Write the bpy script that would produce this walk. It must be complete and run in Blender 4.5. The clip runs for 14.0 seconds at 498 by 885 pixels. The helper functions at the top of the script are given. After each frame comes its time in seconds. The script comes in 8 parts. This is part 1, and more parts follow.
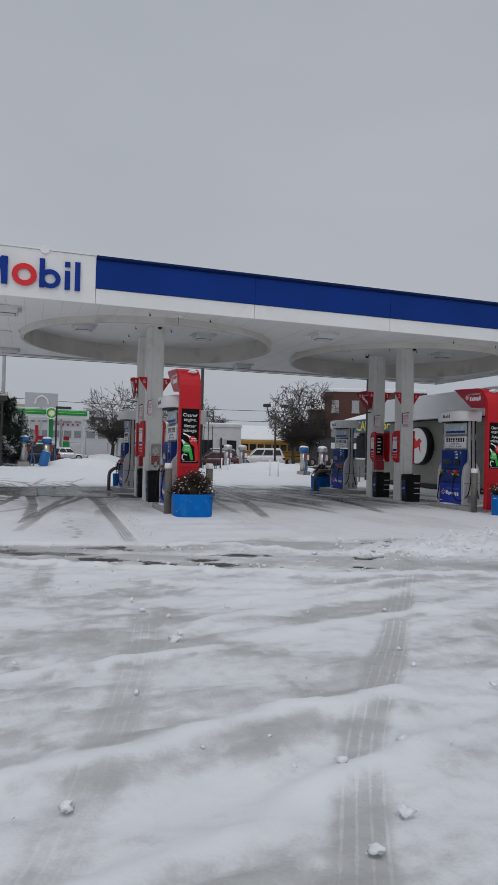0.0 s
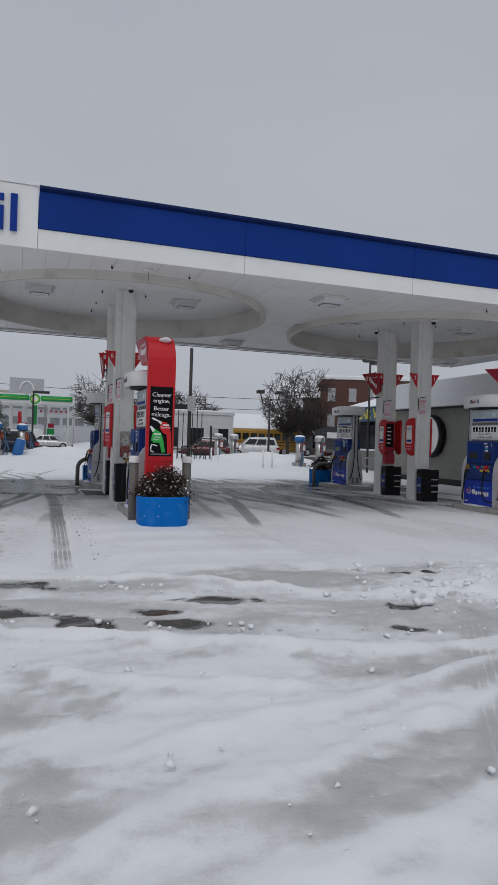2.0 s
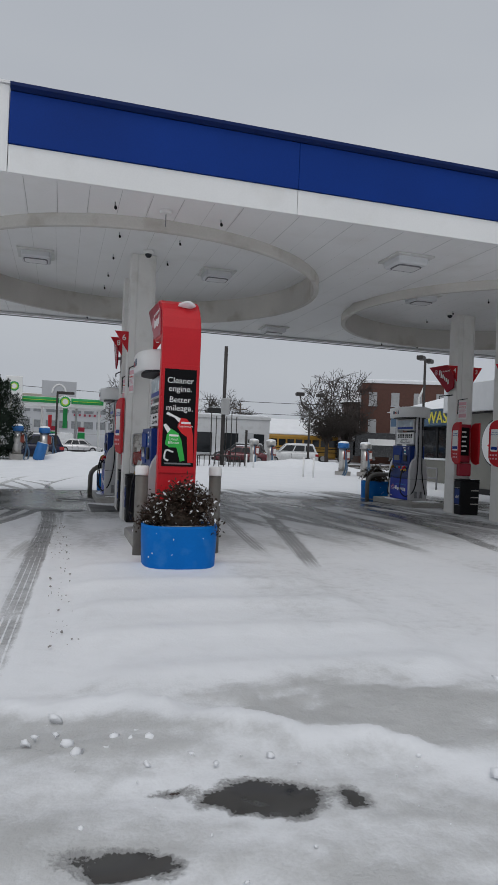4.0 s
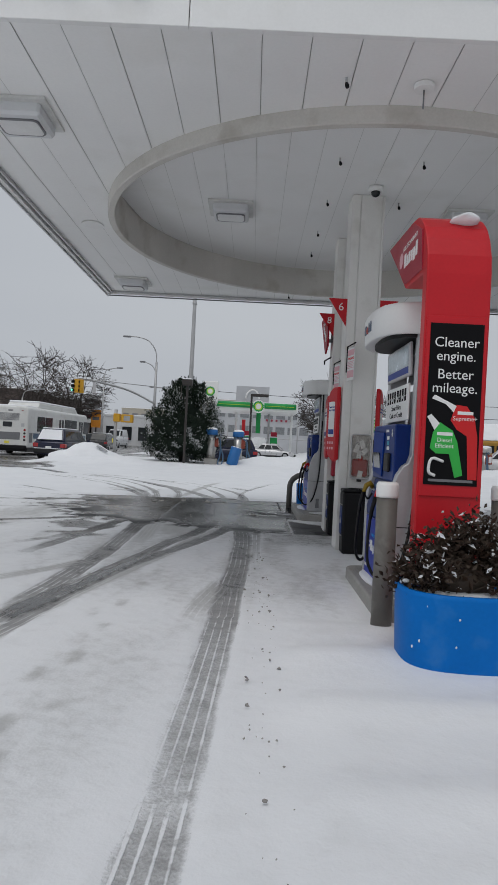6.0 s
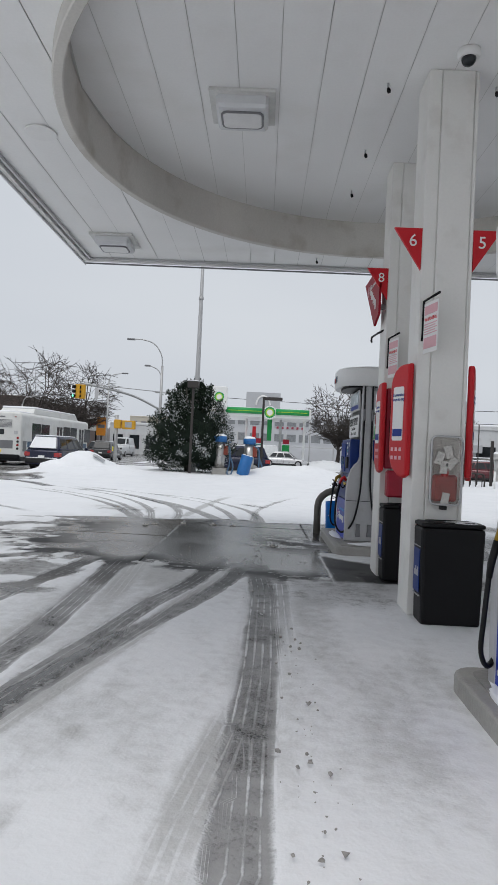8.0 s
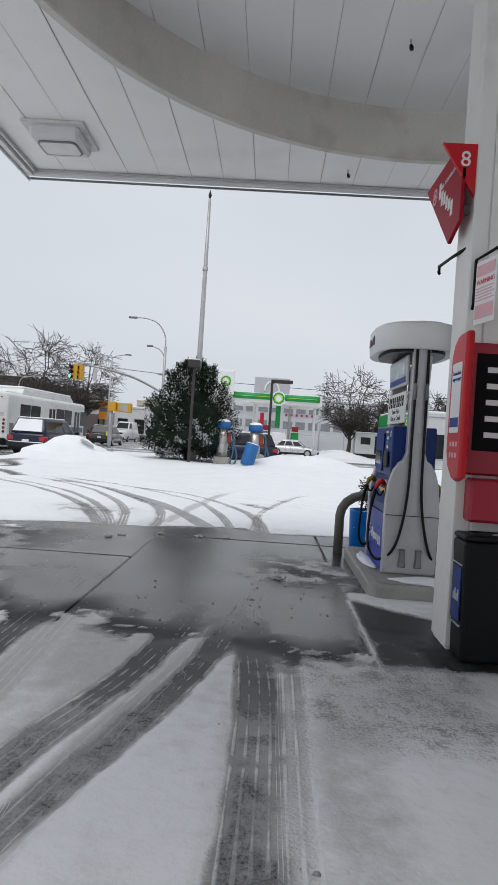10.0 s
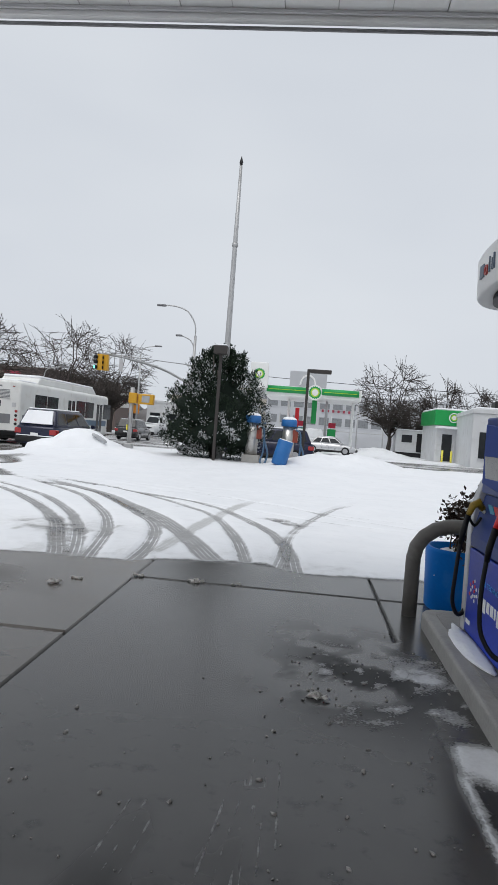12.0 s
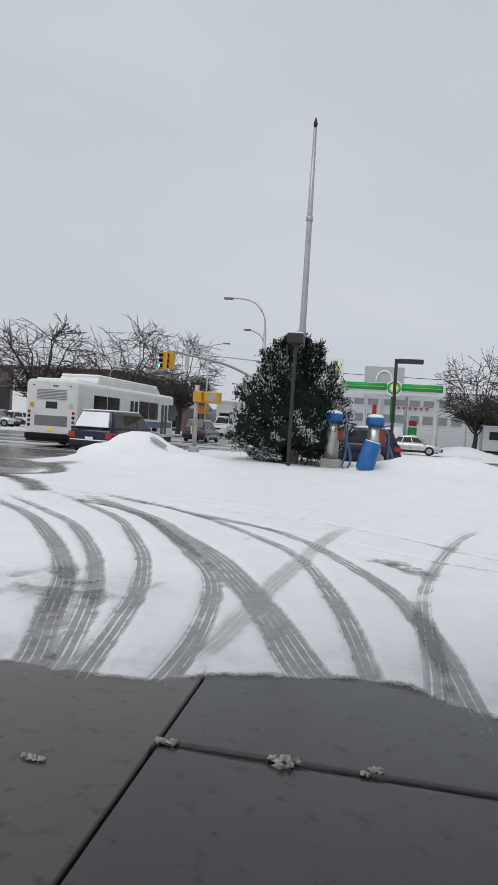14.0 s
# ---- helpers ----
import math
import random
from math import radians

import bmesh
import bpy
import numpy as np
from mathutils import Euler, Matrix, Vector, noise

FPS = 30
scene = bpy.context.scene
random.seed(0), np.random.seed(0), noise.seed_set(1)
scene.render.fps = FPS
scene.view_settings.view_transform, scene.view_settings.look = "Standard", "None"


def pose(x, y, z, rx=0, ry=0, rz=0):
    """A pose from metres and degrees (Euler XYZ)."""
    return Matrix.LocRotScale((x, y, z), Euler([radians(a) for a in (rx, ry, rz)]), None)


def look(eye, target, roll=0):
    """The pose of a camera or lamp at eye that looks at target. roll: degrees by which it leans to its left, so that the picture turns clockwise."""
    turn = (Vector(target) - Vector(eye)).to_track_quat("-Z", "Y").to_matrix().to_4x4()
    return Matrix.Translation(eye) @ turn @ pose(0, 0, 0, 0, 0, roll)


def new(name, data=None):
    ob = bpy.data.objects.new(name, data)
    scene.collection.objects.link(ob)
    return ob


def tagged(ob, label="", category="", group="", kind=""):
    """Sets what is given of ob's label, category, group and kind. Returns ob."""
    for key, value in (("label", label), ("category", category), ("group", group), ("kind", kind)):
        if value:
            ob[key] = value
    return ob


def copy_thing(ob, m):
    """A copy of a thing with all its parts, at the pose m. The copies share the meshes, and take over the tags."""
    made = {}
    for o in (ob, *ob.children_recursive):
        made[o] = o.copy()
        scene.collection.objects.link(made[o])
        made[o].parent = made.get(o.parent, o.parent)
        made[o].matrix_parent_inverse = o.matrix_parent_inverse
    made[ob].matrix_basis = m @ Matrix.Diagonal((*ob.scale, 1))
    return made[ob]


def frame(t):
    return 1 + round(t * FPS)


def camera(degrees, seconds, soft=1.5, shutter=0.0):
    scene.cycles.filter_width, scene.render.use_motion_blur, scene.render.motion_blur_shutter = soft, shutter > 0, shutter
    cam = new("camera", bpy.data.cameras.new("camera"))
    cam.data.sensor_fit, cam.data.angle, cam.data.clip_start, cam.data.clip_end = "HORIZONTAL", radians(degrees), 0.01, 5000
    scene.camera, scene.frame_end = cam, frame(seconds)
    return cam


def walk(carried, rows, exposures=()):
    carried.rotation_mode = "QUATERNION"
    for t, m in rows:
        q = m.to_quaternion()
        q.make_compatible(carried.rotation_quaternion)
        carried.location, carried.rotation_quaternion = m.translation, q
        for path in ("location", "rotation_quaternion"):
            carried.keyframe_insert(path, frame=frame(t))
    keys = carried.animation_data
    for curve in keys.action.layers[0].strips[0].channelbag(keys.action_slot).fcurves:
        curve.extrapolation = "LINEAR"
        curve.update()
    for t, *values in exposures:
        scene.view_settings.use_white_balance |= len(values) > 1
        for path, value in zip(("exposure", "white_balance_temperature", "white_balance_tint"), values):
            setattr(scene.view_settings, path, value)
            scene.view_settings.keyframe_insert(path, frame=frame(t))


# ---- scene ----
cam = camera(42.0, 14.0, soft=1.1)
METRES, EYE, TILT, LEAN, TURN = 22.7, 1.5, 0.25, 0.0, -18.7
ROWS = [
    (0.0, 0.0, 0.0, 0.0, -0.01, 0.61, -1.39),
    (0.5, 0.0003, 0.0362, 0.0002, 0.08, 0.29, -1.56),
    (1.0, 0.0018, 0.0696, 0.0, -0.27, -0.14, -1.78),
    (1.5, 0.0043, 0.1054, 0.0013, -0.24, -0.26, -1.87),
    (2.0, 0.005, 0.1395, 0.0009, -0.58, -0.35, -1.82),
    (4.5, -0.0114, 0.3234, -0.001, 5.03, 0.12, -2.57),
    (5.0, -0.0217, 0.3563, -0.0016, 9.12, -0.22, -2.74),
    (5.5, -0.0364, 0.3918, -0.003, 14.71, -0.46, -3.04),
    (6.0, -0.0529, 0.4222, -0.0036, 19.02, -0.13, -2.88),
    (6.5, -0.0694, 0.4553, -0.0044, 20.44, -0.34, -2.67),
    (7.0, -0.0828, 0.4875, -0.0045, 20.31, -0.29, -2.51),
    (7.5, -0.093, 0.5227, -0.0045, 20.12, 0.48, -2.53),
    (8.0, -0.1046, 0.5551, -0.0045, 19.88, 0.53, -2.62),
    (10.5, -0.1567, 0.7169, -0.0031, 20.78, -0.82, -3.86),
    (11.0, -0.1676, 0.7494, -0.0027, 20.96, -0.84, -3.99),
    (11.5, -0.1787, 0.7841, -0.0035, 21.95, -1.08, -4.29),
    (12.0, -0.191, 0.8185, -0.0041, 23.75, -1.23, -4.31),
    (12.5, -0.2047, 0.8535, -0.0048, 26.91, -1.56, -4.42),
    (13.0, -0.2223, 0.8848, -0.0047, 28.85, -1.26, -4.01),
    (13.5, -0.2416, 0.9171, -0.0046, 29.29, -1.48, -3.7),
    (14.0, -0.2635, 0.9461, -0.0036, 29.93, -1.68, -3.41),
]
walk(cam, [(t, pose(0, 0, EYE, TILT, LEAN, TURN) @ pose(METRES * x, METRES * y, METRES * z, 90 + pitch, roll, yaw)) for t, x, y, z, yaw, pitch, roll in ROWS],
     exposures=[(0.0, -0.22, 6380, 11), (2.2, -0.2, 6380, 11), (5.0, -0.09, 6490, 10), (6.3, -0.08, 6500, 10), (7.0, 0.02, 6500, 10), (7.5, 0.22, 6500, 10), (8.2, 0.36, 6500, 10), (10.5, 0.46, 6500, 10), (13.0, 0.45, 6500, 10), (13.5, 0.4, 6500, 10), (14.0, 0.24, 6450, 10)])

# ---- world and sun: a bright, even winter overcast ----
world = bpy.data.worlds.new("overcast_sky")
scene.world = world
world.use_nodes = True
wn, wl = world.node_tree.nodes, world.node_tree.links
wn.clear()
w_out = wn.new("ShaderNodeOutputWorld")
w_bg = wn.new("ShaderNodeBackground")
w_sky = wn.new("ShaderNodeTexSky")
w_sky.sky_type = "NISHITA"
w_sky.sun_disc = False
w_sky.sun_elevation, w_sky.sun_rotation = radians(38), radians(200)
w_sky.dust_density = 4.0
w_hsv = wn.new("ShaderNodeHueSaturation")
w_hsv.inputs["Saturation"].default_value = 0.12
w_gain = wn.new("ShaderNodeMix")
w_gain.data_type = "RGBA"
w_gain.blend_type = "MIX"
w_gain.inputs["Factor"].default_value = 0.93
w_tc = wn.new("ShaderNodeTexCoord")
w_map = wn.new("ShaderNodeMapping")
w_map.inputs["Scale"].default_value = (1.2, 1.2, 3.0)
w_noise = wn.new("ShaderNodeTexNoise")
w_noise.inputs["Scale"].default_value = 1.3
w_noise.inputs["Detail"].default_value = 3.0
w_ramp = wn.new("ShaderNodeValToRGB")
w_ramp.color_ramp.elements[0].position = 0.3
w_ramp.color_ramp.elements[1].position = 0.75
w_ramp.color_ramp.elements[0].color = (4.5, 4.82, 5.32, 1)
w_ramp.color_ramp.elements[1].color = (5.2, 5.5, 5.88, 1)
wl.new(w_tc.outputs["Generated"], w_map.inputs["Vector"])
wl.new(w_map.outputs["Vector"], w_noise.inputs["Vector"])
wl.new(w_noise.outputs["Fac"], w_ramp.inputs["Fac"])
wl.new(w_sky.outputs["Color"], w_hsv.inputs["Color"])
wl.new(w_hsv.outputs["Color"], w_gain.inputs["A"])
wl.new(w_ramp.outputs["Color"], w_gain.inputs["B"])
wl.new(w_gain.outputs["Result"], w_bg.inputs["Color"])
w_bg.inputs["Strength"].default_value = 0.1
wl.new(w_bg.outputs["Background"], w_out.inputs["Surface"])

sun_data = bpy.data.lights.new("sun", "SUN")
sun_data.energy, sun_data.angle, sun_data.color = 0.9, radians(40), (1.0, 0.98, 0.95)
sun = new("sun", sun_data)
sun.matrix_world = look((0, 0, 60), (12, 30, 0))

# ---- materials ----
def rgb(c):
    return (c[0], c[1], c[2], 1.0)


def material(name, color, rough=0.6, metal=0.0, vary=0.12, scale=3.0, fine=40.0, bump=0.0, coat=0.0, rand=0.0, dirt=None, dirt_amount=0.35, spec=0.4):
    """A surface with blotches at one scale, grain at a finer one, and optional dirt or snow dusting colour."""
    m = bpy.data.materials.new(name)
    m.use_nodes = True
    n, l = m.node_tree.nodes, m.node_tree.links
    b = n["Principled BSDF"]
    b.inputs["Metallic"].default_value = metal
    b.inputs["Coat Weight"].default_value = coat
    b.inputs["Specular IOR Level"].default_value = spec
    tc = n.new("ShaderNodeTexCoord")
    big, small = n.new("ShaderNodeTexNoise"), n.new("ShaderNodeTexNoise")
    big.inputs["Scale"].default_value, small.inputs["Scale"].default_value = scale, fine
    big.inputs["Detail"].default_value = 4.0
    small.inputs["Detail"].default_value = 3.0
    for t in (big, small):
        l.new(tc.outputs["Object"], t.inputs["Vector"])
    add = n.new("ShaderNodeMath")
    add.operation = "MULTIPLY_ADD"
    add.inputs[1].default_value = 0.4
    l.new(small.outputs["Fac"], add.inputs[0])
    l.new(big.outputs["Fac"], add.inputs[2])
    rng = n.new("ShaderNodeMapRange")
    rng.inputs["From Min"].default_value, rng.inputs["From Max"].default_value = 0.4, 1.0
    rng.inputs["To Min"].default_value, rng.inputs["To Max"].default_value = 1.0 - vary, 1.0 + vary
    l.new(add.outputs[0], rng.inputs["Value"])
    last = rng.outputs["Result"]
    if rand:
        info = n.new("ShaderNodeObjectInfo")
        r2 = n.new("ShaderNodeMapRange")
        r2.inputs["To Min"].default_value, r2.inputs["To Max"].default_value = 1.0 - rand, 1.0 + rand
        l.new(info.outputs["Random"], r2.inputs["Value"])
        mul = n.new("ShaderNodeMath")
        mul.operation = "MULTIPLY"
        l.new(last, mul.inputs[0])
        l.new(r2.outputs["Result"], mul.inputs[1])
        last = mul.outputs[0]
    scl = n.new("ShaderNodeVectorMath")
    scl.operation = "SCALE"
    scl.inputs[0].default_value = color[:3]
    l.new(last, scl.inputs["Scale"])
    col = scl.outputs["Vector"]
    if dirt:
        dn = n.new("ShaderNodeTexNoise")
        dn.inputs["Scale"].default_value, dn.inputs["Detail"].default_value = scale * 2.3, 6.0
        l.new(tc.outputs["Object"], dn.inputs["Vector"])
        dr = n.new("ShaderNodeMapRange")
        dr.inputs["From Min"].default_value, dr.inputs["From Max"].default_value = 0.55, 0.75
        dr.inputs["To Max"].default_value = dirt_amount
        l.new(dn.outputs["Fac"], dr.inputs["Value"])
        mix = n.new("ShaderNodeMix")
        mix.data_type = "RGBA"
        l.new(dr.outputs["Result"], mix.inputs["Factor"])
        l.new(col, mix.inputs["A"])
        mix.inputs["B"].default_value = rgb(dirt)
        col = mix.outputs["Result"]
    l.new(col, b.inputs["Base Color"])
    rr = n.new("ShaderNodeMapRange")
    rr.inputs["To Min"].default_value, rr.inputs["To Max"].default_value = max(0.02, rough - 0.1), min(1.0, rough + 0.1)
    l.new(big.outputs["Fac"], rr.inputs["Value"])
    l.new(rr.outputs["Result"], b.inputs["Roughness"])
    if bump:
        bp_ = n.new("ShaderNodeBump")
        bp_.inputs["Strength"].default_value, bp_.inputs["Distance"].default_value = bump, 0.02
        l.new(small.outputs["Fac"], bp_.inputs["Height"])
        l.new(bp_.outputs["Normal"], b.inputs["Normal"])
    return m


def glow(name, color, strength, base=0.8):
    m = material(name, (base, base, base), 0.4)
    b = m.node_tree.nodes["Principled BSDF"]
    b.inputs["Emission Color"].default_value = rgb(color)
    b.inputs["Emission Strength"].default_value = strength
    return m


M_WHITE = material("white_enamel", (0.8, 0.8, 0.79), 0.45, vary=0.05, scale=0.8, dirt=(0.55, 0.53, 0.48), dirt_amount=0.22)
M_SOFFIT = material("soffit_white", (0.83, 0.83, 0.82), 0.5, vary=0.05, scale=0.5, dirt=(0.6, 0.58, 0.52), dirt_amount=0.25)
M_JOINT = material("soffit_gap", (0.56, 0.56, 0.55), 0.8)
M_JOINT_PALE = material("disc_gap", (0.6, 0.6, 0.58), 0.8)
# rim white aged with brown stains, and darkened for the shade inside the recess
M_RIM_AGED_SHADED = material("aged_shaded_rim_paint", (0.58, 0.56, 0.52), 0.55, vary=0.15, scale=0.8, dirt=(0.3, 0.26, 0.2), dirt_amount=0.6)
M_COLUMN = material("column_cream", (0.74, 0.73, 0.7), 0.5, vary=0.06, scale=1.5, dirt=(0.45, 0.42, 0.37), dirt_amount=0.3)
M_BLUE = material("fascia_blue", (0.003, 0.034, 0.22), 0.5, vary=0.15, scale=0.7, spec=0.15)
M_BLUE_TRIM = material("fascia_blue_trim", (0.003, 0.016, 0.09), 0.4, spec=0.2)
M_RED = material("sign_red", (0.52, 0.012, 0.02), 0.4, vary=0.1, scale=1.5, spec=0.3)
M_RED_DK = material("sign_red_wine", (0.34, 0.008, 0.03), 0.35, vary=0.1, spec=0.4)
M_BRAND_BLUE = material("letter_blue", (0.004, 0.035, 0.26), 0.4, spec=0.2)
M_BRAND_RED = material("letter_red", (0.7, 0.02, 0.03), 0.35)
M_STEEL = material("pump_grey_panel", (0.5, 0.5, 0.51), 0.38, 0.35, vary=0.08, scale=2.5, dirt=(0.3, 0.29, 0.27))
M_STEEL_DK = material("pump_grey_dark", (0.2, 0.2, 0.21), 0.45, 0.3)
M_PUMP_BLUE = material("pump_blue", (0.006, 0.03, 0.17), 0.4, vary=0.15, spec=0.25)
M_PUMP_GRAPHIC = material("pump_graphic_blue", (0.014, 0.04, 0.38), 0.4, vary=0.35, scale=2.2, spec=0.25)
M_BLACK = material("black_plastic", (0.007, 0.007, 0.008), 0.5, vary=0.25, scale=5, spec=0.2)
M_RUBBER = material("rubber_black", (0.007, 0.007, 0.008), 0.55, vary=0.2, spec=0.25)
M_YELLOW = material("nozzle_yellow", (0.27, 0.17, 0.008), 0.5, scale=14, dirt=(0.05, 0.04, 0.02), dirt_amount=0.7)
M_CRUMB = material("grey_crumbs", (0.3, 0.285, 0.27), 0.7, vary=0.3, scale=20)
M_NOZ_RED = material("nozzle_red", (0.6, 0.01, 0.012), 0.4)
M_PAPER = material("paper_white", (0.78, 0.78, 0.77), 0.6, vary=0.04)
M_PINK = material("faded_pink_print", (0.72, 0.42, 0.46), 0.6, vary=0.08)
M_INK = material("black_print", (0.006, 0.006, 0.007), 0.6, spec=0.1)
M_GREEN = material("nozzle_print_green", (0.03, 0.42, 0.06), 0.4)
M_BP_GREEN = material("green_fascia", (0.01, 0.3, 0.07), 0.35, vary=0.12, scale=0.5)
M_LIME = material("lime_print", (0.45, 0.65, 0.05), 0.4)
M_SUNYEL = material("yellow_print", (0.85, 0.75, 0.1), 0.4)
M_BOLLARD = material("bollard_taupe", (0.13, 0.122, 0.11), 0.5, vary=0.15, scale=4, dirt=(0.3, 0.29, 0.27))
M_PLANTER = material("planter_blue", (0.002, 0.15, 0.52), 0.5, spec=0.12, vary=0.1, scale=2.5, dirt=(0.08, 0.25, 0.52), dirt_amount=0.3)
M_BLUE_BARREL = material("barrel_blue", (0.02, 0.13, 0.36), 0.45, vary=0.15, scale=3)
M_SNOW = material("snow", (0.83, 0.84, 0.86), 0.75, vary=0.05, scale=1.3, fine=25, bump=0.5)
M_SLUSH = material("dirty_snow", (0.55, 0.53, 0.5), 0.6, vary=0.15, scale=9, bump=0.8)
M_LEAF = material("evergreen_leaf", (0.02, 0.034, 0.02), 0.7, vary=0.4, scale=4, spec=0.15)
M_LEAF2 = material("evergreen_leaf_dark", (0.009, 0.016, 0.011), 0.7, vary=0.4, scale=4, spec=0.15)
M_SHRUB = material("shrub_leaf", (0.03, 0.017, 0.011), 0.6, vary=0.5, scale=9, spec=0.2)
M_TWIG = material("twig_brown", (0.05, 0.035, 0.024), 0.8, vary=0.3, scale=8)
M_BARK = material("bark_grey", (0.06, 0.05, 0.045), 0.85, vary=0.3, scale=3, bump=0.6)
M_CURB = material("curb_concrete", (0.33, 0.32, 0.3), 0.6, vary=0.15, scale=3, bump=0.4, dirt=(0.16, 0.15, 0.14))
M_BRICK = material("brick_red", (0.11, 0.052, 0.04), 0.8, vary=0.2, scale=4, bump=0.4)
M_STORE = material("store_wall_grey", (0.23, 0.225, 0.2), 0.75, vary=0.1, scale=1.2, dirt=(0.13, 0.125, 0.11))
M_STORE_BAND = material("store_band_white", (0.66, 0.67, 0.68), 0.5, vary=0.05)
M_DARK = material("dark_trim", (0.02, 0.02, 0.021), 0.5, vary=0.2, spec=0.25)
M_GLASS_DK = material("dark_window_glass", (0.02, 0.023, 0.026), 0.08, vary=0.3, scale=0.8)
M_WINDOW_LT = material("pale_window_blind", (0.4, 0.41, 0.42), 0.3, vary=0.15)
M_POLE = material("galvanised_pole", (0.42, 0.42, 0.42), 0.45, 0.5, vary=0.12, scale=2)
M_POLE_DK = material("brown_black_pole", (0.035, 0.03, 0.028), 0.5, vary=0.2)
M_ORANGE = material("signal_yellow", (0.62, 0.33, 0.02), 0.45, vary=0.1)
M_SIG_GREEN = glow("green_signal_lamp", (0.1, 1.0, 0.5), 1.5, 0.2)
M_ORANGE_PANEL = material("orange_sign", (0.8, 0.3, 0.03), 0.5)
M_LAMP = glow("lamp_diffuser", (1.0, 1.0, 0.97), 0.02, 0.62)
M_NAVY = material("car_paint_navy", (0.004, 0.007, 0.032), 0.3, 0.2, vary=0.1, coat=0.4, dirt=(0.05, 0.05, 0.055), dirt_amount=0.3)
M_SILVER = material("car_paint_silver", (0.5, 0.5, 0.51), 0.3, 0.5, vary=0.06, coat=0.6)
M_CAR_WHITE = material("car_paint_white", (0.68, 0.69, 0.7), 0.3, 0.0, vary=0.08, coat=0.6, dirt=(0.4, 0.39, 0.37))
M_CAR_BLACK = material("car_paint_black", (0.02, 0.02, 0.022), 0.25, 0.2, coat=0.7, dirt=(0.2, 0.2, 0.2))
M_CAR_MAROON = material("car_paint_maroon", (0.1, 0.012, 0.018), 0.25, 0.2, coat=0.7)
M_SCHOOL = material("school_bus_yellow", (0.4, 0.22, 0.03), 0.4, vary=0.1)
M_BUS = material("bus_white", (0.72, 0.72, 0.7), 0.4, vary=0.08, scale=0.7, dirt=(0.45, 0.42, 0.37), dirt_amount=0.45)
M_BUS_BLUE = material("bus_stripe_blue", (0.06, 0.12, 0.2), 0.35, vary=0.1)
M_TAIL = material("tail_lamp_red", (0.35, 0.01, 0.012), 0.2, coat=0.6)
M_HEAD = material("head_lamp_clear", (0.7, 0.7, 0.68), 0.15, coat=0.6)
M_RIM = material("alloy_rim", (0.4, 0.4, 0.41), 0.35, 0.7)
M_WOOD = material("utility_pole_wood", (0.1, 0.08, 0.065), 0.85, vary=0.25, scale=2)
M_BEIGE = material("far_wall_beige", (0.42, 0.39, 0.33), 0.8, vary=0.1, scale=0.2)
M_FARGREY = material("far_wall_grey", (0.46, 0.47, 0.49), 0.8, vary=0.1, scale=0.2)
M_FARBROWN = material("far_wall_brown", (0.13, 0.1, 0.09), 0.8, vary=0.15, scale=0.3)
M_TRAILER = material("trailer_white", (0.6, 0.61, 0.62), 0.5, vary=0.1, scale=0.7, dirt=(0.35, 0.34, 0.32))
M_VACSTEEL = material("vacuum_steel", (0.5, 0.49, 0.47), 0.3, 0.8, vary=0.15, scale=3)
M_BANNER = material("red_banner", (0.3, 0.045, 0.075), 0.6, vary=0.1)

# ---- mesh helpers ----
def box(bm, x0, x1, y0, y1, z0, z1, bev=0.0, seg=1):
    r = bmesh.ops.create_cube(bm, size=1.0)
    vs = r["verts"]
    for v in vs:
        v.co = Vector(((x0 + x1) / 2 + v.co.x * (x1 - x0), (y0 + y1) / 2 + v.co.y * (y1 - y0), (z0 + z1) / 2 + v.co.z * (z1 - z0)))
    if bev:
        es = list({e for v in vs for e in v.link_edges})
        bmesh.ops.bevel(bm, geom=es, offset=bev, segments=seg, affect="EDGES", profile=0.5)
    return bm


def cube(x0, x1, y0, y1, z0, z1, bev=0.0, seg=1):
    return box(bmesh.new(), x0, x1, y0, y1, z0, z1, bev, seg)


def tube(bm, pts, r, seg=8, cap=True):
    """A tube through pts; r: one radius or one for each point."""
    pts = [Vector(p) for p in pts]
    rs = r if isinstance(r, (list, tuple)) else [r] * len(pts)
    rings, up = [], None
    for i, p in enumerate(pts):
        d = (pts[min(i + 1, len(pts) - 1)] - pts[max(i - 1, 0)]).normalized()
        if up is None:
            up = d.orthogonal().normalized()
        else:
            up = up - d * up.dot(d)
            up = up.normalized() if up.length > 1e-6 else d.orthogonal().normalized()
        side = d.cross(up)
        rings.append([bm.verts.new(p + (up * math.cos(a) + side * math.sin(a)) * rs[i]) for a in [k * 2 * math.pi / seg for k in range(seg)]])
    for a, b in zip(rings, rings[1:]):
        for k in range(seg):
            bm.faces.new((a[k], a[(k + 1) % seg], b[(k + 1) % seg], b[k])).smooth = True
    if cap:
        bm.faces.new(rings[0][::-1])
        bm.faces.new(rings[-1])
    return bm


def spline(pts, n=6):
    """Catmull-Rom through pts."""
    p = [Vector(q) for q in pts]
    p = [p[0] * 2 - p[1]] + p + [p[-1] * 2 - p[-2]]
    out = []
    for i in range(1, len(p) - 2):
        for k in range(n):
            t = k / n
            out.append(0.5 * (2 * p[i] + (p[i + 1] - p[i - 1]) * t + (2 * p[i - 1] - 5 * p[i] + 4 * p[i + 1] - p[i + 2]) * t * t
                              + (3 * p[i] - p[i - 1] - 3 * p[i + 1] + p[i + 2]) * t ** 3))
    return out + [p[-2]]


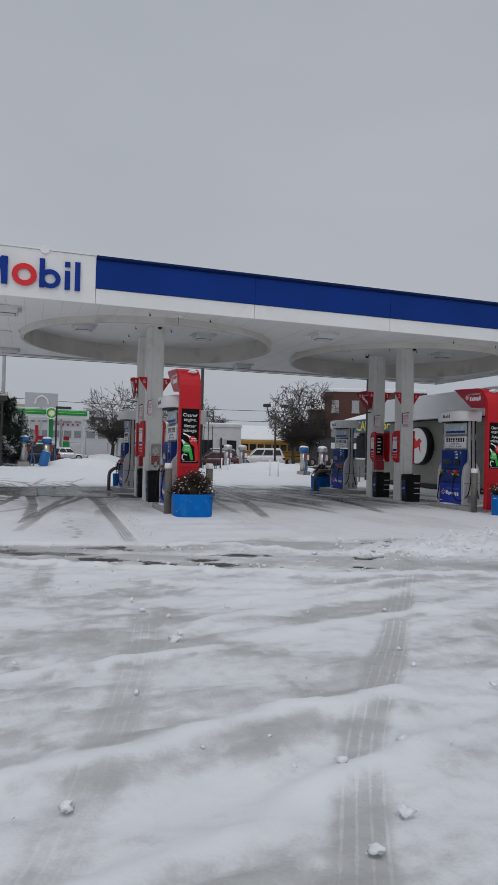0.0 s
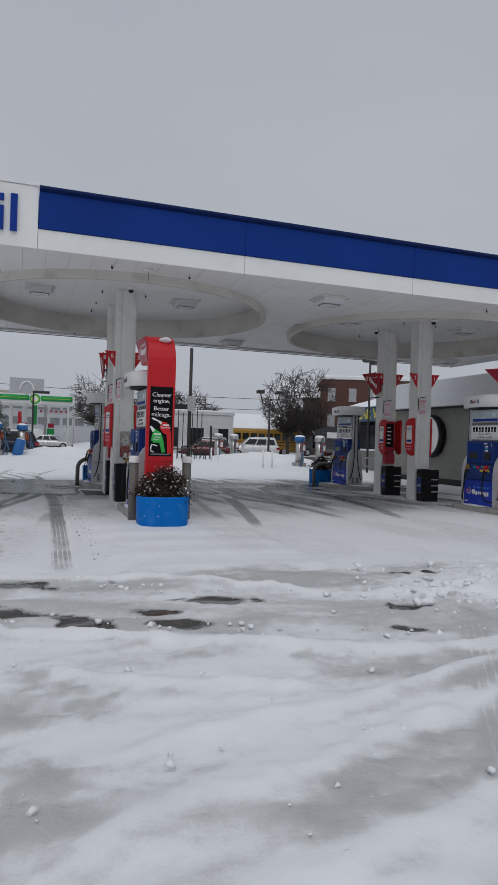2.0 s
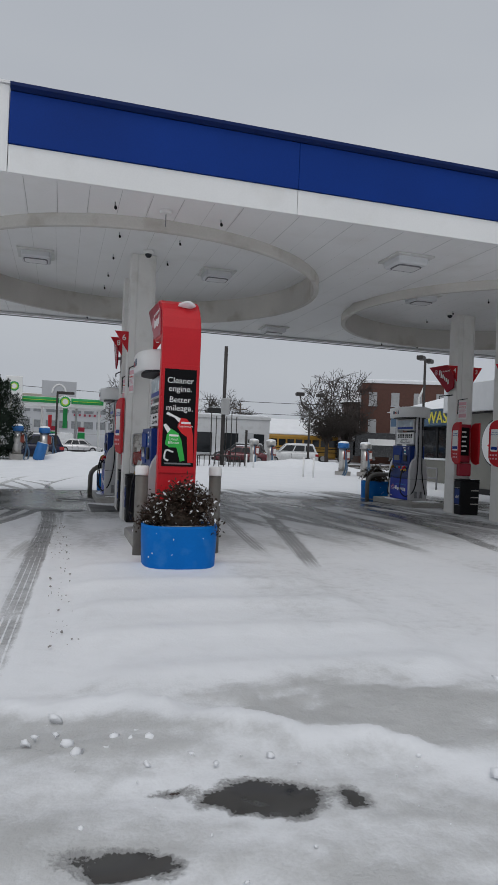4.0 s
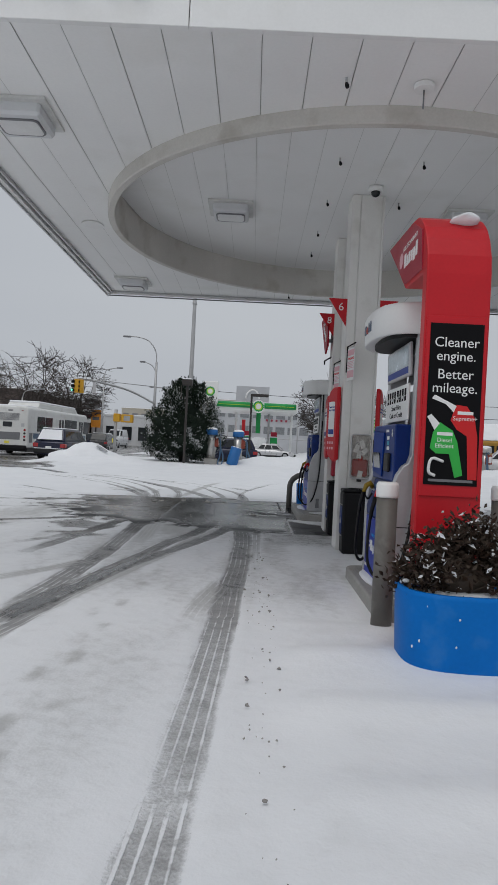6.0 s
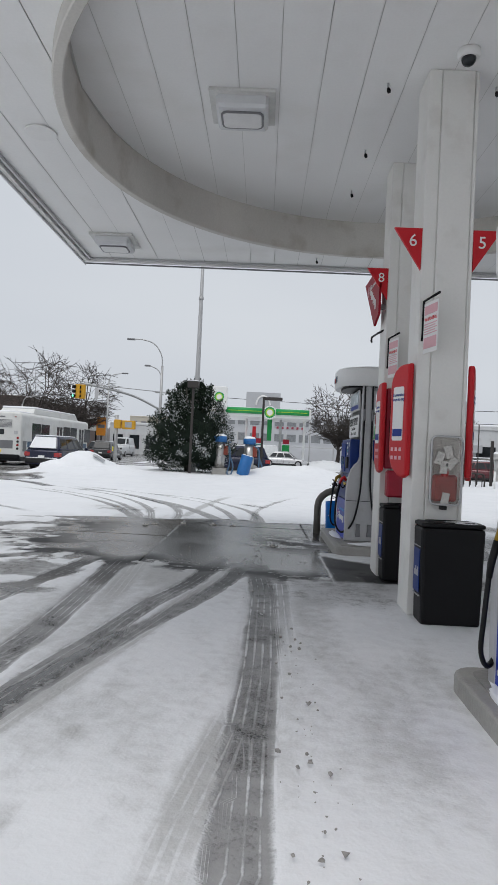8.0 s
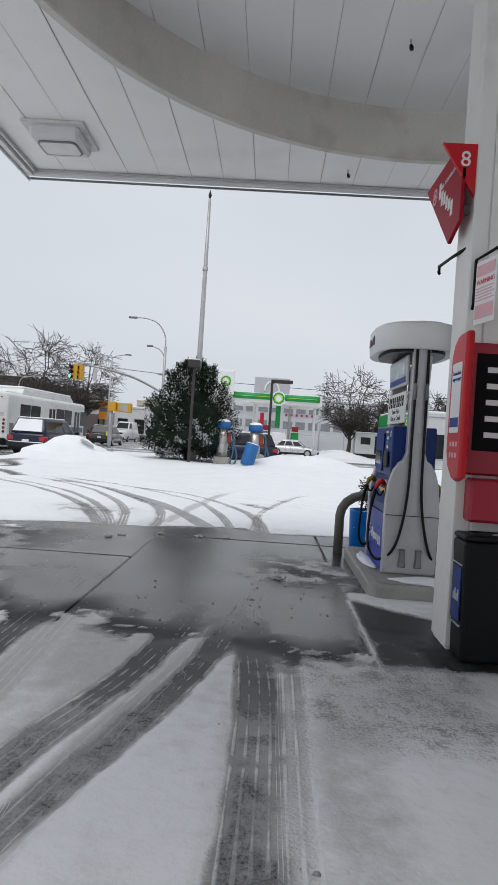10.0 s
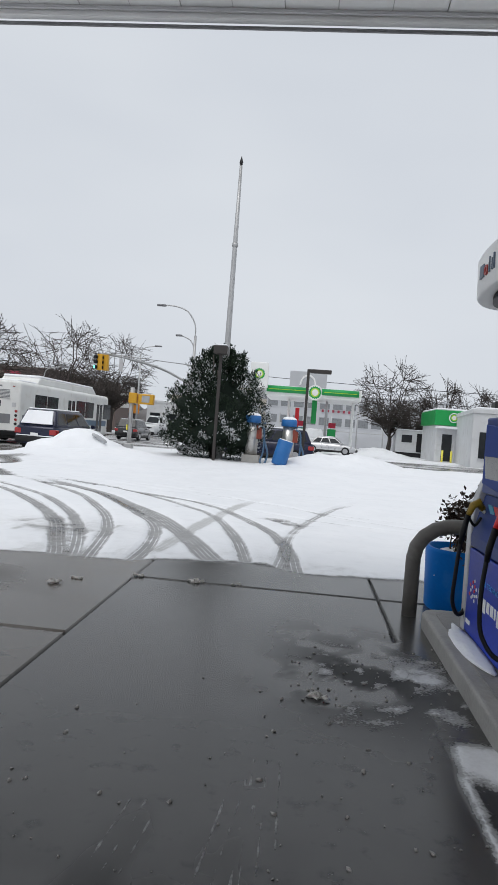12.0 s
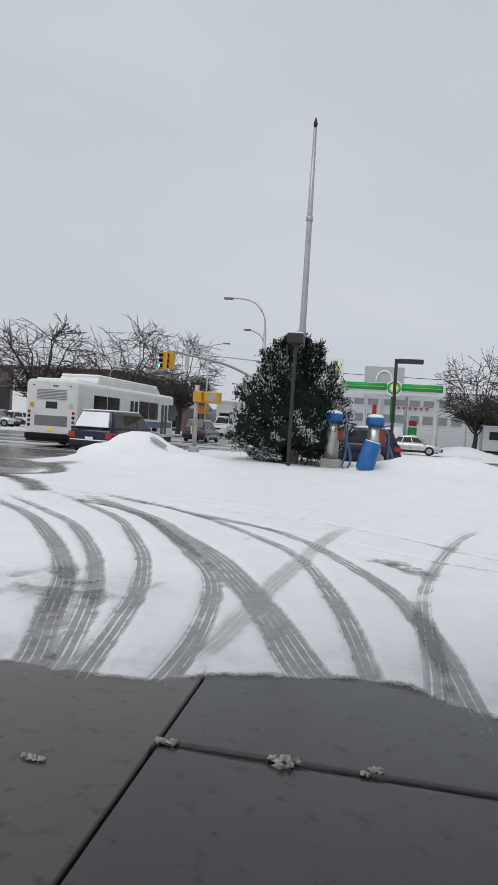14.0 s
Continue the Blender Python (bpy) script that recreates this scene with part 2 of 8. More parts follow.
def prism(bm, outline, axis, a0, a1, bev=0.0, seg=1):
    """An outline (list of 2D points) pushed along an axis from a0 to a1."""
    def at(u, v, a):
        return {"x": (a, u, v), "y": (u, a, v), "z": (u, v, a)}[axis]
    lo = [bm.verts.new(at(u, v, a0)) for u, v in outline]
    hi = [bm.verts.new(at(u, v, a1)) for u, v in outline]
    fs = [bm.faces.new(lo[::-1]), bm.faces.new(hi)]
    n = len(outline)
    for k in range(n):
        fs.append(bm.faces.new((lo[k], lo[(k + 1) % n], hi[(k + 1) % n], hi[k])))
    bmesh.ops.recalc_face_normals(bm, faces=fs)
    if bev:
        es = list({e for f in fs[:2] for e in f.edges})
        bmesh.ops.bevel(bm, geom=es, offset=bev, segments=seg, affect="EDGES", profile=0.5)
    return bm


def rounded(x0, x1, y0, y1, r, n=5):
    out = []
    for cx, cy, a0 in ((x1 - r, y1 - r, 0), (x0 + r, y1 - r, 90), (x0 + r, y0 + r, 180), (x1 - r, y0 + r, 270)):
        for k in range(n + 1):
            a = radians(a0 + 90 * k / n)
            out.append((cx + r * math.cos(a), cy + r * math.sin(a)))
    return out


def disc(cx, cy, r, n=24, a0=0, a1=360, ry=None):
    full = abs(a1 - a0) >= 360
    m = n if full else n + 1
    return [(cx + r * math.cos(radians(a0 + (a1 - a0) * k / n)), cy + (ry or r) * math.sin(radians(a0 + (a1 - a0) * k / n))) for k in range(m)]


def mesh_of(name, bm, mat):
    me = bpy.data.meshes.new(name)
    bm.normal_update()
    bm.to_mesh(me)
    bm.free()
    for m in (mat if isinstance(mat, (list, tuple)) else [mat]):
        me.materials.append(m)
    return me


def part(name, bm, mat, parent, label="", m=None):
    """One mesh under a thing or a part, in the thing's own axes."""
    ob = new(name, bm if isinstance(bm, bpy.types.Mesh) else mesh_of(name, bm, mat))
    ob.parent = parent
    if m is not None:
        ob.matrix_basis = m
    if label:
        ob["label"] = label
    return ob


def thing(name, m, label, category, group="", kind=""):
    ob = new(name)
    ob.empty_display_size = 0.2
    ob.matrix_basis = m
    return tagged(ob, label, category, group, kind)


def solid(name, bm, mat, label, category, group="", kind="", m=None):
    ob = new(name, mesh_of(name, bm, mat))
    if m is not None:
        ob.matrix_basis = m
    return tagged(ob, label, category, group, kind)


def words(body, size, depth, mat, align="CENTER"):
    """Raised lettering as a mesh: reads along x, faces +z."""
    cu = bpy.data.curves.new("lettering", "FONT")
    cu.body, cu.size, cu.extrude, cu.align_x, cu.resolution_u = body, size, depth, align, 3
    tmp = bpy.data.objects.new("lettering", cu)
    scene.collection.objects.link(tmp)
    me = bpy.data.meshes.new_from_object(tmp.evaluated_get(bpy.context.evaluated_depsgraph_get()))
    bpy.data.objects.remove(tmp)
    me.materials.clear()
    me.materials.append(mat)
    return me


FRONT = pose(0, 0, 0, 90, 0, 0)      # lettering that faces -y
SIDE = pose(0, 0, 0, 90, 0, -90)     # lettering that faces -x


def smooth(bm):
    for f in bm.faces:
        f.smooth = True
    return bm


def lump(bm, x, y, z, rx, ry, rz, seed, rough=0.25, sub=2):
    """A rounded, uneven lump (snow, clods)."""
    r = bmesh.ops.create_icosphere(bm, subdivisions=sub, radius=1.0)
    for v in r["verts"]:
        k = 1 + rough * noise.noise(v.co * 1.4 + Vector((seed * 3.1, seed * 1.7, seed)))
        v.co = Vector((x + v.co.x * rx * k, y + v.co.y * ry * k, z + v.co.z * rz * k))
    for f in bm.faces:
        f.smooth = True
    return bm

# ---- the ground: one sheet with snow, slush, wheel tracks and wet concrete ----
def hash2(ix, iy, s):
    h = np.sin(ix * 127.1 + iy * 311.7 + s * 74.7) * 43758.5453
    return h - np.floor(h)


def vnoise(x, y, s=0):
    ix, iy = np.floor(x), np.floor(y)
    fx, fy = x - ix, y - iy
    fx, fy = fx * fx * (3 - 2 * fx), fy * fy * (3 - 2 * fy)
    a, b = hash2(ix, iy, s), hash2(ix + 1, iy, s)
    c, d = hash2(ix, iy + 1, s), hash2(ix + 1, iy + 1, s)
    return (a + (b - a) * fx) * (1 - fy) + (c + (d - c) * fx) * fy


def fbm(x, y, octaves=4, s=0):
    tot, amp, norm = 0.0, 1.0, 0.0
    for k in range(octaves):
        tot = tot + amp * vnoise(x * 2 ** k + 17.3 * k, y * 2 ** k - 9.1 * k, s + k)
        norm += amp
        amp *= 0.5
    return tot / norm


def ss(a, b, x):
    t = np.clip((x - a) / (b - a), 0, 1)
    return t * t * (3 - 2 * t)


def axis(spans, extra):
    vals = []
    for a, b, d in spans:
        vals += list(np.arange(a, b, d))
    vals.append(spans[-1][1])
    return np.array(sorted(set(np.round(vals + list(extra), 4))))


JOINT_X, JOINT_Y = (0.3, 2.64), (23.35, 25.14)
def around(vals, h=0.012):
    return [v + d for v in vals for d in (-h - 0.003, -h, 0, h, h + 0.003)]


gx = axis([(-700, -60, 40), (-60, -20, 1.0), (-20, -4, 0.16), (-4, 5, 0.04), (5, 11, 0.065), (11, 18, 0.12), (18, 50, 1.0), (50, 740, 46)], around(JOINT_X))
gy = axis([(-300, -6, 12), (-6, -1, 0.3), (-1, 33, 0.05), (33, 56, 0.16), (56, 100, 1.0), (100, 900, 50)], around(JOINT_Y))
X, Y = np.meshgrid(gx, gy)

# wheel tracks: centre line, width, depth of bite (1: down to the wet ground)
TRACKS = [
    ([(1.78, 15.6), (1.75, 14.4), (1.7, 12.9), (1.64, 11.4), (1.6, 10.2), (1.55, 9.3)], 0.27, 0.46),
    ([(1.77, 22.6), (1.79, 20.9), (1.86, 19.6), (1.86, 18.4), (1.84, 17.0), (1.8, 16.1), (1.78, 15.3), (1.77, 13.9)], 0.26, 0.68),
    ([(1.75, 16.4), (1.61, 15.5), (1.53, 14.9), (1.45, 13.8)], 0.26, 0.22),
    ([(1.72, 22.0), (1.6, 20.7), (1.45, 19.8), (1.18, 18.8), (0.82, 17.7), (0.59, 16.9), (0.42, 16.1), (0.2, 14.6), (0.1, 12.6)], 0.2, 0.64),
    ([(1.35, 21.8), (1.2, 20.4), (1.06, 19.6), (0.81, 18.7), (0.64, 17.7), (0.46, 16.8), (0.3, 15.9), (0.0, 14.4), (-0.2, 12.4)], 0.22, 0.66),
    ([(0.06, 22.5), (0.07, 21.2), (0.11, 19.4), (0.14, 18.1), (0.12, 17.2), (0.05, 15.6), (-0.1, 13.8)], 0.26, 0.68),
    ([(0.25, 21.8), (0.34, 20.2), (0.4, 19.0), (0.42, 17.9)], 0.2, 0.25),
    ([(-0.15, 22.0), (-0.27, 21.1), (-0.45, 19.8), (-0.6, 18.6), (-0.9, 16.5)], 0.22, 0.62),
    ([(-0.2, 20.4), (-0.42, 19.6), (-0.8, 18.7), (-1.5, 17.2)], 0.18, 0.55),
    ([(0.3, 17.6), (-0.2, 16.4), (-1.2, 15.0)], 0.22, 0.26),
    ([(-5.5, 18.4), (-3.4, 19.4), (-1.6, 20.6), (-0.4, 21.8)], 0.26, 0.7),
    ([(-6.2, 21.2), (-4, 21.7), (-1.9, 22.6)], 0.24, 0.6),
    ([(-6, 23.6), (-3.6, 23.6), (-1.6, 24.0)], 0.24, 0.55),
    ([(-4.6, 27.4), (-3.4, 26.4), (-2.2, 25.4)], 0.22, 0.5),
    ([(2.06, 20.6), (2.06, 19.6), (2.05, 18.6), (2.03, 16.5)], 0.16, 0.4),
    ([(-0.7, 25.5), (-0.78, 25.94), (-1.08, 26.7), (-1.52, 27.8), (-1.97, 28.6), (-2.56, 29.5), (-3.55, 30.8), (-4.6, 31.8), (-6.5, 33.4)], 0.24, 0.6),
    ([(-0.5, 25.5), (-0.65, 26.14), (-0.96, 27.1), (-1.35, 28.1), (-1.8, 29.0), (-2.52, 30.15), (-3.19, 31.0), (-4.6, 32.3), (-6, 33.6)], 0.2, 0.56),
    ([(-0.3, 25.4), (-0.42, 25.93), (-0.57, 26.8), (-0.79, 27.8), (-1.21, 29.0), (-1.7, 30.0), (-2.43, 31.3), (-3.4, 32.4), (-5, 34)], 0.19, 0.57),
    ([(0.05, 25.4), (0.09, 26.04), (0.05, 26.8), (-0.11, 27.8), (-0.36, 28.6), (-0.83, 29.5), (-1.55, 30.75), (-2.42, 32.0), (-3.96, 33.1), (-6, 34.6)], 0.2, 0.57),
    ([(1.05, 25.9), (0.83, 26.4), (0.51, 27.24), (0.05, 28.3), (-0.51, 29.4), (-1.23, 30.45), (-1.99, 31.6), (-3.17, 32.8), (-5, 34.6)], 0.33, 0.57),
    ([(1.33, 25.9), (1.25, 26.47), (1.07, 27.5), (0.82, 28.55), (0.4, 29.85), (-0.33, 31.0), (-1.22, 32.1), (-2.33, 33.0), (-4, 34.2)], 0.19, 0.57),
    ([(1.9, 25.4), (1.82, 26.24), (1.76, 27.0), (1.63, 27.86), (1.38, 28.8), (0.89, 29.9), (0.25, 31.1), (-0.78, 32.1), (-2.14, 32.9), (-5, 35.0)], 0.21, 0.57),
    ([(1.62, 25.8), (1.67, 26.5), (1.7, 27.6), (1.79, 28.9), (2.15, 30.8), (2.6, 32.5), (3.4, 34.5)], 0.17, 0.45),
    ([(-6.5, 36.2), (-5.18, 35.6), (-1.3, 33.3), (1.25, 32.3), (2.78, 30.9), (5.5, 29.6)], 0.13, 0.36),
    ([(-6.5, 35.2), (-4.55, 34.3), (-1.17, 32.2), (0.48, 31.3), (1.92, 30.4), (4.5, 29.6)], 0.13, 0.36),
    ([(-3.5, 34.9), (-0.28, 33.4), (1.57, 31.9), (2.89, 31.3), (6.5, 30.4)], 0.12, 0.36),
    ([(0.15, 26.1), (0.25, 26.7), (0.33, 28.1), (0.48, 29.6), (0.66, 31.4), (1.1, 33.5)], 0.22, 0.27),
    ([(0.9, 1.6), (1.14, 2.03), (1.75, 3.12), (2.69, 4.42), (3.9, 6.2), (5.4, 8.4)], 0.24, 0.2),
    ([(-0.5, 1.3), (0.05, 2.3), (0.5, 3.6), (0.9, 5.2), (1.3, 7.4)], 0.26, 0.09),
    ([(-1.4, 6.9), (-0.2, 6.55), (0.7, 5.8), (1.9, 5.4), (4.5, 5.1)], 0.16, 0.06),
    ([(0.5, 9.8), (0.2, 8.0), (0.3, 6.2), (0.8, 4.2)], 0.22, 0.08),
    ([(-0.2, 11.9), (0.3, 15), (1.0, 18.2), (1.6, 21)], 0.2, 0.2),
    ([(6.9, 27), (6.75, 23), (6.4, 19.6), (6.0, 17.5), (5.3, 14.4), (4.9, 12.8)], 0.28, 0.55),
    ([(7.2, 27), (7.23, 22), (7.27, 18.6), (7.45, 16.5), (7.5, 14)], 0.28, 0.52),
    ([(5.6, 25), (5.4, 20), (5.0, 16.2), (4.7, 13.5)], 0.24, 0.42),
    ([(8.3, 27), (8.3, 23), (8.1, 19), (7.9, 15.5)], 0.3, 0.6),
    ([(10.2, 26), (9.9, 22), (9.4, 17.5), (8.6, 14)], 0.3, 0.6),
    ([(-8.2, 36), (-6.9, 37.2), (-7.4, 38.8), (-9.5, 40.5), (-12, 41.5)], 0.5, 0.8),
    ([(-5, 33.6), (-6.4, 35.4), (-8.6, 36.8), (-12, 38)], 0.5, 0.75),
    ([(6, 36.5), (3.5, 35.4), (0.0, 34.6), (-3.5, 35.2)], 0.16, 0.35),
]

w_lot = fbm(X * 0.35, Y * 0.35, 5, 3)
w_fine = fbm(X * 2.6, Y * 2.6, 4, 11)
# diagonal smears left by cars crossing the forecourt
u, v = X * 0.966 + Y * 0.259, -X * 0.259 + Y * 0.966
smear = fbm(u * 0.5, v * 2.6, 4, 21)
smear2 = fbm((X * 0.95 - Y * 0.3) * 0.4, (X * 0.3 + Y * 0.95) * 2.6, 4, 27)
cover = 0.93 + 0.0 * X
lot = (1 - ss(9.6, 10.6, Y)) * ss(-9, -5, X) * (1 - ss(11, 14, X))
fine_a = fbm(u * 0.3, v * 6.5, 3, 22)
fine_b = fbm((X * 0.97 - Y * 0.24) * 0.25, (X * 0.24 + Y * 0.97) * 7.0, 3, 28)
blot = fbm(X * 1.5 + 5, Y * 1.9, 5, 15)
# packed, trodden snow: grey ice showing through in streaks and blotches
stain = 0.9 * lot * (0.14 + 0.5 * ss(0.46, 0.72, smear) * ss(0.3, 0.6, w_lot) + 0.3 * ss(0.5, 0.75, smear2) + 0.42 * ss(0.5, 0.72, blot) + 0.2 * ss(0.5, 0.8, fine_a) + 0.2 * ss(0.52, 0.8, fine_b))
stain += lot * 0.35 * ss(0.52, 0.66, fbm(X * 5.5, Y * 6.5, 4, 17)) * ss(0.42, 0.6, blot)
# scraped strip with bare patches across the way in
up_edge = np.interp(X, [-4, 0.95, 2.54, 3.34, 4.37, 5.65, 8], [11.4, 10.15, 9.75, 9.2, 8.7, 8.24, 7.5])
lo_edge = np.interp(X, [-4, -0.34, 1.38, 2.12, 2.81, 4.01, 4.71, 8], [10.2, 9.0, 8.25, 7.93, 7.66, 7.26, 7.13, 6.4])
ragged = 0.35 * (fbm(X * 2.5, Y * 2.5, 4, 32) - 0.5)
strip = ss(-0.07, 0.07, Y - lo_edge + ragged) * (1 - ss(-0.1, 0.1, Y - up_edge + ragged)) * ss(-6, -3, X) * (1 - ss(6, 9, X))
stain = stain * (1 - strip) + strip * (0.42 + 0.45 * ss(0.4, 0.7, smear2) - 0.25 * ss(0.5, 0.7, blot))
cover -= strip * 0.3 * ss(0.5, 0.75, fbm(X * 0.9 + 3.3, Y * 2.4 + 0.9 * X, 4, 33))
patch_n = fbm(X * 6.0, Y * 9.0, 4, 35)
for px, py, rx, ry in ((-0.6, 9.95, 0.7, 0.16), (0.3, 9.6, 0.6, 0.18), (1.12, 9.85, 0.35, 0.14), (1.04, 8.75, 0.3, 0.16), (1.57, 8.5, 0.26, 0.1), (1.66, 8.26, 0.2, 0.1), (2.3, 8.56, 0.2, 0.1), (2.4, 8.14, 0.26, 0.13), (2.92, 8.88, 0.36, 0.14), (4.55, 8.2, 0.15, 0.12), (4.2, 7.6, 0.16, 0.1), (5.6, 9.6, 0.4, 0.06)):
    r2 = ((X - px) / rx) ** 2 + ((Y - py + 0.3 * (X - px)) / ry) ** 2
    cover -= 0.95 * (1 - ss(0.3, 1.7, r2 + 3.0 * (patch_n - 0.5)))
# thin driven snow below the canopy
under = ss(14.2, 16.5, Y) * (1 - ss(25.2, 26.3, Y)) * ss(-4.5, -1.0, X) * (1 - ss(15, 17, X))
cover -= under * 0.05
stain += under * (0.12 + 0.3 * ss(0.4, 0.75, fbm(X * 1.6, Y * 0.5, 4, 30)) + 0.25 * ss(0.5, 0.75, fbm(X * 3.0, Y * 0.9, 4, 31)))
stain += ss(10.3, 11.5, Y) * (1 - ss(24, 26, Y)) * ss(-6, -4, X) * (1 - ss(12, 15, X)) * (0.05 + 0.3 * ss(0.45, 0.75, fbm(X * 0.9, Y * 0.3, 4, 24)))
isle = ss(2.1, 2.7, X) * (1 - ss(4.6, 5.4, X)) * ss(16.2, 18.0, Y) * (1 - ss(25, 26, Y))
cover -= isle * 0.05
right = ss(4.6, 6.0, X) * (1 - ss(13.5, 16, X)) * ss(13.5, 19.5, Y) * (1 - ss(26.5, 29, Y))
cover -= right * (0.18 + 0.42 * ss(0.42, 0.62, fbm(X * 2.4 + 0.5 * Y, Y * 0.35 - 0.3 * X, 4, 29)))
band_r = ss(4.2, 6, X) * (1 - ss(14, 17, X)) * np.exp(-((Y - 23.8 + 0.6 * (w_lot - 0.5)) / 1.3) ** 2)
cover -= band_r * (0.36 + 0.4 * ss(0.4, 0.7, smear))
# the bare, wet concrete pad
edge_n = 0.7 * (fbm(X * 1.5, Y * 1.5, 4, 41) - 0.5)
near = np.interp(X, [-2.4, -1.8, -1.26, -0.38, 0.35, 0.77, 1.12, 1.7, 2.17, 2.45, 2.7], [23.2, 22.3, 21.5, 20.9, 21.0, 20.55, 20.45, 20.5, 20.25, 20.25, 20.4]) + 0.9 * (fbm(X * 2.2, Y * 0.9, 4, 43) - 0.5)
far = np.interp(X, [-3, -0.87, 0.0, 0.24, 0.67, 1.5, 1.73, 1.93, 2.6, 4], [25.2, 25.83, 25.82, 26.0, 26.2, 26.32, 26.12, 26.0, 26.1, 26.2])
pad = ss(-0.12, 0.12, Y - near + 0.9 * (fbm(X * 5.2, Y * 5.2, 5, 45) - 0.5)) * (1 - ss(-0.05, 0.04, Y - far + 0.14 * edge_n + 0.16 * (w_fine - 0.5))) * ss(-2.0, -1.6, X + edge_n + 1.6 * (fbm(X * 2.6, Y * 2.6, 4, 42) - 0.5) - 0.1 * (24 - Y)) * (1 - ss(4.6, 5.6, X + edge_n))
pool = ss(-0.06, 0.06, X - 2.69) * (1 - ss(4.2, 5, X)) * ss(20.0, 20.35, Y + edge_n * 0.6) * (1 - ss(-0.1, 0.1, Y - 21.95 + 0.75 * (X - 2.75) + 0.3 * edge_n))
pad = np.maximum(pad * (1 - ss(2.66, 2.7, X) * (1 - ss(22.2, 22.4, Y)) * ss(20, 20.4, Y)), pool)
ice = ss(0.42, 0.6, fbm(X * 3.4, Y * 3.4, 5, 47)) * np.exp(-((Y - 22.95) / 0.55) ** 2) * np.exp(-((X - 2.62) / 0.42) ** 2)
grain = fbm(X * 9, Y * 9, 3, 52)
cover = cover * (1 - pad) + pad * (0.0 + 0.75 * ice + 0.06 * ss(0.6, 0.8, w_fine))
mess = ss(-7.5, -5, X) * (1 - ss(-1.2, 0.4, X)) * ss(16.5, 19, Y) * (1 - ss(25.8, 27, Y))
cover -= mess * (1 - pad) * (0.06 + 0.55 * ss(0.54, 0.64, fbm(X * 1.9 + 0.9 * Y, Y * 2.7 - 0.4 * X, 5, 49)) * ss(0.4, 0.55, fbm(X * 0.6, Y * 0.6, 3, 50)))
rag = np.exp(-((Y - near) / 0.42) ** 2) * ss(-2.6, -1.6, X) * (1 - ss(3.0, 3.6, X))
cover += pad * rag * 0.2 * ss(0.55, 0.6, grain)
cover -= rag * (1 - pad) * (0.1 + 0.8 * ss(0.5, 0.55, fbm(X * 7.0, Y * 7.0, 3, 48)))
soak = np.clip(rag + 0.8 * np.exp(-((X + 1.6) / 0.9) ** 2) * ss(20, 21, Y) * (1 - ss(24.5, 25.5, Y)), 0, 1) * ss(0.42, 0.56, fbm(X * 2.2, Y * 2.2, 4, 44))
thaw = ss(0.44, 0.56, fbm(X * 3.2, Y * 3.2, 5, 58)) * np.exp(-(((X - 2.3) / 0.5) ** 2 + ((Y - 23.1) / 0.75) ** 2))
soak = np.clip(soak + 1.2 * thaw + 0.7 * pool, 0, 1)
cover += pad * thaw * 0.5 * ss(0.56, 0.64, grain)
cover = np.maximum(cover, (0.45 + 0.6 * fbm(X * 9, Y * 4, 3, 46)) * np.exp(-((X - 2.68 - 0.03 * (fbm(Y * 3, Y * 0, 3, 54) - 0.5)) / 0.022) ** 2) * ss(19.0, 19.6, Y) * (1 - ss(21.9, 22.1, Y)))
# speckled thin crust between the track and the island
crust = ss(2.02, 2.2, X) * (1 - ss(3.1, 3.4, X)) * ss(18.2, 19.6, Y) * (1 - ss(19.9, 20.6, Y + 1.2 * edge_n + 0.5 * (w_fine - 0.5)))
cover = cover * (1 - crust) + crust * (0.56 + 0.36 * (fbm(X * 5, Y * 5, 4, 55) - 0.4))
# white fields, roads
road_x = ss(-21.5, -21.0, X) * (1 - ss(-9.6, -8.8, X + 0.8 * (w_lot - 0.5))) * ss(34, 37, Y + 2 * (w_lot - 0.5))
road_y = ss(54.5, 55.5, Y + w_lot) * (1 - ss(68.0, 68.6, Y)) * (1 - ss(60, 62, np.abs(X)))
apron = ss(-12, -9, X) * (1 - ss(-8.2, -6.8, X + 1.2 * (w_lot - 0.5))) * ss(34.8, 36.5, Y) * (1 - ss(39.8, 41.0, Y + 1.2 * (w_lot - 0.5)))
road = np.maximum(np.maximum(road_x, road_y), apron)
cover = cover * (1 - road) + road * (0.18 + 0.4 * ss(0.45, 0.7, fbm(X * 0.25, Y * 0.9, 4, 51)))
bp_lot = ss(69, 70, Y) * (1 - ss(108, 112, Y)) * ss(-3, 0, X) * (1 - ss(22, 26, X))
cover -= bp_lot * 0.32 * ss(0.3, 0.7, fbm(X * 0.15, Y * 0.5, 4, 53))
lot_r = ss(12, 15, X) * ss(40, 47, Y) * (1 - ss(95, 100, Y)) * (1 - ss(40, 45, X))
cover -= lot_r * 0.3 * ss(0.4, 0.7, fbm(X * 0.2, Y * 0.5, 4, 57))
for px, py, rx, ry in ((1.8, 29.7, 0.3, 0.28), (1.45, 29.95, 0.25, 0.2), (-0.6, 19.05, 0.4, 0.22)):
    cover -= 0.85 * np.exp(-(((X - px) / rx) ** 2 + ((Y - py) / ry) ** 2)) * ss(0.35, 0.6, w_fine)
# grey slush round the wheel tracks by the pad
messy = np.exp(-(((X + 1.3) / 0.9) ** 2 + ((Y - 27.6) / 0.7) ** 2))
cover -= messy * 0.55 * ss(0.45, 0.62, fbm(X * 3, Y * 3, 4, 56))
stain += messy * 0.5 + 0.35 * np.exp(-((Y - far - 0.25) / 0.35) ** 2) * ss(-3, -1, X) * (1 - ss(2.2, 3.5, X)) * ss(0.4, 0.6, w_fine)

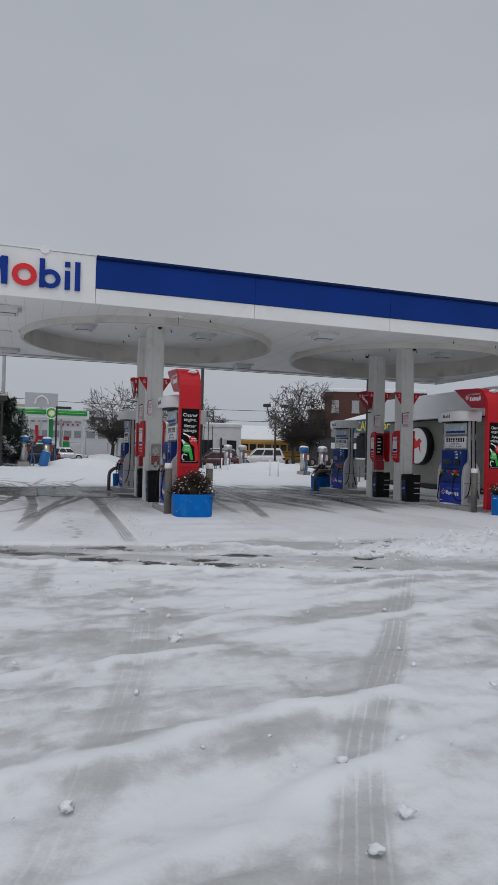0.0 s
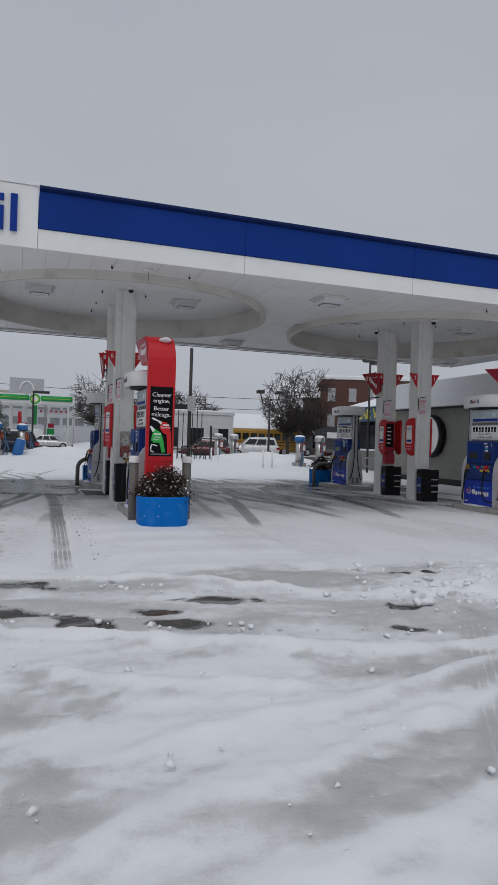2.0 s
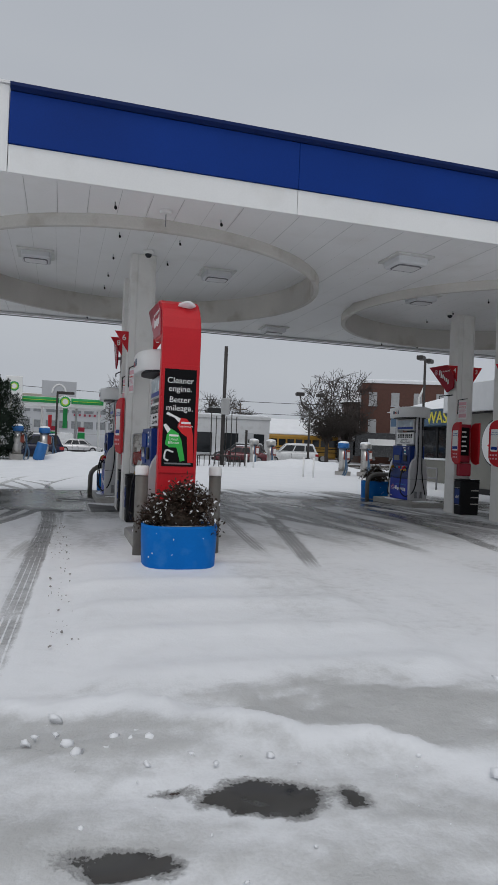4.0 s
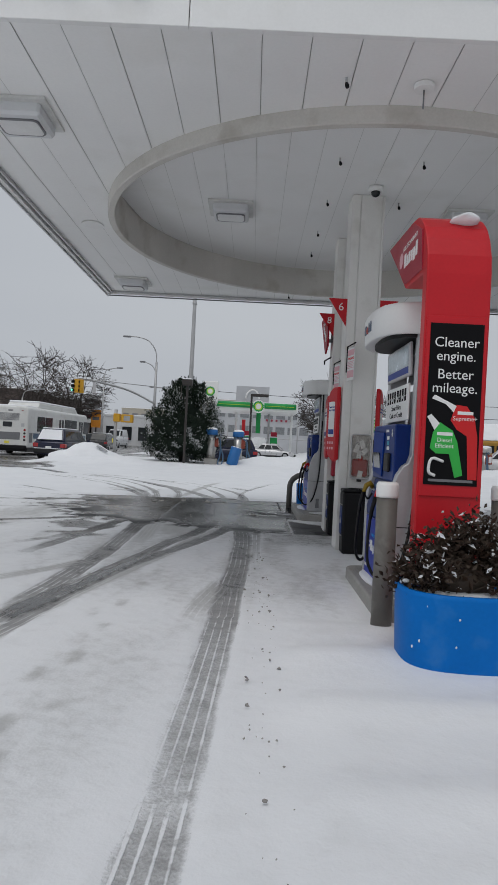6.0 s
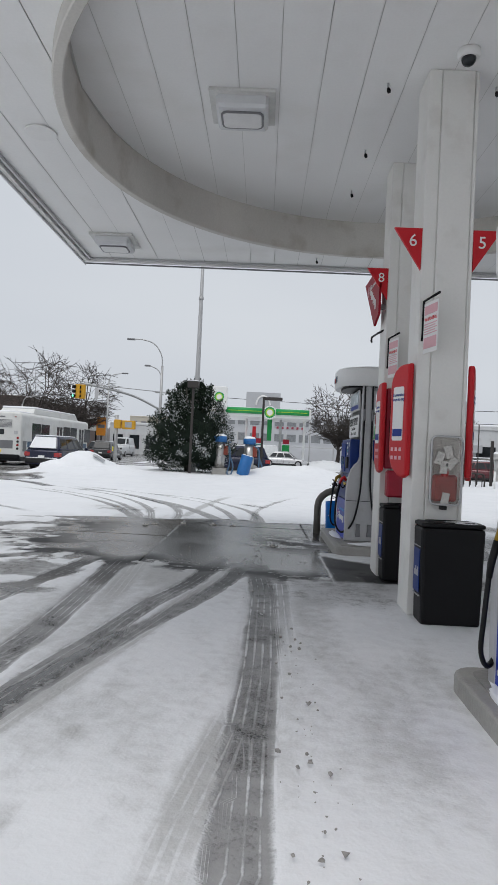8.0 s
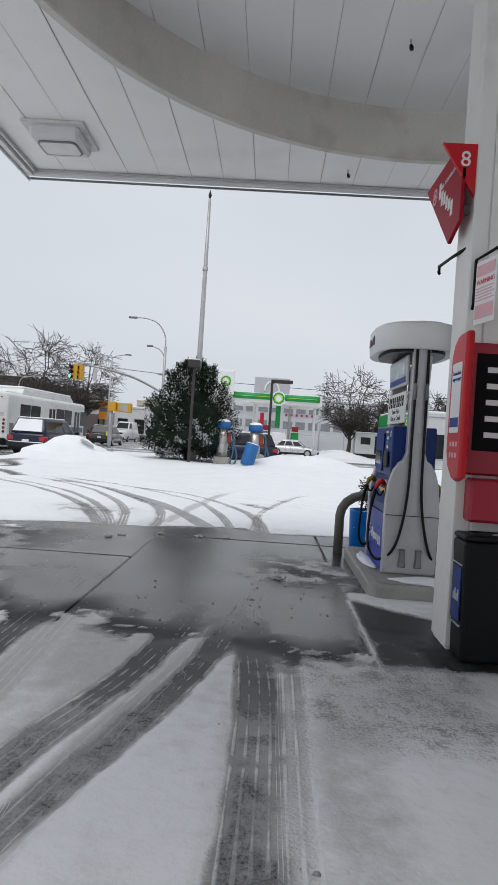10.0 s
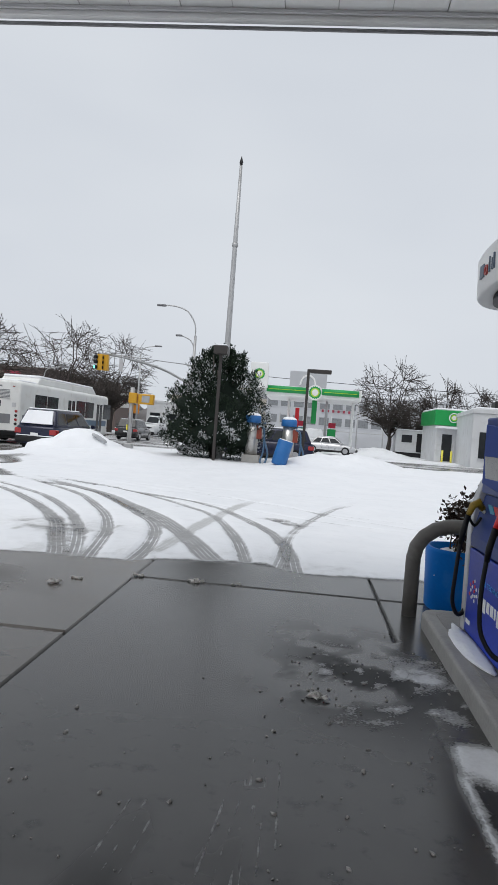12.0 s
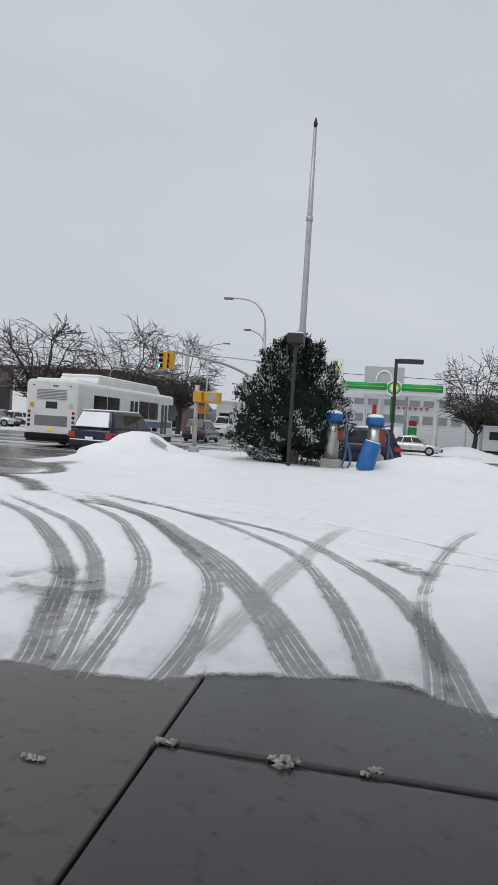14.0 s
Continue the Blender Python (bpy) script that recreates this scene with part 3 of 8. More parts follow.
tread, pressed = np.zeros_like(X), np.zeros_like(X)
along = np.zeros_like(X)
for pts, width, bite in TRACKS:
    line = np.array([(p.x, p.y) for p in spline([(a, b, 0) for a, b in pts], 8)])
    lo, hi = line.min(0) - width * 1.5, line.max(0) + width * 1.5
    ii = np.where((gx >= lo[0]) & (gx <= hi[0]))[0]
    jj = np.where((gy >= lo[1]) & (gy <= hi[1]))[0]
    if not len(ii) or not len(jj):
        continue
    sl = np.ix_(jj, ii)
    px, py = X[sl], Y[sl]
    best, side, run = np.full(px.shape, 1e9), np.zeros(px.shape), np.zeros(px.shape)
    s0 = 0.0
    for (ax, ay), (bx, by) in zip(line, line[1:]):
        dx, dy = bx - ax, by - ay
        ln = math.hypot(dx, dy)
        t = np.clip(((px - ax) * dx + (py - ay) * dy) / (ln * ln), 0, 1)
        qx, qy = px - ax - t * dx, py - ay - t * dy
        d = np.hypot(qx, qy)
        m = d < best
        best = np.where(m, d, best)
        side = np.where(m, (dx * qy - dy * qx) / ln, side)
        run = np.where(m, s0 + t * ln, run)
        s0 += ln
    ends = ss(0, 0.5, run) * (1 - ss(s0 - 2.2, s0, run))
    wobble = 0.035 * (fbm(run * 3, run * 0 + bite * 9, 3, 61) - 0.5) + 0.04 * (fbm(px * 7, py * 7, 3, 62) - 0.5)
    mask = (1 - ss(width * 0.5 - 0.045, width * 0.5 + 0.045, best + wobble * 0.7)) * ends
    mask *= 0.5 + 0.42 * fbm(px * 0.9, py * 0.9, 3, 63) + 0.55 * fbm(px * 3.4, py * 3.4, 3, 64)
    mask = np.clip(mask, 0, 1)
    c = cover[sl]
    if bite < 0.3:
        stain[sl] += 3.0 * bite * mask
    else:
        deep = bite * 1.08 if line[:, 1].min() > 25 else bite + 0.26 * ss(18.6, 20.6, py) * (px > -1.5) * (px < 2.0)
        cover[sl] = c * (1 - mask * np.minimum(0.95, deep))
    rim = np.exp(-((best - width * 0.6) / 0.035) ** 2) * ends
    cover[sl] += 0.06 * rim * (c > 0.4)
    win = mask > pressed[sl]
    tread[sl] = np.where(win, side, tread[sl])
    along[sl] = np.where(win, run, along[sl])
    pressed[sl] = np.maximum(mask * bite, pressed[sl])
    if bite > 0.4:
        soak[sl] = np.maximum(soak[sl], mask * 0.75 * ss(18.8, 20.0, py) * (1 - ss(20.3, 21.6, py + 0.8 * (fbm(px * 6, py * 3, 3, 65) - 0.5))) * (px > -1) * (px < 2.2))

# footprints beside the wheel tracks
feet = np.random.RandomState(5)
for k in range(26):
    fx, fy = (0.75 + 0.12 * (k % 2) + 0.05 * feet.randn(), 11.2 + 0.36 * k) if k < 14 else (-2.8 + 0.28 * k * 0.4 + 0.3 * feet.randn(), 27 + 0.4 * (k - 14))
    r = np.exp(-(((X - fx) / 0.06) ** 2 + ((Y - fy) / 0.14) ** 2) ** 2)
    stain = np.clip(stain + 0.55 * r * ss(0.3, 0.6, w_fine), 0, 1)
    cover -= 0.05 * r
cover = np.clip(cover, 0.0, 1.0)

# low berms of crumbled snow pushed up beside old wheel marks
berm = np.zeros_like(X)
for (ax, ay), (bx, by), wd in (((1.2, 5.35), (4.4, 6.45), 0.09), ((1.6, 6.05), (4.6, 6.8), 0.07), ((1.7, 4.9), (4.2, 5.55), 0.1), ((-0.8, 3.02), (2.6, 3.6), 0.09), ((-0.2, 2.05), (2.2, 3.05), 0.09), ((-1.5, 4.2), (1.6, 4.75), 0.08), ((1.2, 7.35), (3.0, 6.6), 0.05)):
    ln = math.hypot(bx - ax, by - ay)
    t = ((X - ax) * (bx - ax) + (Y - ay) * (by - ay)) / ln ** 2
    d = ((X - ax) * (by - ay) - (Y - ay) * (bx - ax)) / ln + 0.25 * (fbm(X * 1.6, Y * 1.6, 3, 81) - 0.5)
    berm = np.maximum(berm, np.exp(-(d / wd) ** 2) * ss(-0.05, 0.12, t) * (1 - ss(0.85, 1.05, t)) * (0.35 + 0.9 * fbm(X * 5, Y * 5, 3, 82)))
for edge in (up_edge, lo_edge):
    berm = np.maximum(berm, np.exp(-((Y - edge + ragged + (-0.12 if edge is up_edge else 0.12)) / 0.1) ** 2) * ss(-4, -2, X) * (1 - ss(5.5, 7, X)) * (0.3 + 1.2 * fbm(X * 6, Y * 6, 3, 83)))
stain = np.clip(stain * (1 - 0.9 * np.clip(berm * 1.4, 0, 1)), 0, 1)
# heights
Z = (0.014 + 0.021 * ss(25.9, 26.4, Y)) * cover ** 1.5 + 0.012 * (w_fine - 0.5) * cover
Z += 0.05 * (fbm(X * 0.8, Y * 0.8, 3, 71) - 0.5) * ss(0.6, 0.9, cover) * ss(26.4, 30, Y)
ridge = ss(2.0, 2.5, X) * (1 - ss(4.6, 5.0, X)) * ss(9.2, 10.2, Y) * (1 - ss(14.4, 15.0, Y))
Z += ridge * (0.035 + 0.035 * (0.5 + 0.5 * np.sin(Y * 7.0 + 0.5 * np.sin(X * 1.7) - 0.4 * X)) ** 2.2)
plow = np.exp(-((Y - (9.0 + 0.34 * (X - 6.5))) / 1.0) ** 2) * ss(3.6, 6, X) * (1 - ss(12, 14, X))
Z += plow * (0.3 * np.clip(fbm(X * 2.2, Y * 2.6, 2, 73) - 0.4, 0, 1) + 0.22 * np.clip(fbm(X * 7.0, Y * 7.5, 3, 74) - 0.42, 0, 1))
stain = np.clip(stain * (1 - 0.6 * plow), 0, 1)
Z += lot * 0.06 * (smear - 0.5) + lot * 0.04 * (smear2 - 0.5) + lot * 0.03 * (fine_a + fine_b - 1) + lot * 0.05 * np.clip(fbm(X * 4.5, Y * 4.5, 4, 76) - 0.55, 0, 1)
# drift against the planters
for px in (3.4, 11.85):
    Z += 0.025 * np.exp(-(((X - px + 0.1) / 0.75) ** 2 + ((Y - 13.6) / 0.55) ** 2)) * (0.8 + 0.4 * fbm(X * 1.5, Y * 1.5, 2, 78))
Z += 0.045 * berm
bank = ss(37, 43, Y) * (1 - ss(53, 54.6, Y)) * ss(-8.8, -7.2, X) * (1 - ss(14, 20, X))
Z += bank * 0.2 * (0.7 + 0.6 * fbm(X * 0.4, Y * 0.4, 3, 77))
for mx, my, ma, mb, mh in ((-6.5, 42.3, 2.2, 1.3, 0.32), (-7.9, 41.6, 0.9, 0.9, 0.12), (-4.6, 42.9, 1.1, 1.1, 0.14), (3.2, 46.5, 1.6, 1.2, 0.62), (4.9, 47.4, 1.5, 1.1, 0.42), (1.6, 45.6, 1.0, 0.8, 0.3),
                          (-8.4, 37.4, 0.0001, 1, 0), (18.2, 44.6, 2.6, 1.6, 0.75), (15.2, 45.5, 2.0, 1.4, 0.4), (11, 47, 2.2, 1.5, 0.4), (8.5, 83, 3.0, 2.0, 0.9)):
    Z += mh * np.exp(-(np.abs((X - mx) / ma) ** 2.4 + np.abs((Y - my) / mb) ** 2.4)) * (0.85 + 0.4 * (fbm(X * 1.2, Y * 1.2, 3, 79) - 0.5))
jd = np.zeros_like(X)
for jx in JOINT_X:
    jd = np.maximum(jd, (np.abs(X - jx) <= 0.0125) * (Y > (20.6 if jx < 1 else 23.9)) * (Y < 26.4))
jd = np.maximum(jd, (np.abs(Y - JOINT_Y[1]) <= 0.0125) * (X > 0.3) * (X < 4.4))
jd = np.maximum(jd, 0.6 * (np.abs(Y - JOINT_Y[0]) <= 0.0125) * (X > -3) * (X < 0.3))
jd = jd * (cover < 0.5)
Z -= 0.03 * jd
Z -= 0.02 * pressed * (cover > 0.3)
np.clip(Z, -0.04, None, out=Z)

ny, nx = X.shape
me = bpy.data.meshes.new("ground")
me.vertices.add(nx * ny)
me.vertices.foreach_set("co", np.stack([X, Y, Z], -1).ravel().astype(np.float32))
idx = np.arange(nx * ny).reshape(ny, nx)
quads = np.stack([idx[:-1, :-1], idx[:-1, 1:], idx[1:, 1:], idx[1:, :-1]], -1).reshape(-1, 4)
me.loops.add(quads.size)
me.loops.foreach_set("vertex_index", quads.ravel().astype(np.int32))
me.polygons.add(len(quads))
me.polygons.foreach_set("loop_start", np.arange(0, quads.size, 4, dtype=np.int32))
me.polygons.foreach_set("use_smooth", np.ones(len(quads), dtype=bool))
for key, arr in (("cover", cover), ("tread", tread), ("pressed", pressed), ("along", along), ("gap", jd), ("lane", np.clip(road, 0, 1)), ("soak", soak), ("stain", stain), ("slab", (X < 0.3) * (Y > 19) * (Y < 27) * 0.6)):
    at = me.attributes.new(key, "FLOAT", "POINT")
    at.data.foreach_set("value", arr.ravel().astype(np.float32))
me.update()


def ground_material():
    m = bpy.data.materials.new("snowy_forecourt")
    m.use_nodes = True
    n, l = m.node_tree.nodes, m.node_tree.links
    b = n["Principled BSDF"]

    def attr(name):
        a = n.new("ShaderNodeAttribute")
        a.attribute_name = name
        return a.outputs["Fac"]

    def mth(op, a, c, d=None):
        k = n.new("ShaderNodeMath")
        k.operation = op
        for i, q in enumerate((a, c, d)):
            if q is None:
                continue
            if isinstance(q, (int, float)):
                k.inputs[i].default_value = q
            else:
                l.new(q, k.inputs[i])
        return k.outputs[0]

    def noise_at(scale, detail=4.0):
        t = n.new("ShaderNodeTexNoise")
        t.inputs["Scale"].default_value, t.inputs["Detail"].default_value = scale, detail
        l.new(tc.outputs["Object"], t.inputs["Vector"])
        return t.outputs["Fac"]

    def mixc(f, a, c):
        k = n.new("ShaderNodeMix")
        k.data_type = "RGBA"
        l.new(f, k.inputs["Factor"])
        for key, q in (("A", a), ("B", c)):
            if isinstance(q, tuple):
                k.inputs[key].default_value = rgb(q)
            else:
                l.new(q, k.inputs[key])
        return k.outputs["Result"]

    def smoothstep(x, a, c):
        k = n.new("ShaderNodeMapRange")
        k.interpolation_type = "SMOOTHSTEP"
        k.inputs["From Min"].default_value, k.inputs["From Max"].default_value = a, c
        l.new(x, k.inputs["Value"])
        return k.outputs["Result"]

    tc = n.new("ShaderNodeTexCoord")
    n_a, n_b, n_c, n_d = noise_at(1.1), noise_at(9.0, 5.0), noise_at(60.0, 3.0), noise_at(4.5, 3.0)
    cov, tr, pr, al = attr("cover"), attr("tread"), attr("pressed"), attr("along")
    # ribs of snow between the tyre's grooves, broken by cross cuts
    rib = mth("SINE", mth("MULTIPLY", tr, 105.0), 0.0)
    cut = mth("SINE", mth("MULTIPLY_ADD", al, 90.0, mth("MULTIPLY", tr, 60.0)), 0.0)
    pattern = mth("MULTIPLY_ADD", cut, 0.04, rib)
    ribs = mth("MULTIPLY", smoothstep(mth("ADD", pattern, mth("MULTIPLY", mth("SUBTRACT", n_a, 0.5), 2.0)), 0.55, 1.05), mth("MULTIPLY", smoothstep(pr, 0.18, 0.5), smoothstep(cov, 0.16, 0.34)))
    c1 = mth("MULTIPLY_ADD", mth("MULTIPLY", ribs, smoothstep(n_d, 0.3, 0.5)), 0.24, cov)
    ribd = mth("MULTIPLY", mth("MULTIPLY", smoothstep(mth("ADD", rib, mth("MULTIPLY", mth("SUBTRACT", n_b, 0.5), 1.3)), 0.85, 1.05), smoothstep(pr, 0.25, 0.5)), mth("MULTIPLY", mth("SUBTRACT", 1.0, smoothstep(cov, 0.12, 0.3)), smoothstep(n_a, 0.4, 0.5)))
    c1 = mth("MULTIPLY_ADD", ribd, 0.3, c1)
    calm = mth("SUBTRACT", 1.0, mth("MULTIPLY", mth("MAXIMUM", smoothstep(cov, 0.55, 0.85), mth("MULTIPLY", smoothstep(pr, 0.1, 0.3), 0.72)), 0.9))
    c2 = mth("ADD", c1, mth("MULTIPLY", mth("MULTIPLY", mth("SUBTRACT", n_b, 0.5), calm), 0.55))
    c3 = mth("ADD", c2, mth("MULTIPLY", mth("MULTIPLY", mth("SUBTRACT", n_c, 0.5), calm), 0.62))
    f_slush = smoothstep(c3, 0.22, 0.36)
    f_snow = smoothstep(c3, 0.4, 0.74)
    bare = mixc(n_a, (0.03, 0.0295, 0.028), (0.085, 0.081, 0.076))
    bare = mixc(mth("MULTIPLY", attr("lane"), 0.7), bare, (0.12, 0.108, 0.095))
    bare = mixc(attr("slab"), bare, (0.11, 0.092, 0.074))
    bare = mixc(smoothstep(n_b, 0.55, 0.8), bare, (0.015, 0.015, 0.015))
    bare = mixc(attr("soak"), bare, (0.012, 0.012, 0.0125))
    slush = mixc(n_b, (0.22, 0.22, 0.222), (0.38, 0.378, 0.375))
    snow = mixc(n_a, (0.74, 0.755, 0.78), (0.85, 0.855, 0.87))
    st = attr("stain")
    ribs2 = mth("MULTIPLY", smoothstep(mth("ADD", rib, mth("MULTIPLY", mth("SUBTRACT", n_d, 0.5), 2.4)), 0.5, 1.0), smoothstep(pr, 0.04, 0.12))
    st = mth("MULTIPLY", st, mth("MULTIPLY_ADD", ribs2, -0.3, 1.0))
    frayed = mth("ADD", st, mth("MULTIPLY_ADD", mth("SUBTRACT", n_b, 0.5), 0.9, mth("MULTIPLY", mth("SUBTRACT", n_c, 0.5), 0.35)))
    st = mth("ADD", mth("MULTIPLY", st, 0.4), mth("MULTIPLY", smoothstep(frayed, 0.15, 0.85), mth("MULTIPLY", smoothstep(st, 0.02, 0.25), 0.6)))
    st = mth("MINIMUM", mth("ADD", st, mth("MULTIPLY", smoothstep(n_d, 0.5, 0.75), 0.1)), 1.0)
    snow = mixc(st, snow, mixc(n_b, (0.39, 0.392, 0.388), (0.52, 0.52, 0.515)))
    col = mixc(f_snow, mixc(f_slush, bare, slush), snow)
    col = mixc(attr("gap"), col, (0.012, 0.012, 0.012))
    l.new(col, b.inputs["Base Color"])
    wet = mth("ADD", mth("MULTIPLY_ADD", n_a, 0.26, 0.09), mth("MULTIPLY", attr("soak"), 0.3))
    shine = mth("MAXIMUM", mth("SUBTRACT", 0.52, mth("ADD", mth("MULTIPLY", attr("soak"), 0.36), mth("MULTIPLY", attr("gap"), 0.5))), 0.02)
    l.new(shine, b.inputs["Specular IOR Level"])
    rough = n.new("ShaderNodeMix")
    l.new(f_slush, rough.inputs["Factor"])
    l.new(wet, rough.inputs["A"])
    rough.inputs["B"].default_value = 0.62
    l.new(rough.outputs["Result"], b.inputs["Roughness"])
    hgt = mth("ADD", mth("MULTIPLY", n_b, mth("MULTIPLY_ADD", attr("stain"), 0.9, 0.3)), mth("MULTIPLY", n_c, mth("MULTIPLY_ADD", attr("stain"), 0.2, 0.07)))
    hgt = mth("MULTIPLY", hgt, f_slush)
    hgt = mth("ADD", hgt, mth("MULTIPLY", f_snow, 0.5))
    bump = n.new("ShaderNodeBump")
    bump.inputs["Strength"].default_value, bump.inputs["Distance"].default_value = 0.55, 0.035
    l.new(hgt, bump.inputs["Height"])
    l.new(bump.outputs["Normal"], b.inputs["Normal"])
    return m


me.materials.append(ground_material())
ground = tagged(new("ground", me), "snow-covered forecourt with tyre tracks and wet bare concrete", "ground", kind="structure")

# ---- the canopy ----
CX0, CX1, CY0, CY1 = -1.43, 16.6, 14.47, 24.05
SOFFIT, LIP, DOME = 4.74, 4.57, 5.1
DISCS, R_OUT, R_IN = ((3.31, 19.26), (11.76, 19.26)), 3.64, 3.54
PLANK = 0.406

canopy = thing("canopy", pose(0, 0, 0), "white flat filling-station canopy with a blue front band", "canopy", kind="structure")


def strip_faces(bm, x0, x1, z, up=False):
    """A soffit plank along y, cut round the two discs."""
    for k in range(4):
        a, b = x0 + (x1 - x0) * k / 4, x0 + (x1 - x0) * (k + 1) / 4
        cuts = []
        for x in (a, b):
            c = None
            for cx, cy in DISCS:
                if abs(x - cx) < R_OUT:
                    h = math.sqrt(R_OUT ** 2 - (x - cx) ** 2)
                    c = (cy - h, cy + h)
            cuts.append(c)
        y0, y1 = CY0 + 0.02, CY1 - 0.02
        if cuts[0] is None and cuts[1] is None:
            runs = [((y0, y0), (y1, y1))]
        else:
            ca = cuts[0] or (19.26, 19.26)
            cb = cuts[1] or (19.26, 19.26)
            runs = [((y0, y0), (ca[0], cb[0])), ((ca[1], cb[1]), (y1, y1))]
        for (p, q), (r, s) in runs:
            vs = [bm.verts.new(c) for c in ((a, p, z), (b, q, z), (b, s, z), (a, r, z))]
            bm.faces.new(vs[::-1])


bm = bmesh.new()
n_plank = int((CX1 - CX0) / PLANK)
for i in range(n_plank + 1):
    x0 = CX0 + 0.03 + i * PLANK
    x1 = min(x0 + PLANK - 0.007, CX1 - 0.03)
    if x1 > x0:
        strip_faces(bm, x0, x1, SOFFIT + 0.003 * (i % 2))
for cx, cy in DISCS:
    i = 0
    x0 = cx - R_IN
    while x0 < cx + R_IN:
        x1 = min(x0 + PLANK - 0.0055, cx + R_IN)
        for k in range(3):
            a, b = x0 + (x1 - x0) * k / 3, x0 + (x1 - x0) * (k + 1) / 3
            ha, hb = math.sqrt(max(0, R_IN ** 2 - (a - cx) ** 2)), math.sqrt(max(0, R_IN ** 2 - (b - cx) ** 2))
            vs = [bm.verts.new(c) for c in ((a, cy - ha, DOME), (b, cy - hb, DOME), (b, cy + hb, DOME), (a, cy + ha, DOME))]
            try:
                bm.faces.new(vs[::-1])
            except ValueError:
                pass
        x0 += PLANK
bmesh.ops.dissolve_degenerate(bm, dist=1e-5, edges=bm.edges)
soffit = part("ceiling", bm, M_SOFFIT, canopy, "white metal plank soffit")
bm = bmesh.new()
bd = bmesh.new()
for cx, cy in DISCS:
    prism(bd, disc(cx, cy, R_IN + 0.02, 64), "z", DOME + 0.012, DOME + 0.03)
part("disc_backing", bd, M_JOINT_PALE, canopy)
for k in range(int((CX1 - CX0) / 0.25)):
    strip_faces(bm, CX0 + 0.02 + k * 0.25, CX0 + 0.02 + (k + 1) * 0.25, SOFFIT + 0.016)
part("ceiling_backing", bm, M_JOINT, canopy)

# disc rims; their colour carries the recess shade as well as grime
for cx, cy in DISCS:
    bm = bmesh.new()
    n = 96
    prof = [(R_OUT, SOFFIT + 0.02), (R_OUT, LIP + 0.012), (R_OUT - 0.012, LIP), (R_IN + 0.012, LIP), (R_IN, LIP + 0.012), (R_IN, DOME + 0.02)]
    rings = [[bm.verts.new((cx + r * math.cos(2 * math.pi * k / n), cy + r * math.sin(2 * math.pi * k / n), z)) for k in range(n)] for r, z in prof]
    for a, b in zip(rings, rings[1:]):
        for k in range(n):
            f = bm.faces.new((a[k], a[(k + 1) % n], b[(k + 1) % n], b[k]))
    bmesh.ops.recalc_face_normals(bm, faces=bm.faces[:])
    part("disc_rim", bm, M_RIM_AGED_SHADED, canopy, "round white rim of the recessed disc")

# front fascia: white lower band, blue panels above, white sign panel at the corner
for a, b in ((CX0, 1.272), (1.28, 4.95), (4.957, 8.6), (8.607, 12.3), (12.307, CX1)):
    part("fascia_panel", cube(a, b, CY0, CY0 + 0.06, 4.66, 4.995 if a > 0 else 5.7, 0.004), M_WHITE, canopy)
for a, b in ((1.28, 4.95), (4.953, 8.6), (8.603, 12.3), (12.303, CX1)):
    part("blue_band", cube(a, b, CY0 - 0.025, CY0 + 0.06, 5.0, 5.62, 0.006), M_BLUE, canopy, "royal blue band panel")
part("blue_trim", prism(bmesh.new(), [(CY0 + 0.06, 5.625), (CY0 - 0.03, 5.625), (CY0 - 0.09, 5.66), (CY0 - 0.09, 5.7), (CY0 + 0.06, 5.7)], "x", 1.28, CX1), M_BLUE_TRIM, canopy)
part("corner_trim", cube(CX0, 1.274, CY0 - 0.02, CY0 + 0.06, 5.704, 5.74, 0.004), M_WHITE, canopy)
# side and back fascia
part("fascia_side", cube(CX0 - 0.06, CX0, CY0, CY1, 4.66, 5.7, 0.004), M_WHITE, canopy)
part("fascia_side", cube(CX1, CX1 + 0.06, CY0, CY1, 4.66, 5.7, 0.004), M_WHITE, canopy)
part("fascia_back", cube(CX0 - 0.06, CX1 + 0.06, CY1, CY1 + 0.06, 4.68, 5.7, 0.004), M_WHITE, canopy)
for x in (CX0 - 0.085, CX1 + 0.065):
    part("drip_edge", cube(x, x + 0.02, CY0, CY1 + 0.09, 4.63, 4.67), M_STEEL, canopy)
part("drip_edge", cube(CX0 - 0.06, CX1 + 0.06, CY1 + 0.065, CY1 + 0.08, 4.645, 4.67), M_STEEL_DK, canopy)
part("drip_edge", cube(CX0 + 0.02, CX1 - 0.02, CY1 - 0.05, CY1 - 0.03, 4.71, 4.735), M_STEEL, canopy)
part("drip_edge", cube(CX0 + 0.03, CX0 + 0.06, CY0 + 0.1, CY1 - 0.08, 4.69, 4.735), M_STEEL, canopy)
part("roof", cube(CX0 - 0.02, CX1 + 0.02, CY0 + 0.065, CY1 - 0.005, 5.4, 5.5), M_STEEL, canopy)
part("snow_layer", cube(CX0 + 0.02, CX1 - 0.02, CY0 + 0.1, CY1 - 0.03, 5.5, 5.6, 0.03), M_SNOW, canopy)

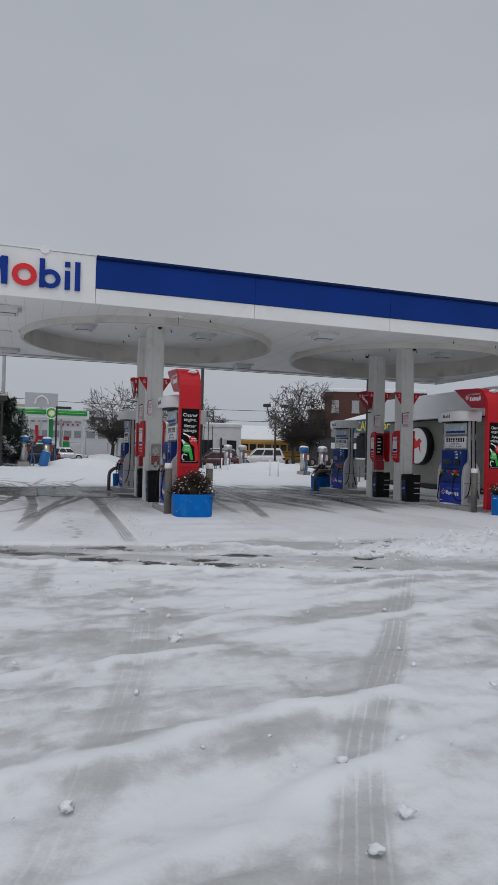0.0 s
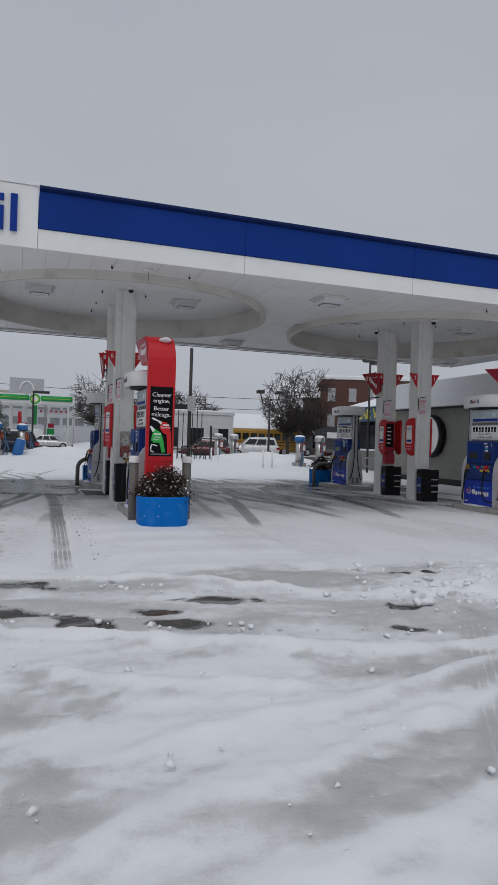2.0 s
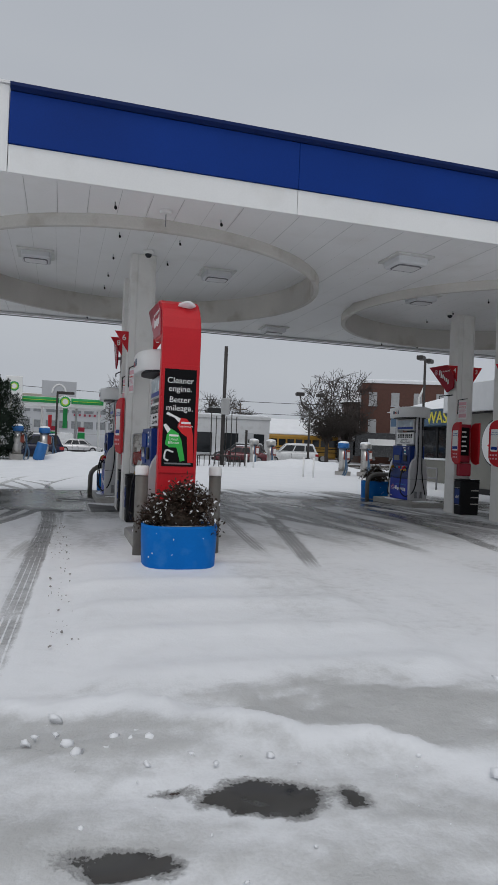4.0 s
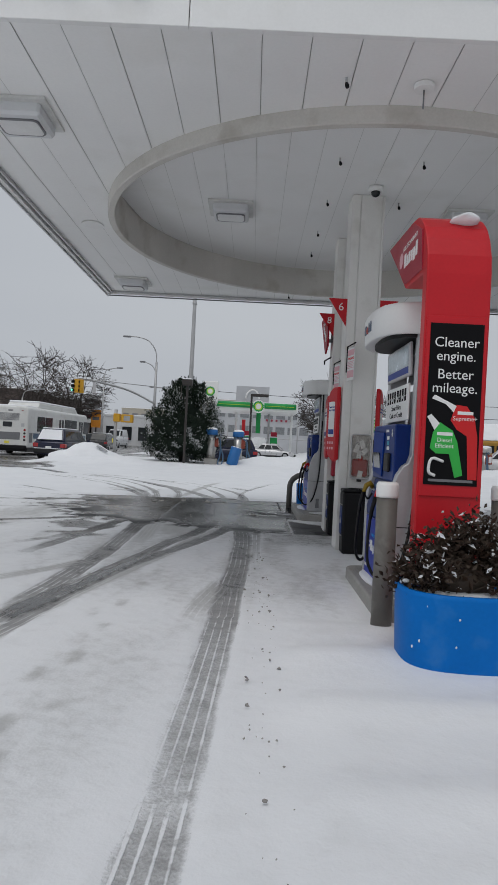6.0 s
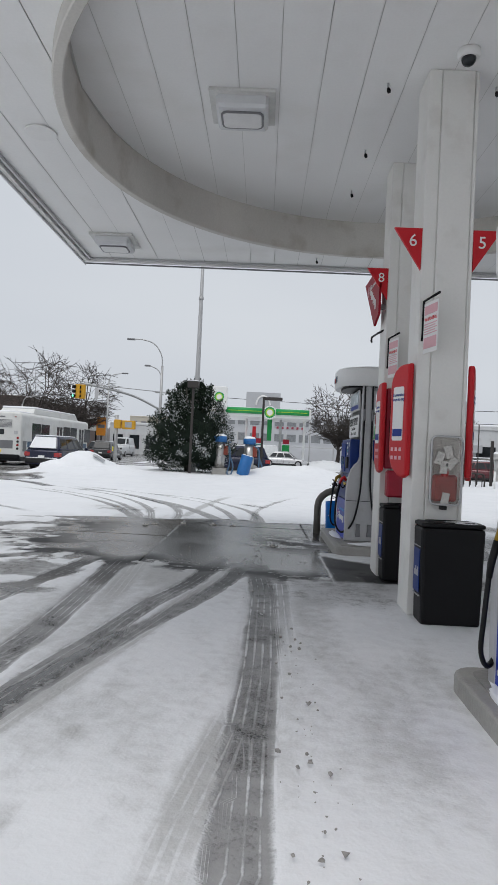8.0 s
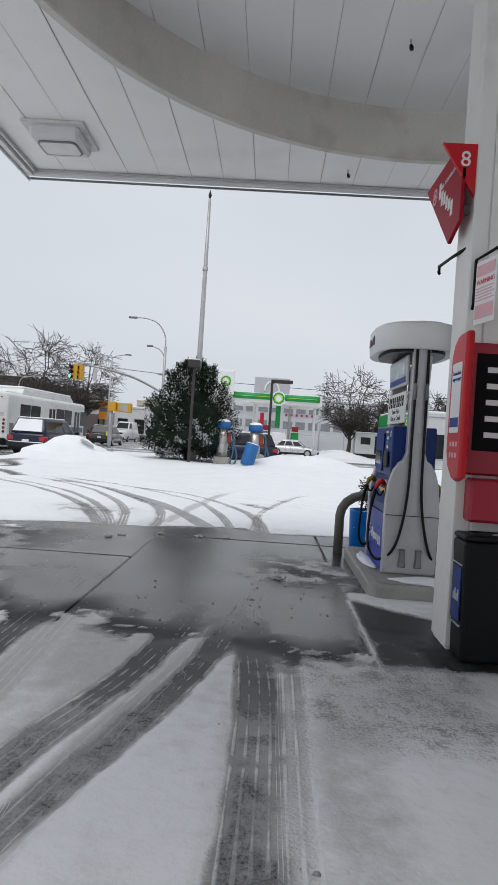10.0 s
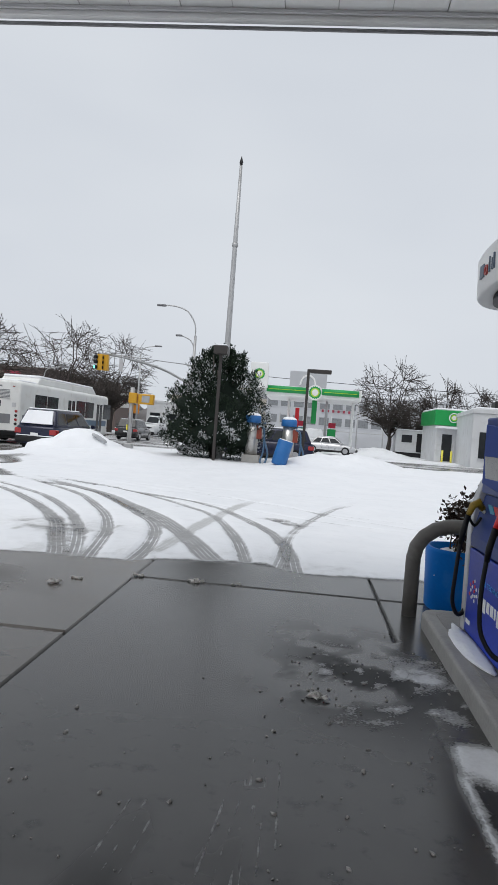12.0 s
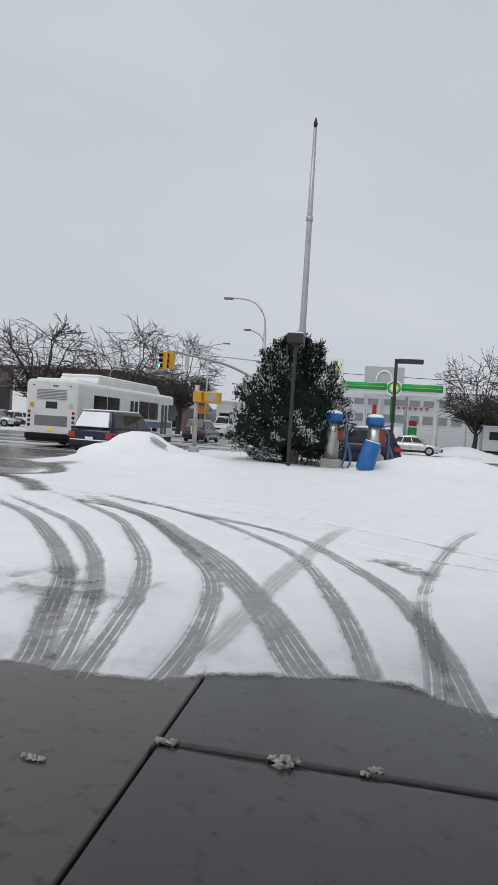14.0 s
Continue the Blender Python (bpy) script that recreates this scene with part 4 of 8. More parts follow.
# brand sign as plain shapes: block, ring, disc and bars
sign = thing("fascia_sign", pose(-0.1, CY0 - 0.005, 0.36) @ Matrix.Diagonal((1, 1, 0.93, 1)), "raised blue and red brand sign on the white canopy corner", "sign")
zb = 4.88
part("letter_shape", prism(bmesh.new(), [(-1.05, zb), (-1.05, zb + 0.62), (-0.92, zb + 0.62), (-0.74, zb + 0.3), (-0.56, zb + 0.62), (-0.43, zb + 0.62), (-0.43, zb), (-0.56, zb), (-0.56, zb + 0.34), (-0.74, zb + 0.08), (-0.92, zb + 0.34), (-0.92, zb)], "y", -0.05, -0.005), M_BRAND_BLUE, sign)


def ring_shape(cx, cz, r, w, y0, y1, n=32):
    bm = bmesh.new()
    vs = [[bm.verts.new((cx + rr * math.cos(2 * math.pi * k / n), y, cz + rr * math.sin(2 * math.pi * k / n))) for k in range(n)] for rr, y in ((r, y0), (r - w, y0), (r - w, y1), (r, y1))]
    for q in range(4):
        a, b = vs[q], vs[(q + 1) % 4]
        for k in range(n):
            bm.faces.new((a[k], a[(k + 1) % n], b[(k + 1) % n], b[k]))
    bmesh.ops.recalc_face_normals(bm, faces=bm.faces[:])
    return bm


part("letter_shape", ring_shape(-0.1, zb + 0.25, 0.25, 0.115, -0.05, -0.005), M_BRAND_RED, sign, "red ring")
part("letter_shape", ring_shape(0.42, zb + 0.21, 0.215, 0.1, -0.05, -0.005), M_BRAND_BLUE, sign)
for a, b, h in ((0.2, 0.31, 0.66), (0.72, 0.83, 0.43), (0.72, 0.83, 0), (0.93, 1.04, 0.66)):
    bm = cube(a, b, -0.045, -0.005, zb, zb + h) if h else cube(a, b, -0.045, -0.005, zb + 0.52, zb + 0.64)
    part("letter_shape", bm, M_BRAND_BLUE, sign)


def dome_camera(m):
    c = thing("dome_camera", m, "small white dome security camera under the canopy", "camera")
    bm = bmesh.new()
    tube(bm, [(0, 0, 0), (0, 0, -0.05), (0, 0, -0.07)], [0.1, 0.1, 0.08], 20)
    part("housing", bm, M_WHITE, c)
    bm = bmesh.new()
    bmesh.ops.create_uvsphere(bm, u_segments=16, v_segments=8, radius=0.065)
    for v in bm.verts:
        v.co.z -= 0.075
    part("dome", smooth(bm), M_GLASS_DK, c, "black glossy dome")
    return c


M_FLANGE = material("lamp_flange_grey", (0.64, 0.64, 0.62), 0.5, vary=0.12, scale=5)


def soffit_lamp(m):
    lamp = thing("canopy_light", m, "square white flush canopy light with a frosted panel", "light", "canopy lights")
    part("housing", cube(-0.27, 0.27, -0.27, 0.27, -0.15, -0.001, 0.03), M_STORE_BAND, lamp)
    part("flange", cube(-0.34, 0.34, -0.34, 0.34, -0.035, -0.0005, 0.004), M_FLANGE, lamp)
    part("diffuser", prism(bmesh.new(), rounded(-0.2, 0.2, -0.15, 0.15, 0.06), "z", -0.168, -0.148), M_LAMP, lamp, "pale frosted diffuser")
    part("bezel", tube(bmesh.new(), [(a, b, -0.156) for a, b in rounded(-0.21, 0.21, -0.16, 0.16, 0.06) + [(0.21, 0.1)]], 0.014, 6), M_STEEL_DK, lamp)
    return lamp


def nozzle(m):
    z = thing("fire_nozzle", m, "small dark fire suppression nozzle on the ceiling", "nozzle", "ceiling nozzles")
    bm = bmesh.new()
    tube(bm, [(0, 0, 0), (0, 0, -0.05)], 0.011, 8)
    part("pipe", bm, M_STEEL, z)
    bm = bmesh.new()
    tube(bm, [(0, 0, -0.045), (0.008, 0, -0.07), (0.014, 0, -0.09)], [0.013, 0.021, 0.016], 10)
    part("head", bm, M_BLACK, z)
    return z


first = soffit_lamp(pose(1.42, 19.5, DOME))
for x, y, z in ((5.0, 19.4, DOME), (-0.72, 23.0, SOFFIT), (-0.6, 16.1, SOFFIT), (7.42, 15.9, SOFFIT), (7.42, 22.9, SOFFIT), (9.8, 19.4, DOME), (13.5, 19.2, DOME), (15.7, 16.1, SOFFIT), (15.7, 23.0, SOFFIT)):
    copy_thing(first, pose(x, y, z))
first = nozzle(pose(2.85, 17.6, DOME))
for dx in (0, 8.45):
    for x, y, z in ((3.9, 17.6, DOME), (2.85, 19.0, DOME), (3.9, 19.0, DOME), (2.85, 20.4, DOME), (2.85, 21.6, DOME), (3.9, 21.6, DOME), (2.6, 15.2, SOFFIT), (4.1, 15.3, SOFFIT), (2.55, 23.55, SOFFIT), (3.7, 23.5, SOFFIT)):
        copy_thing(first, pose(x + dx, y, z))
copy_thing(first, pose(2.85 + 8.45, 17.6, DOME))
first = dome_camera(pose(3.46, 18.45, DOME))
copy_thing(first, pose(3.46 + 8.45, 18.45, DOME))
copy_thing(first, pose(2.9 + 8.45, 20.6, DOME))
copy_thing(first, pose(0.2, CY0 - 0.03, 5.72, 90, 0, 0))
cover_plate = solid("junction_cover", prism(bmesh.new(), disc(0, 0, 0.17, 28), "z", -0.02, -0.001, 0.004), M_WHITE, "round white cover plate on the soffit", "cover plate", m=pose(-0.72, 19.5, SOFFIT))
det = thing("ceiling_detector", pose(3.3, 15.25, SOFFIT), "white ceiling fitting with a hanging rod", "detector")
part("plate", prism(bmesh.new(), disc(0, 0, 0.09, 18), "z", -0.05, -0.001, 0.006), M_WHITE, det)
part("rod", tube(bmesh.new(), [(0, 0, -0.05), (0, 0, -0.22)], 0.007, 6), M_STEEL_DK, det)

# ---- columns ----
M_WINE = material("flag_wine_red", (0.3, 0.006, 0.02), 0.5, vary=0.1, spec=0.12)
def column(x, y, left, right, second=False):
    c = thing("canopy_column", pose(x, y, 0), "cream steel canopy column with red payment panels", "column", "canopy columns")
    w, d = 0.235, 0.2
    part("core", cube(-w + 0.015, w - 0.015, -d + 0.015, d - 0.015, 0, DOME + 0.005), M_COLUMN, c)
    part("cladding", cube(-w, -w + 0.125, -d, d, 0.02, DOME - 0.01, 0.008), M_COLUMN, c)
    part("cladding", cube(-w + 0.131, w - 0.04, -d - 0.002, d, 0.02, DOME - 0.01, 0.008), M_COLUMN, c)
    part("cladding", cube(w - 0.034, w, -d, d, 0.02, DOME - 0.01, 0.006), M_COLUMN, c)
    for s, num in ((-1, left), (1, right)):
        zt = 3.78 if second else 3.6
        tri = [(s * w, zt), (s * (w + 0.26), zt), (s * (w + 0.005), zt - 0.39)]
        flag = part("number_flag", prism(bmesh.new(), tri if s < 0 else tri[::-1], "y", -d - 0.0, -d + 0.035, 0.003), M_RED, c, "red triangular pump-number flag")
        part("number", words(num, 0.16, 0.003, M_PAPER), None, flag, "", pose(s * (w + 0.085), -d - 0.004, zt - 0.17) @ FRONT)
        # payment panel on each drive side: tall, with one swept corner
        wd, turn = (0.31, 20) if not second else (0.36, 0)
        out = [(0, 1.3), (0, 2.34), (wd - 0.2, 2.34)] + [(wd - 0.2 + 0.2 * math.sin(radians(a)), 2.14 + 0.2 * math.cos(radians(a))) for a in (20, 45, 70, 90)] \
            + [(wd, 1.55)] + [(wd - 0.25 + 0.25 * math.cos(radians(a)), 1.52 - 0.25 * math.sin(radians(a))) for a in (10, 40, 70, 90)]
        at = pose(s * (w + 0.012), -d + (0.02 if not second else -0.3), 0, 0, 0, -s * turn)
        xo = (0.0, 0.06) if s > 0 else (-0.06, 0.0)
        pan = part("payment_panel", prism(bmesh.new(), out, "x", *xo, 0.02, 2), M_RED, c, "glossy red payment panel", at)
        xs = s * 0.0625
        xp = (min(xs, xs - s * 0.004), max(xs, xs - s * 0.004))
        part("poster", prism(bmesh.new(), rounded(0.07, wd - 0.06, 1.62, 2.13, 0.02), "x", *xp), M_PAPER, pan, "white contactless payment poster")
        rot = SIDE if s < 0 else pose(0, 0, 0, 90, 0, 90)
        part("poster_text", words("Contactless\nways to pay", 0.042, 0.001, M_BRAND_BLUE, "CENTER"), None, pan, "", pose(xs + s * 0.002, wd / 2, 2.04) @ rot)
        part("poster_band", cube(min(xs, xs + s * 0.002), max(xs, xs + s * 0.002), 0.08, wd - 0.07, 1.66, 1.73), M_BRAND_BLUE, pan)
        for k in range(6):
            yy = 0.08 + 0.07 * (k % 3)
            zz = 1.52 - 0.08 * (k // 3)
            part("logo_mark", cube(*xp, yy, yy + 0.04, zz, zz + 0.035), M_PINK, pan)
    if second:
        fr = part("display_frame", cube(-0.2, 0.2, -d - 0.05, -d - 0.003, 1.32, 2.3, 0.015), M_RED_DK, c, "dark red display frame")
        sc = part("display", cube(-0.15, 0.15, -d - 0.056, -d - 0.05, 1.5, 2.22), M_INK, fr, "black display with white marks")
        for k in range(5):
            part("display_mark", cube(-0.07, 0.05 + 0.03 * (k % 2), -d - 0.06, -d - 0.056, 1.6 + 0.12 * k, 1.64 + 0.12 * k), M_PAPER, sc)
        part("lower_box", cube(-0.17, 0.17, -d - 0.16, -d - 0.004, 0.98, 1.3, 0.02), M_RED_DK, c, "dark red box below the display")
        # swept brand flag on the left drive side
        sg = part("brand_flag", prism(bmesh.new(), [(-0.2, 3.22), (0.1, 3.12), (0.97, 3.85), (0.12, 3.84), (-0.2, 3.6)], "x", -0.03, 0.0, 0.004), M_WINE, c, "wine red brand flag with a pale roundel", pose(-0.31, 0, 0))
        part("flag_bracket", cube(-0.31, -w, -0.1, -0.04, 3.3, 3.36), M_STEEL_DK, c)
        for k, (a0, z0, hh) in enumerate(((0.42, 3.6, 0.13), (0.34, 3.52, 0.12), (0.26, 3.5, 0.1), (0.18, 3.44, 0.1), (0.1, 3.4, 0.09), (0.02, 3.33, 0.12))):
            part("brand_shape", cube(-0.034, -0.03, a0, a0 + 0.055, z0, z0 + hh), M_PAPER, sg)
        part("flag_text", words("FUEL TECHNOLOGY", 0.05, 0.001, M_PAPER), None, sg, "", pose(-0.033, 0.2, 3.66) @ SIDE)
        for k in range(11):
            aa = k * 2 * math.pi / 11
            part("roundel_dot", prism(bmesh.new(), disc(0.62 + 0.06 * math.cos(aa), 3.68 + 0.06 * math.sin(aa), 0.014, 8), "x", -0.034, -0.03), M_PINK, sg)
        part("roundel", prism(bmesh.new(), disc(0.62, 3.68, 0.028, 12), "x", -0.034, -0.03), M_PINK, sg)
    # notice on a bracket, standing out from the front corner
    nt = part("notice", cube(0.03, 0.31, -0.004, 0.0, 2.42, 2.88, 0.001), M_PAPER, c, "printed fuel warning notice in a clear sleeve", pose(-0.2, -d - 0.01, 0, 0, 0, -78))
    for z0, z1 in ((2.77, 2.85), (2.46, 2.56)):
        part("notice_band", cube(0.05, 0.29, -0.008, -0.004, z0, z1), M_PINK, nt)
    part("notice_text", words("WARNING", 0.05, 0.001, M_BRAND_RED), None, nt, "", pose(0.17, -0.006, 2.71) @ FRONT)
    for k in range(5):
        part("notice_line", cube(0.05, 0.29 - 0.03 * (k % 2), -0.008, -0.004, 2.59 + 0.022 * k, 2.598 + 0.022 * k), M_PINK, nt)
    br = bmesh.new()
    ex, ey = 0.32 * math.cos(radians(78)), -0.32 * math.sin(radians(78))
    tube(br, [(-0.2, -d - 0.002, 2.55), (-0.2, -d - 0.025, 2.58), (-0.2, -d - 0.025, 2.91), (-0.2 + ex, -d + ey, 2.93)], 0.012, 6)
    part("bracket", br, M_BLACK, c)
    if second:
        hk = tube(bmesh.new(), [(-w + 0.01, -0.05, 3.05), (-w - 0.03, 0.2, 3.05), (-w - 0.06, 0.5, 3.05), (-w - 0.06, 0.505, 3.0), (-w - 0.06, 0.48, 2.985)], 0.014, 6)
        part("hook_arm", hk, M_BLACK, c, "black arm ending in a hook")
    return c


def bucket_station(x, y, z):
    b = thing("squeegee_station", pose(x, y, z), "clear wall case with a red fire extinguisher inside", "extinguisher case")
    part("case", cube(-0.14, 0.14, -0.09, 0, 0, 0.62, 0.05, 2), M_CASE, b, "clear scuffed plastic case")
    part("rim", tube(bmesh.new(), [(px, -0.095, pz) for px, pz in rounded(-0.14, 0.14, 0.0, 0.62, 0.05) + [(0.14, 0.57)]], 0.01, 6), M_STEEL, b)
    bm = bmesh.new()
    tube(bm, [(0, -0.04, 0.03), (0, -0.04, 0.3), (0, -0.04, 0.36), (0, -0.04, 0.4)], [0.035, 0.035, 0.02, 0.012], 14)
    bm2 = cube(-0.11, 0.11, -0.075, -0.01, 0.03, 0.27, 0.02)
    part("bucket", bm2, M_FADED_RED, b, "faded red bucket")
    part("bottle", bm, M_NOZ_RED, b)
    for k, (px, pz, a) in enumerate(((-0.06, 0.42, 20), (0.02, 0.48, -15), (0.05, 0.38, 40), (-0.02, 0.34, 5), (0.0, 0.05, 10))):
        part("rag", cube(-0.035, 0.035, -0.006, 0.006, -0.06, 0.06, 0.004), M_SLUSH, b, "", pose(px, -0.086, pz, 0, a, 0))
    part("bracket", cube(-0.03, 0.03, -0.06, 0.0, -0.05, 0.0, 0.005), M_DARK, b)
    return b


M_FADED_RED = material("faded_red_plastic", (0.38, 0.06, 0.05), 0.5, vary=0.2, scale=9)
M_CASE = bpy.data.materials.new("clear_plastic_case")
M_CASE.use_nodes = True
_b = M_CASE.node_tree.nodes["Principled BSDF"]
_b.inputs["Transmission Weight"].default_value, _b.inputs["Roughness"].default_value, _b.inputs["IOR"].default_value = 0.92, 0.18, 1.15
_b.inputs["Base Color"].default_value = (0.8, 0.78, 0.76, 1)


def waste_bin(x, y, slots=True):
    b = thing("waste_bin", pose(x, y, 0), "black plastic forecourt bin with washer shelf", "bin", "column bins")
    bm = cube(-0.28, 0.28, -0.155, 0.155, 0.0, 0.86, 0.03, 2)
    for v in bm.verts:
        k = 0.93 + 0.07 * min(1, v.co.z / 0.8)
        v.co.x, v.co.y = v.co.x * k, v.co.y * k
    part("body", bm, M_BLACK, b)
    part("lid", prism(bmesh.new(), rounded(-0.282, 0.282, -0.158, 0.158, 0.04), "z", 0.862, 0.9, 0.016, 2), M_BLACK, b, "low black lid with a little snow")
    part("lid_rim", tube(bmesh.new(), [(px, py, 0.902) for px, py in rounded(-0.2, 0.2, -0.1, 0.1, 0.05) + [(0.2, 0.05)]], 0.009, 6), M_BLACK, b)
    part("snow_patch", lump(bmesh.new(), 0.1, -0.03, 0.9, 0.16, 0.09, 0.012, 4, 0.6, 3), M_SNOW, b)
    lab = part("side_poster", cube(-0.282, -0.276, -0.1, 0.1, 0.28, 0.66), M_PUMP_BLUE, b, "dark blue label panel")
    for k in range(4):
        part("label_mark", cube(-0.2845, -0.282, 0.03 - 0.035 * k, 0.055 - 0.035 * k, 0.42, 0.5 if k % 2 else 0.47), M_STEEL, lab)
    for z in (0.25, 0.68):
        part("trim_line", cube(-0.284, -0.27, -0.11, 0.11, z, z + 0.007), M_STEEL, b)
    if slots:
        for k in range(3):
            part("slot", cube(0.02, 0.24, -0.158, -0.148, 0.27 + 0.17 * k, 0.295 + 0.17 * k), M_SLUSH, b)
    return b


ISLES = (0.0, 8.45)
for dx, nums in ((0.0, ("6", "5", "8", "7")), (8.45, ("2", "1", "4", "3"))):
    column(3.42 + dx, 18.93, nums[0], nums[1])
    column(3.475 + dx, 20.88, nums[2], nums[3], True)
    waste_bin(3.5 + dx, 18.56, dx > 0)
    waste_bin(3.53 + dx, 20.52)
bucket_station(3.47, 18.725, 1.05)

# ---- fuel pumps: local x along the island, faces towards -y and +y ----
def fuel_pump(m):
    p = thing("fuel_pump", m, "grey and blue fuel pump with a white oval crown", "fuel pump", "fuel pumps")
    # end walls: broad below, swept shoulders, slim post above
    prof = [(-0.33, 0.0), (0.33, 0.0), (0.335, 0.62)] + [(0.335 * math.cos(radians(a)) * 0.62 + 0.1275, 0.72 + 0.5 * math.sin(radians(a))) for a in (10, 30, 50, 70, 84)] \
        + [(0.115, 1.3), (0.105, 2.46), (-0.105, 2.46), (-0.115, 1.3)] \
        + [(-(0.335 * math.cos(radians(a)) * 0.62 + 0.1275), 0.72 + 0.5 * math.sin(radians(a))) for a in (84, 70, 50, 30, 10)] + [(-0.335, 0.62)]
    for x0, x1 in ((-0.5, -0.415), (0.415, 0.5)):
        part("end_wall", prism(bmesh.new(), prof, "x", x0, x1, 0.012, 2), M_STEEL, p, "brushed grey end wall with swept shoulders")
        xo = x0 - 0.004 if x0 < 0 else x1
        part("seam", cube(xo, xo + 0.004, -0.33, 0.33, 0.62, 0.628), M_DARK, p)
        for yy in (-0.1, 0.1):
            fb = bmesh.new()
            prism(fb, [(yy - 0.045, 0.08), (yy + 0.045, 0.08), (yy + 0.03, 0.2), (yy + 0.035, 0.27), (yy - 0.035, 0.27), (yy - 0.03, 0.2)], "x", xo if x0 > 0 else xo - 0.05, xo + 0.05 if x0 > 0 else xo, 0.008)
            part("hose_hook", fb, M_STEEL_DK, p)
    part("core", cube(-0.415, 0.415, -0.24, 0.24, 0.0, 1.0), M_DARK, p)
    for s in (-1, 1):
        def yy(a, b):
            return (min(s * a, s * b), max(s * a, s * b))
        rot = FRONT if s < 0 else pose(0, 0, 0, 90, 0, 180)
        y0, y1 = yy(0.27, 0.325)
        panel = part("lower_panel", cube(-0.412, 0.412, y0, y1, 0.01, 0.62, 0.008), M_PUMP_GRAPHIC, p, "blue printed lower panel")
        yf = yy(0.326, 0.329)
        # brand word as plain white bars with a dotted roundel
        for k, (a, b, z0, z1) in enumerate(((-0.16, -0.08, 0.28, 0.39), (-0.06, -0.01, 0.26, 0.35), (0.01, 0.06, 0.28, 0.35), (0.08, 0.13, 0.28, 0.35), (0.15, 0.175, 0.28, 0.35), (0.195, 0.245, 0.25, 0.35), (0.265, 0.315, 0.25, 0.35))):
            part("brand_shape", cube(*((a, b) if s < 0 else (-b, -a)), *yf, z0, z1, 0.0), M_PAPER, panel)
        part("small_print", words("FUEL TECHNOLOGY", 0.05, 0.001, M_BLUE_PRINT), None, panel, "", pose(s * -0.1, s * 0.3275, 0.43) @ rot)
        part("brand_mark", cube(*((-0.38, -0.29) if s < 0 else (0.29, 0.38)), *yf, 0.08, 0.11), M_PAPER, panel)
        for k in range(14):
            a, r = k * 2.4, 0.022 * math.sqrt(k + 1)
            part("roundel_dot", prism(bmesh.new(), disc(s * 0.27 + r * math.cos(a), 0.34 + r * math.sin(a), 0.013, 8), "y", *yf), M_NOZ_RED if k % 3 == 0 else M_PAPER, panel)
        # sloping console with nozzle boots
        con = [(s * 0.325, 0.64), (s * 0.33, 0.72), (s * 0.235, 1.02), (s * 0.1, 1.02), (s * 0.1, 0.64)]
        part("console", prism(bmesh.new(), con if s > 0 else con[::-1], "x", -0.412, 0.412, 0.01), M_PUMP_BLUE, p, "deep blue sloping console")
        for k in range(3):
            part("grade_button", cube(-0.1, 0.1, -0.006, 0.006, -0.028, 0.028, 0.004), M_YELLOW_BTN, p, "yellow grade button", pose(s * (-0.16) + 0.085 * (k - 1) * 2 * 0.55 + 0.0, s * 0.292, 0.85, s * -17, 0, 0) @ Matrix.Diagonal((0.42, 1, 1.4, 1)))
        part("price_display", cube(-0.13, 0.13, -0.006, 0.006, -0.035, 0.035), M_DISPLAY, p, "", pose(s * -0.16, s * 0.262, 0.945, s * -17, 0, 0))
        for k, mt in enumerate((M_NOZ_RED, M_TEAL)):
            part("sticker", cube(-0.04, 0.04, -0.004, 0.004, -0.05, 0.05), mt, p, "", pose(s * (0.06 + 0.1 * k), s * 0.272, 0.92, s * -17, 0, 0))
        # head with screen bay
        y0, y1 = yy(0.06, 0.275)
        head = part("head", cube(-0.405, 0.405, y0, y1, 1.03, 1.58, 0.015, 2), M_PUMP_BLUE, p, "deep blue pump head")
        yb = yy(0.277, 0.295)
        part("bezel", prism(bmesh.new(), [(-0.36, 1.1), (0.02, 1.06), (0.06, 1.5), (-0.36, 1.53)] if s < 0 else [(0.36, 1.1), (0.36, 1.53), (-0.06, 1.5), (-0.02, 1.06)], "y", *yb, 0.006), M_BLUE, head)
        part("screen", cube(-0.13, 0.13, -0.004, 0.004, -0.1, 0.1), M_GLASS_DK, head, "", pose(s * 0.17, s * 0.297, 1.2, s * -6, 0, 0))
        part("card_reader", cube(*((0.14, 0.3) if s < 0 else (-0.3, -0.14)), *yy(0.277, 0.31), 1.12, 1.3, 0.01), M_DARK, head)
        for k in range(3):
            part("decal", cube(*((0.14, 0.22) if s < 0 else (-0.22, -0.14)), *yy(0.2765, 0.279), 1.33 + 0.05 * k, 1.365 + 0.05 * k), M_PAPER if k != 1 else M_TEAL, head)
        part("decal", cube(*((0.1, 0.2) if s < 0 else (-0.2, -0.1)), *yy(0.2765, 0.279), 1.505, 1.53), M_PAPER, head)
        # price board
        y0, y1 = yy(0.13, 0.15)
        board = part("price_board", cube(-0.4, 0.4, y0, y1, 1.62, 1.97, 0.006), M_PAPER, p, "white price board")
        for k in range(8):
            x = -0.34 + 0.085 * k + (0.02 if k > 3 else 0)
            part("price_digit", cube(x, x + 0.055, *yy(0.1505, 0.153), 1.81, 1.93), M_INK, board)
            part("digit_notch", cube(x + 0.018, x + 0.037, *yy(0.1533, 0.1545), 1.835 + 0.02 * (k % 2), 1.865), M_PAPER, board)
        part("price_text", words("Same Price\nCash or Credit", 0.075, 0.001, M_INK), None, board, "", pose(0, s * 0.152, 1.735) @ rot)
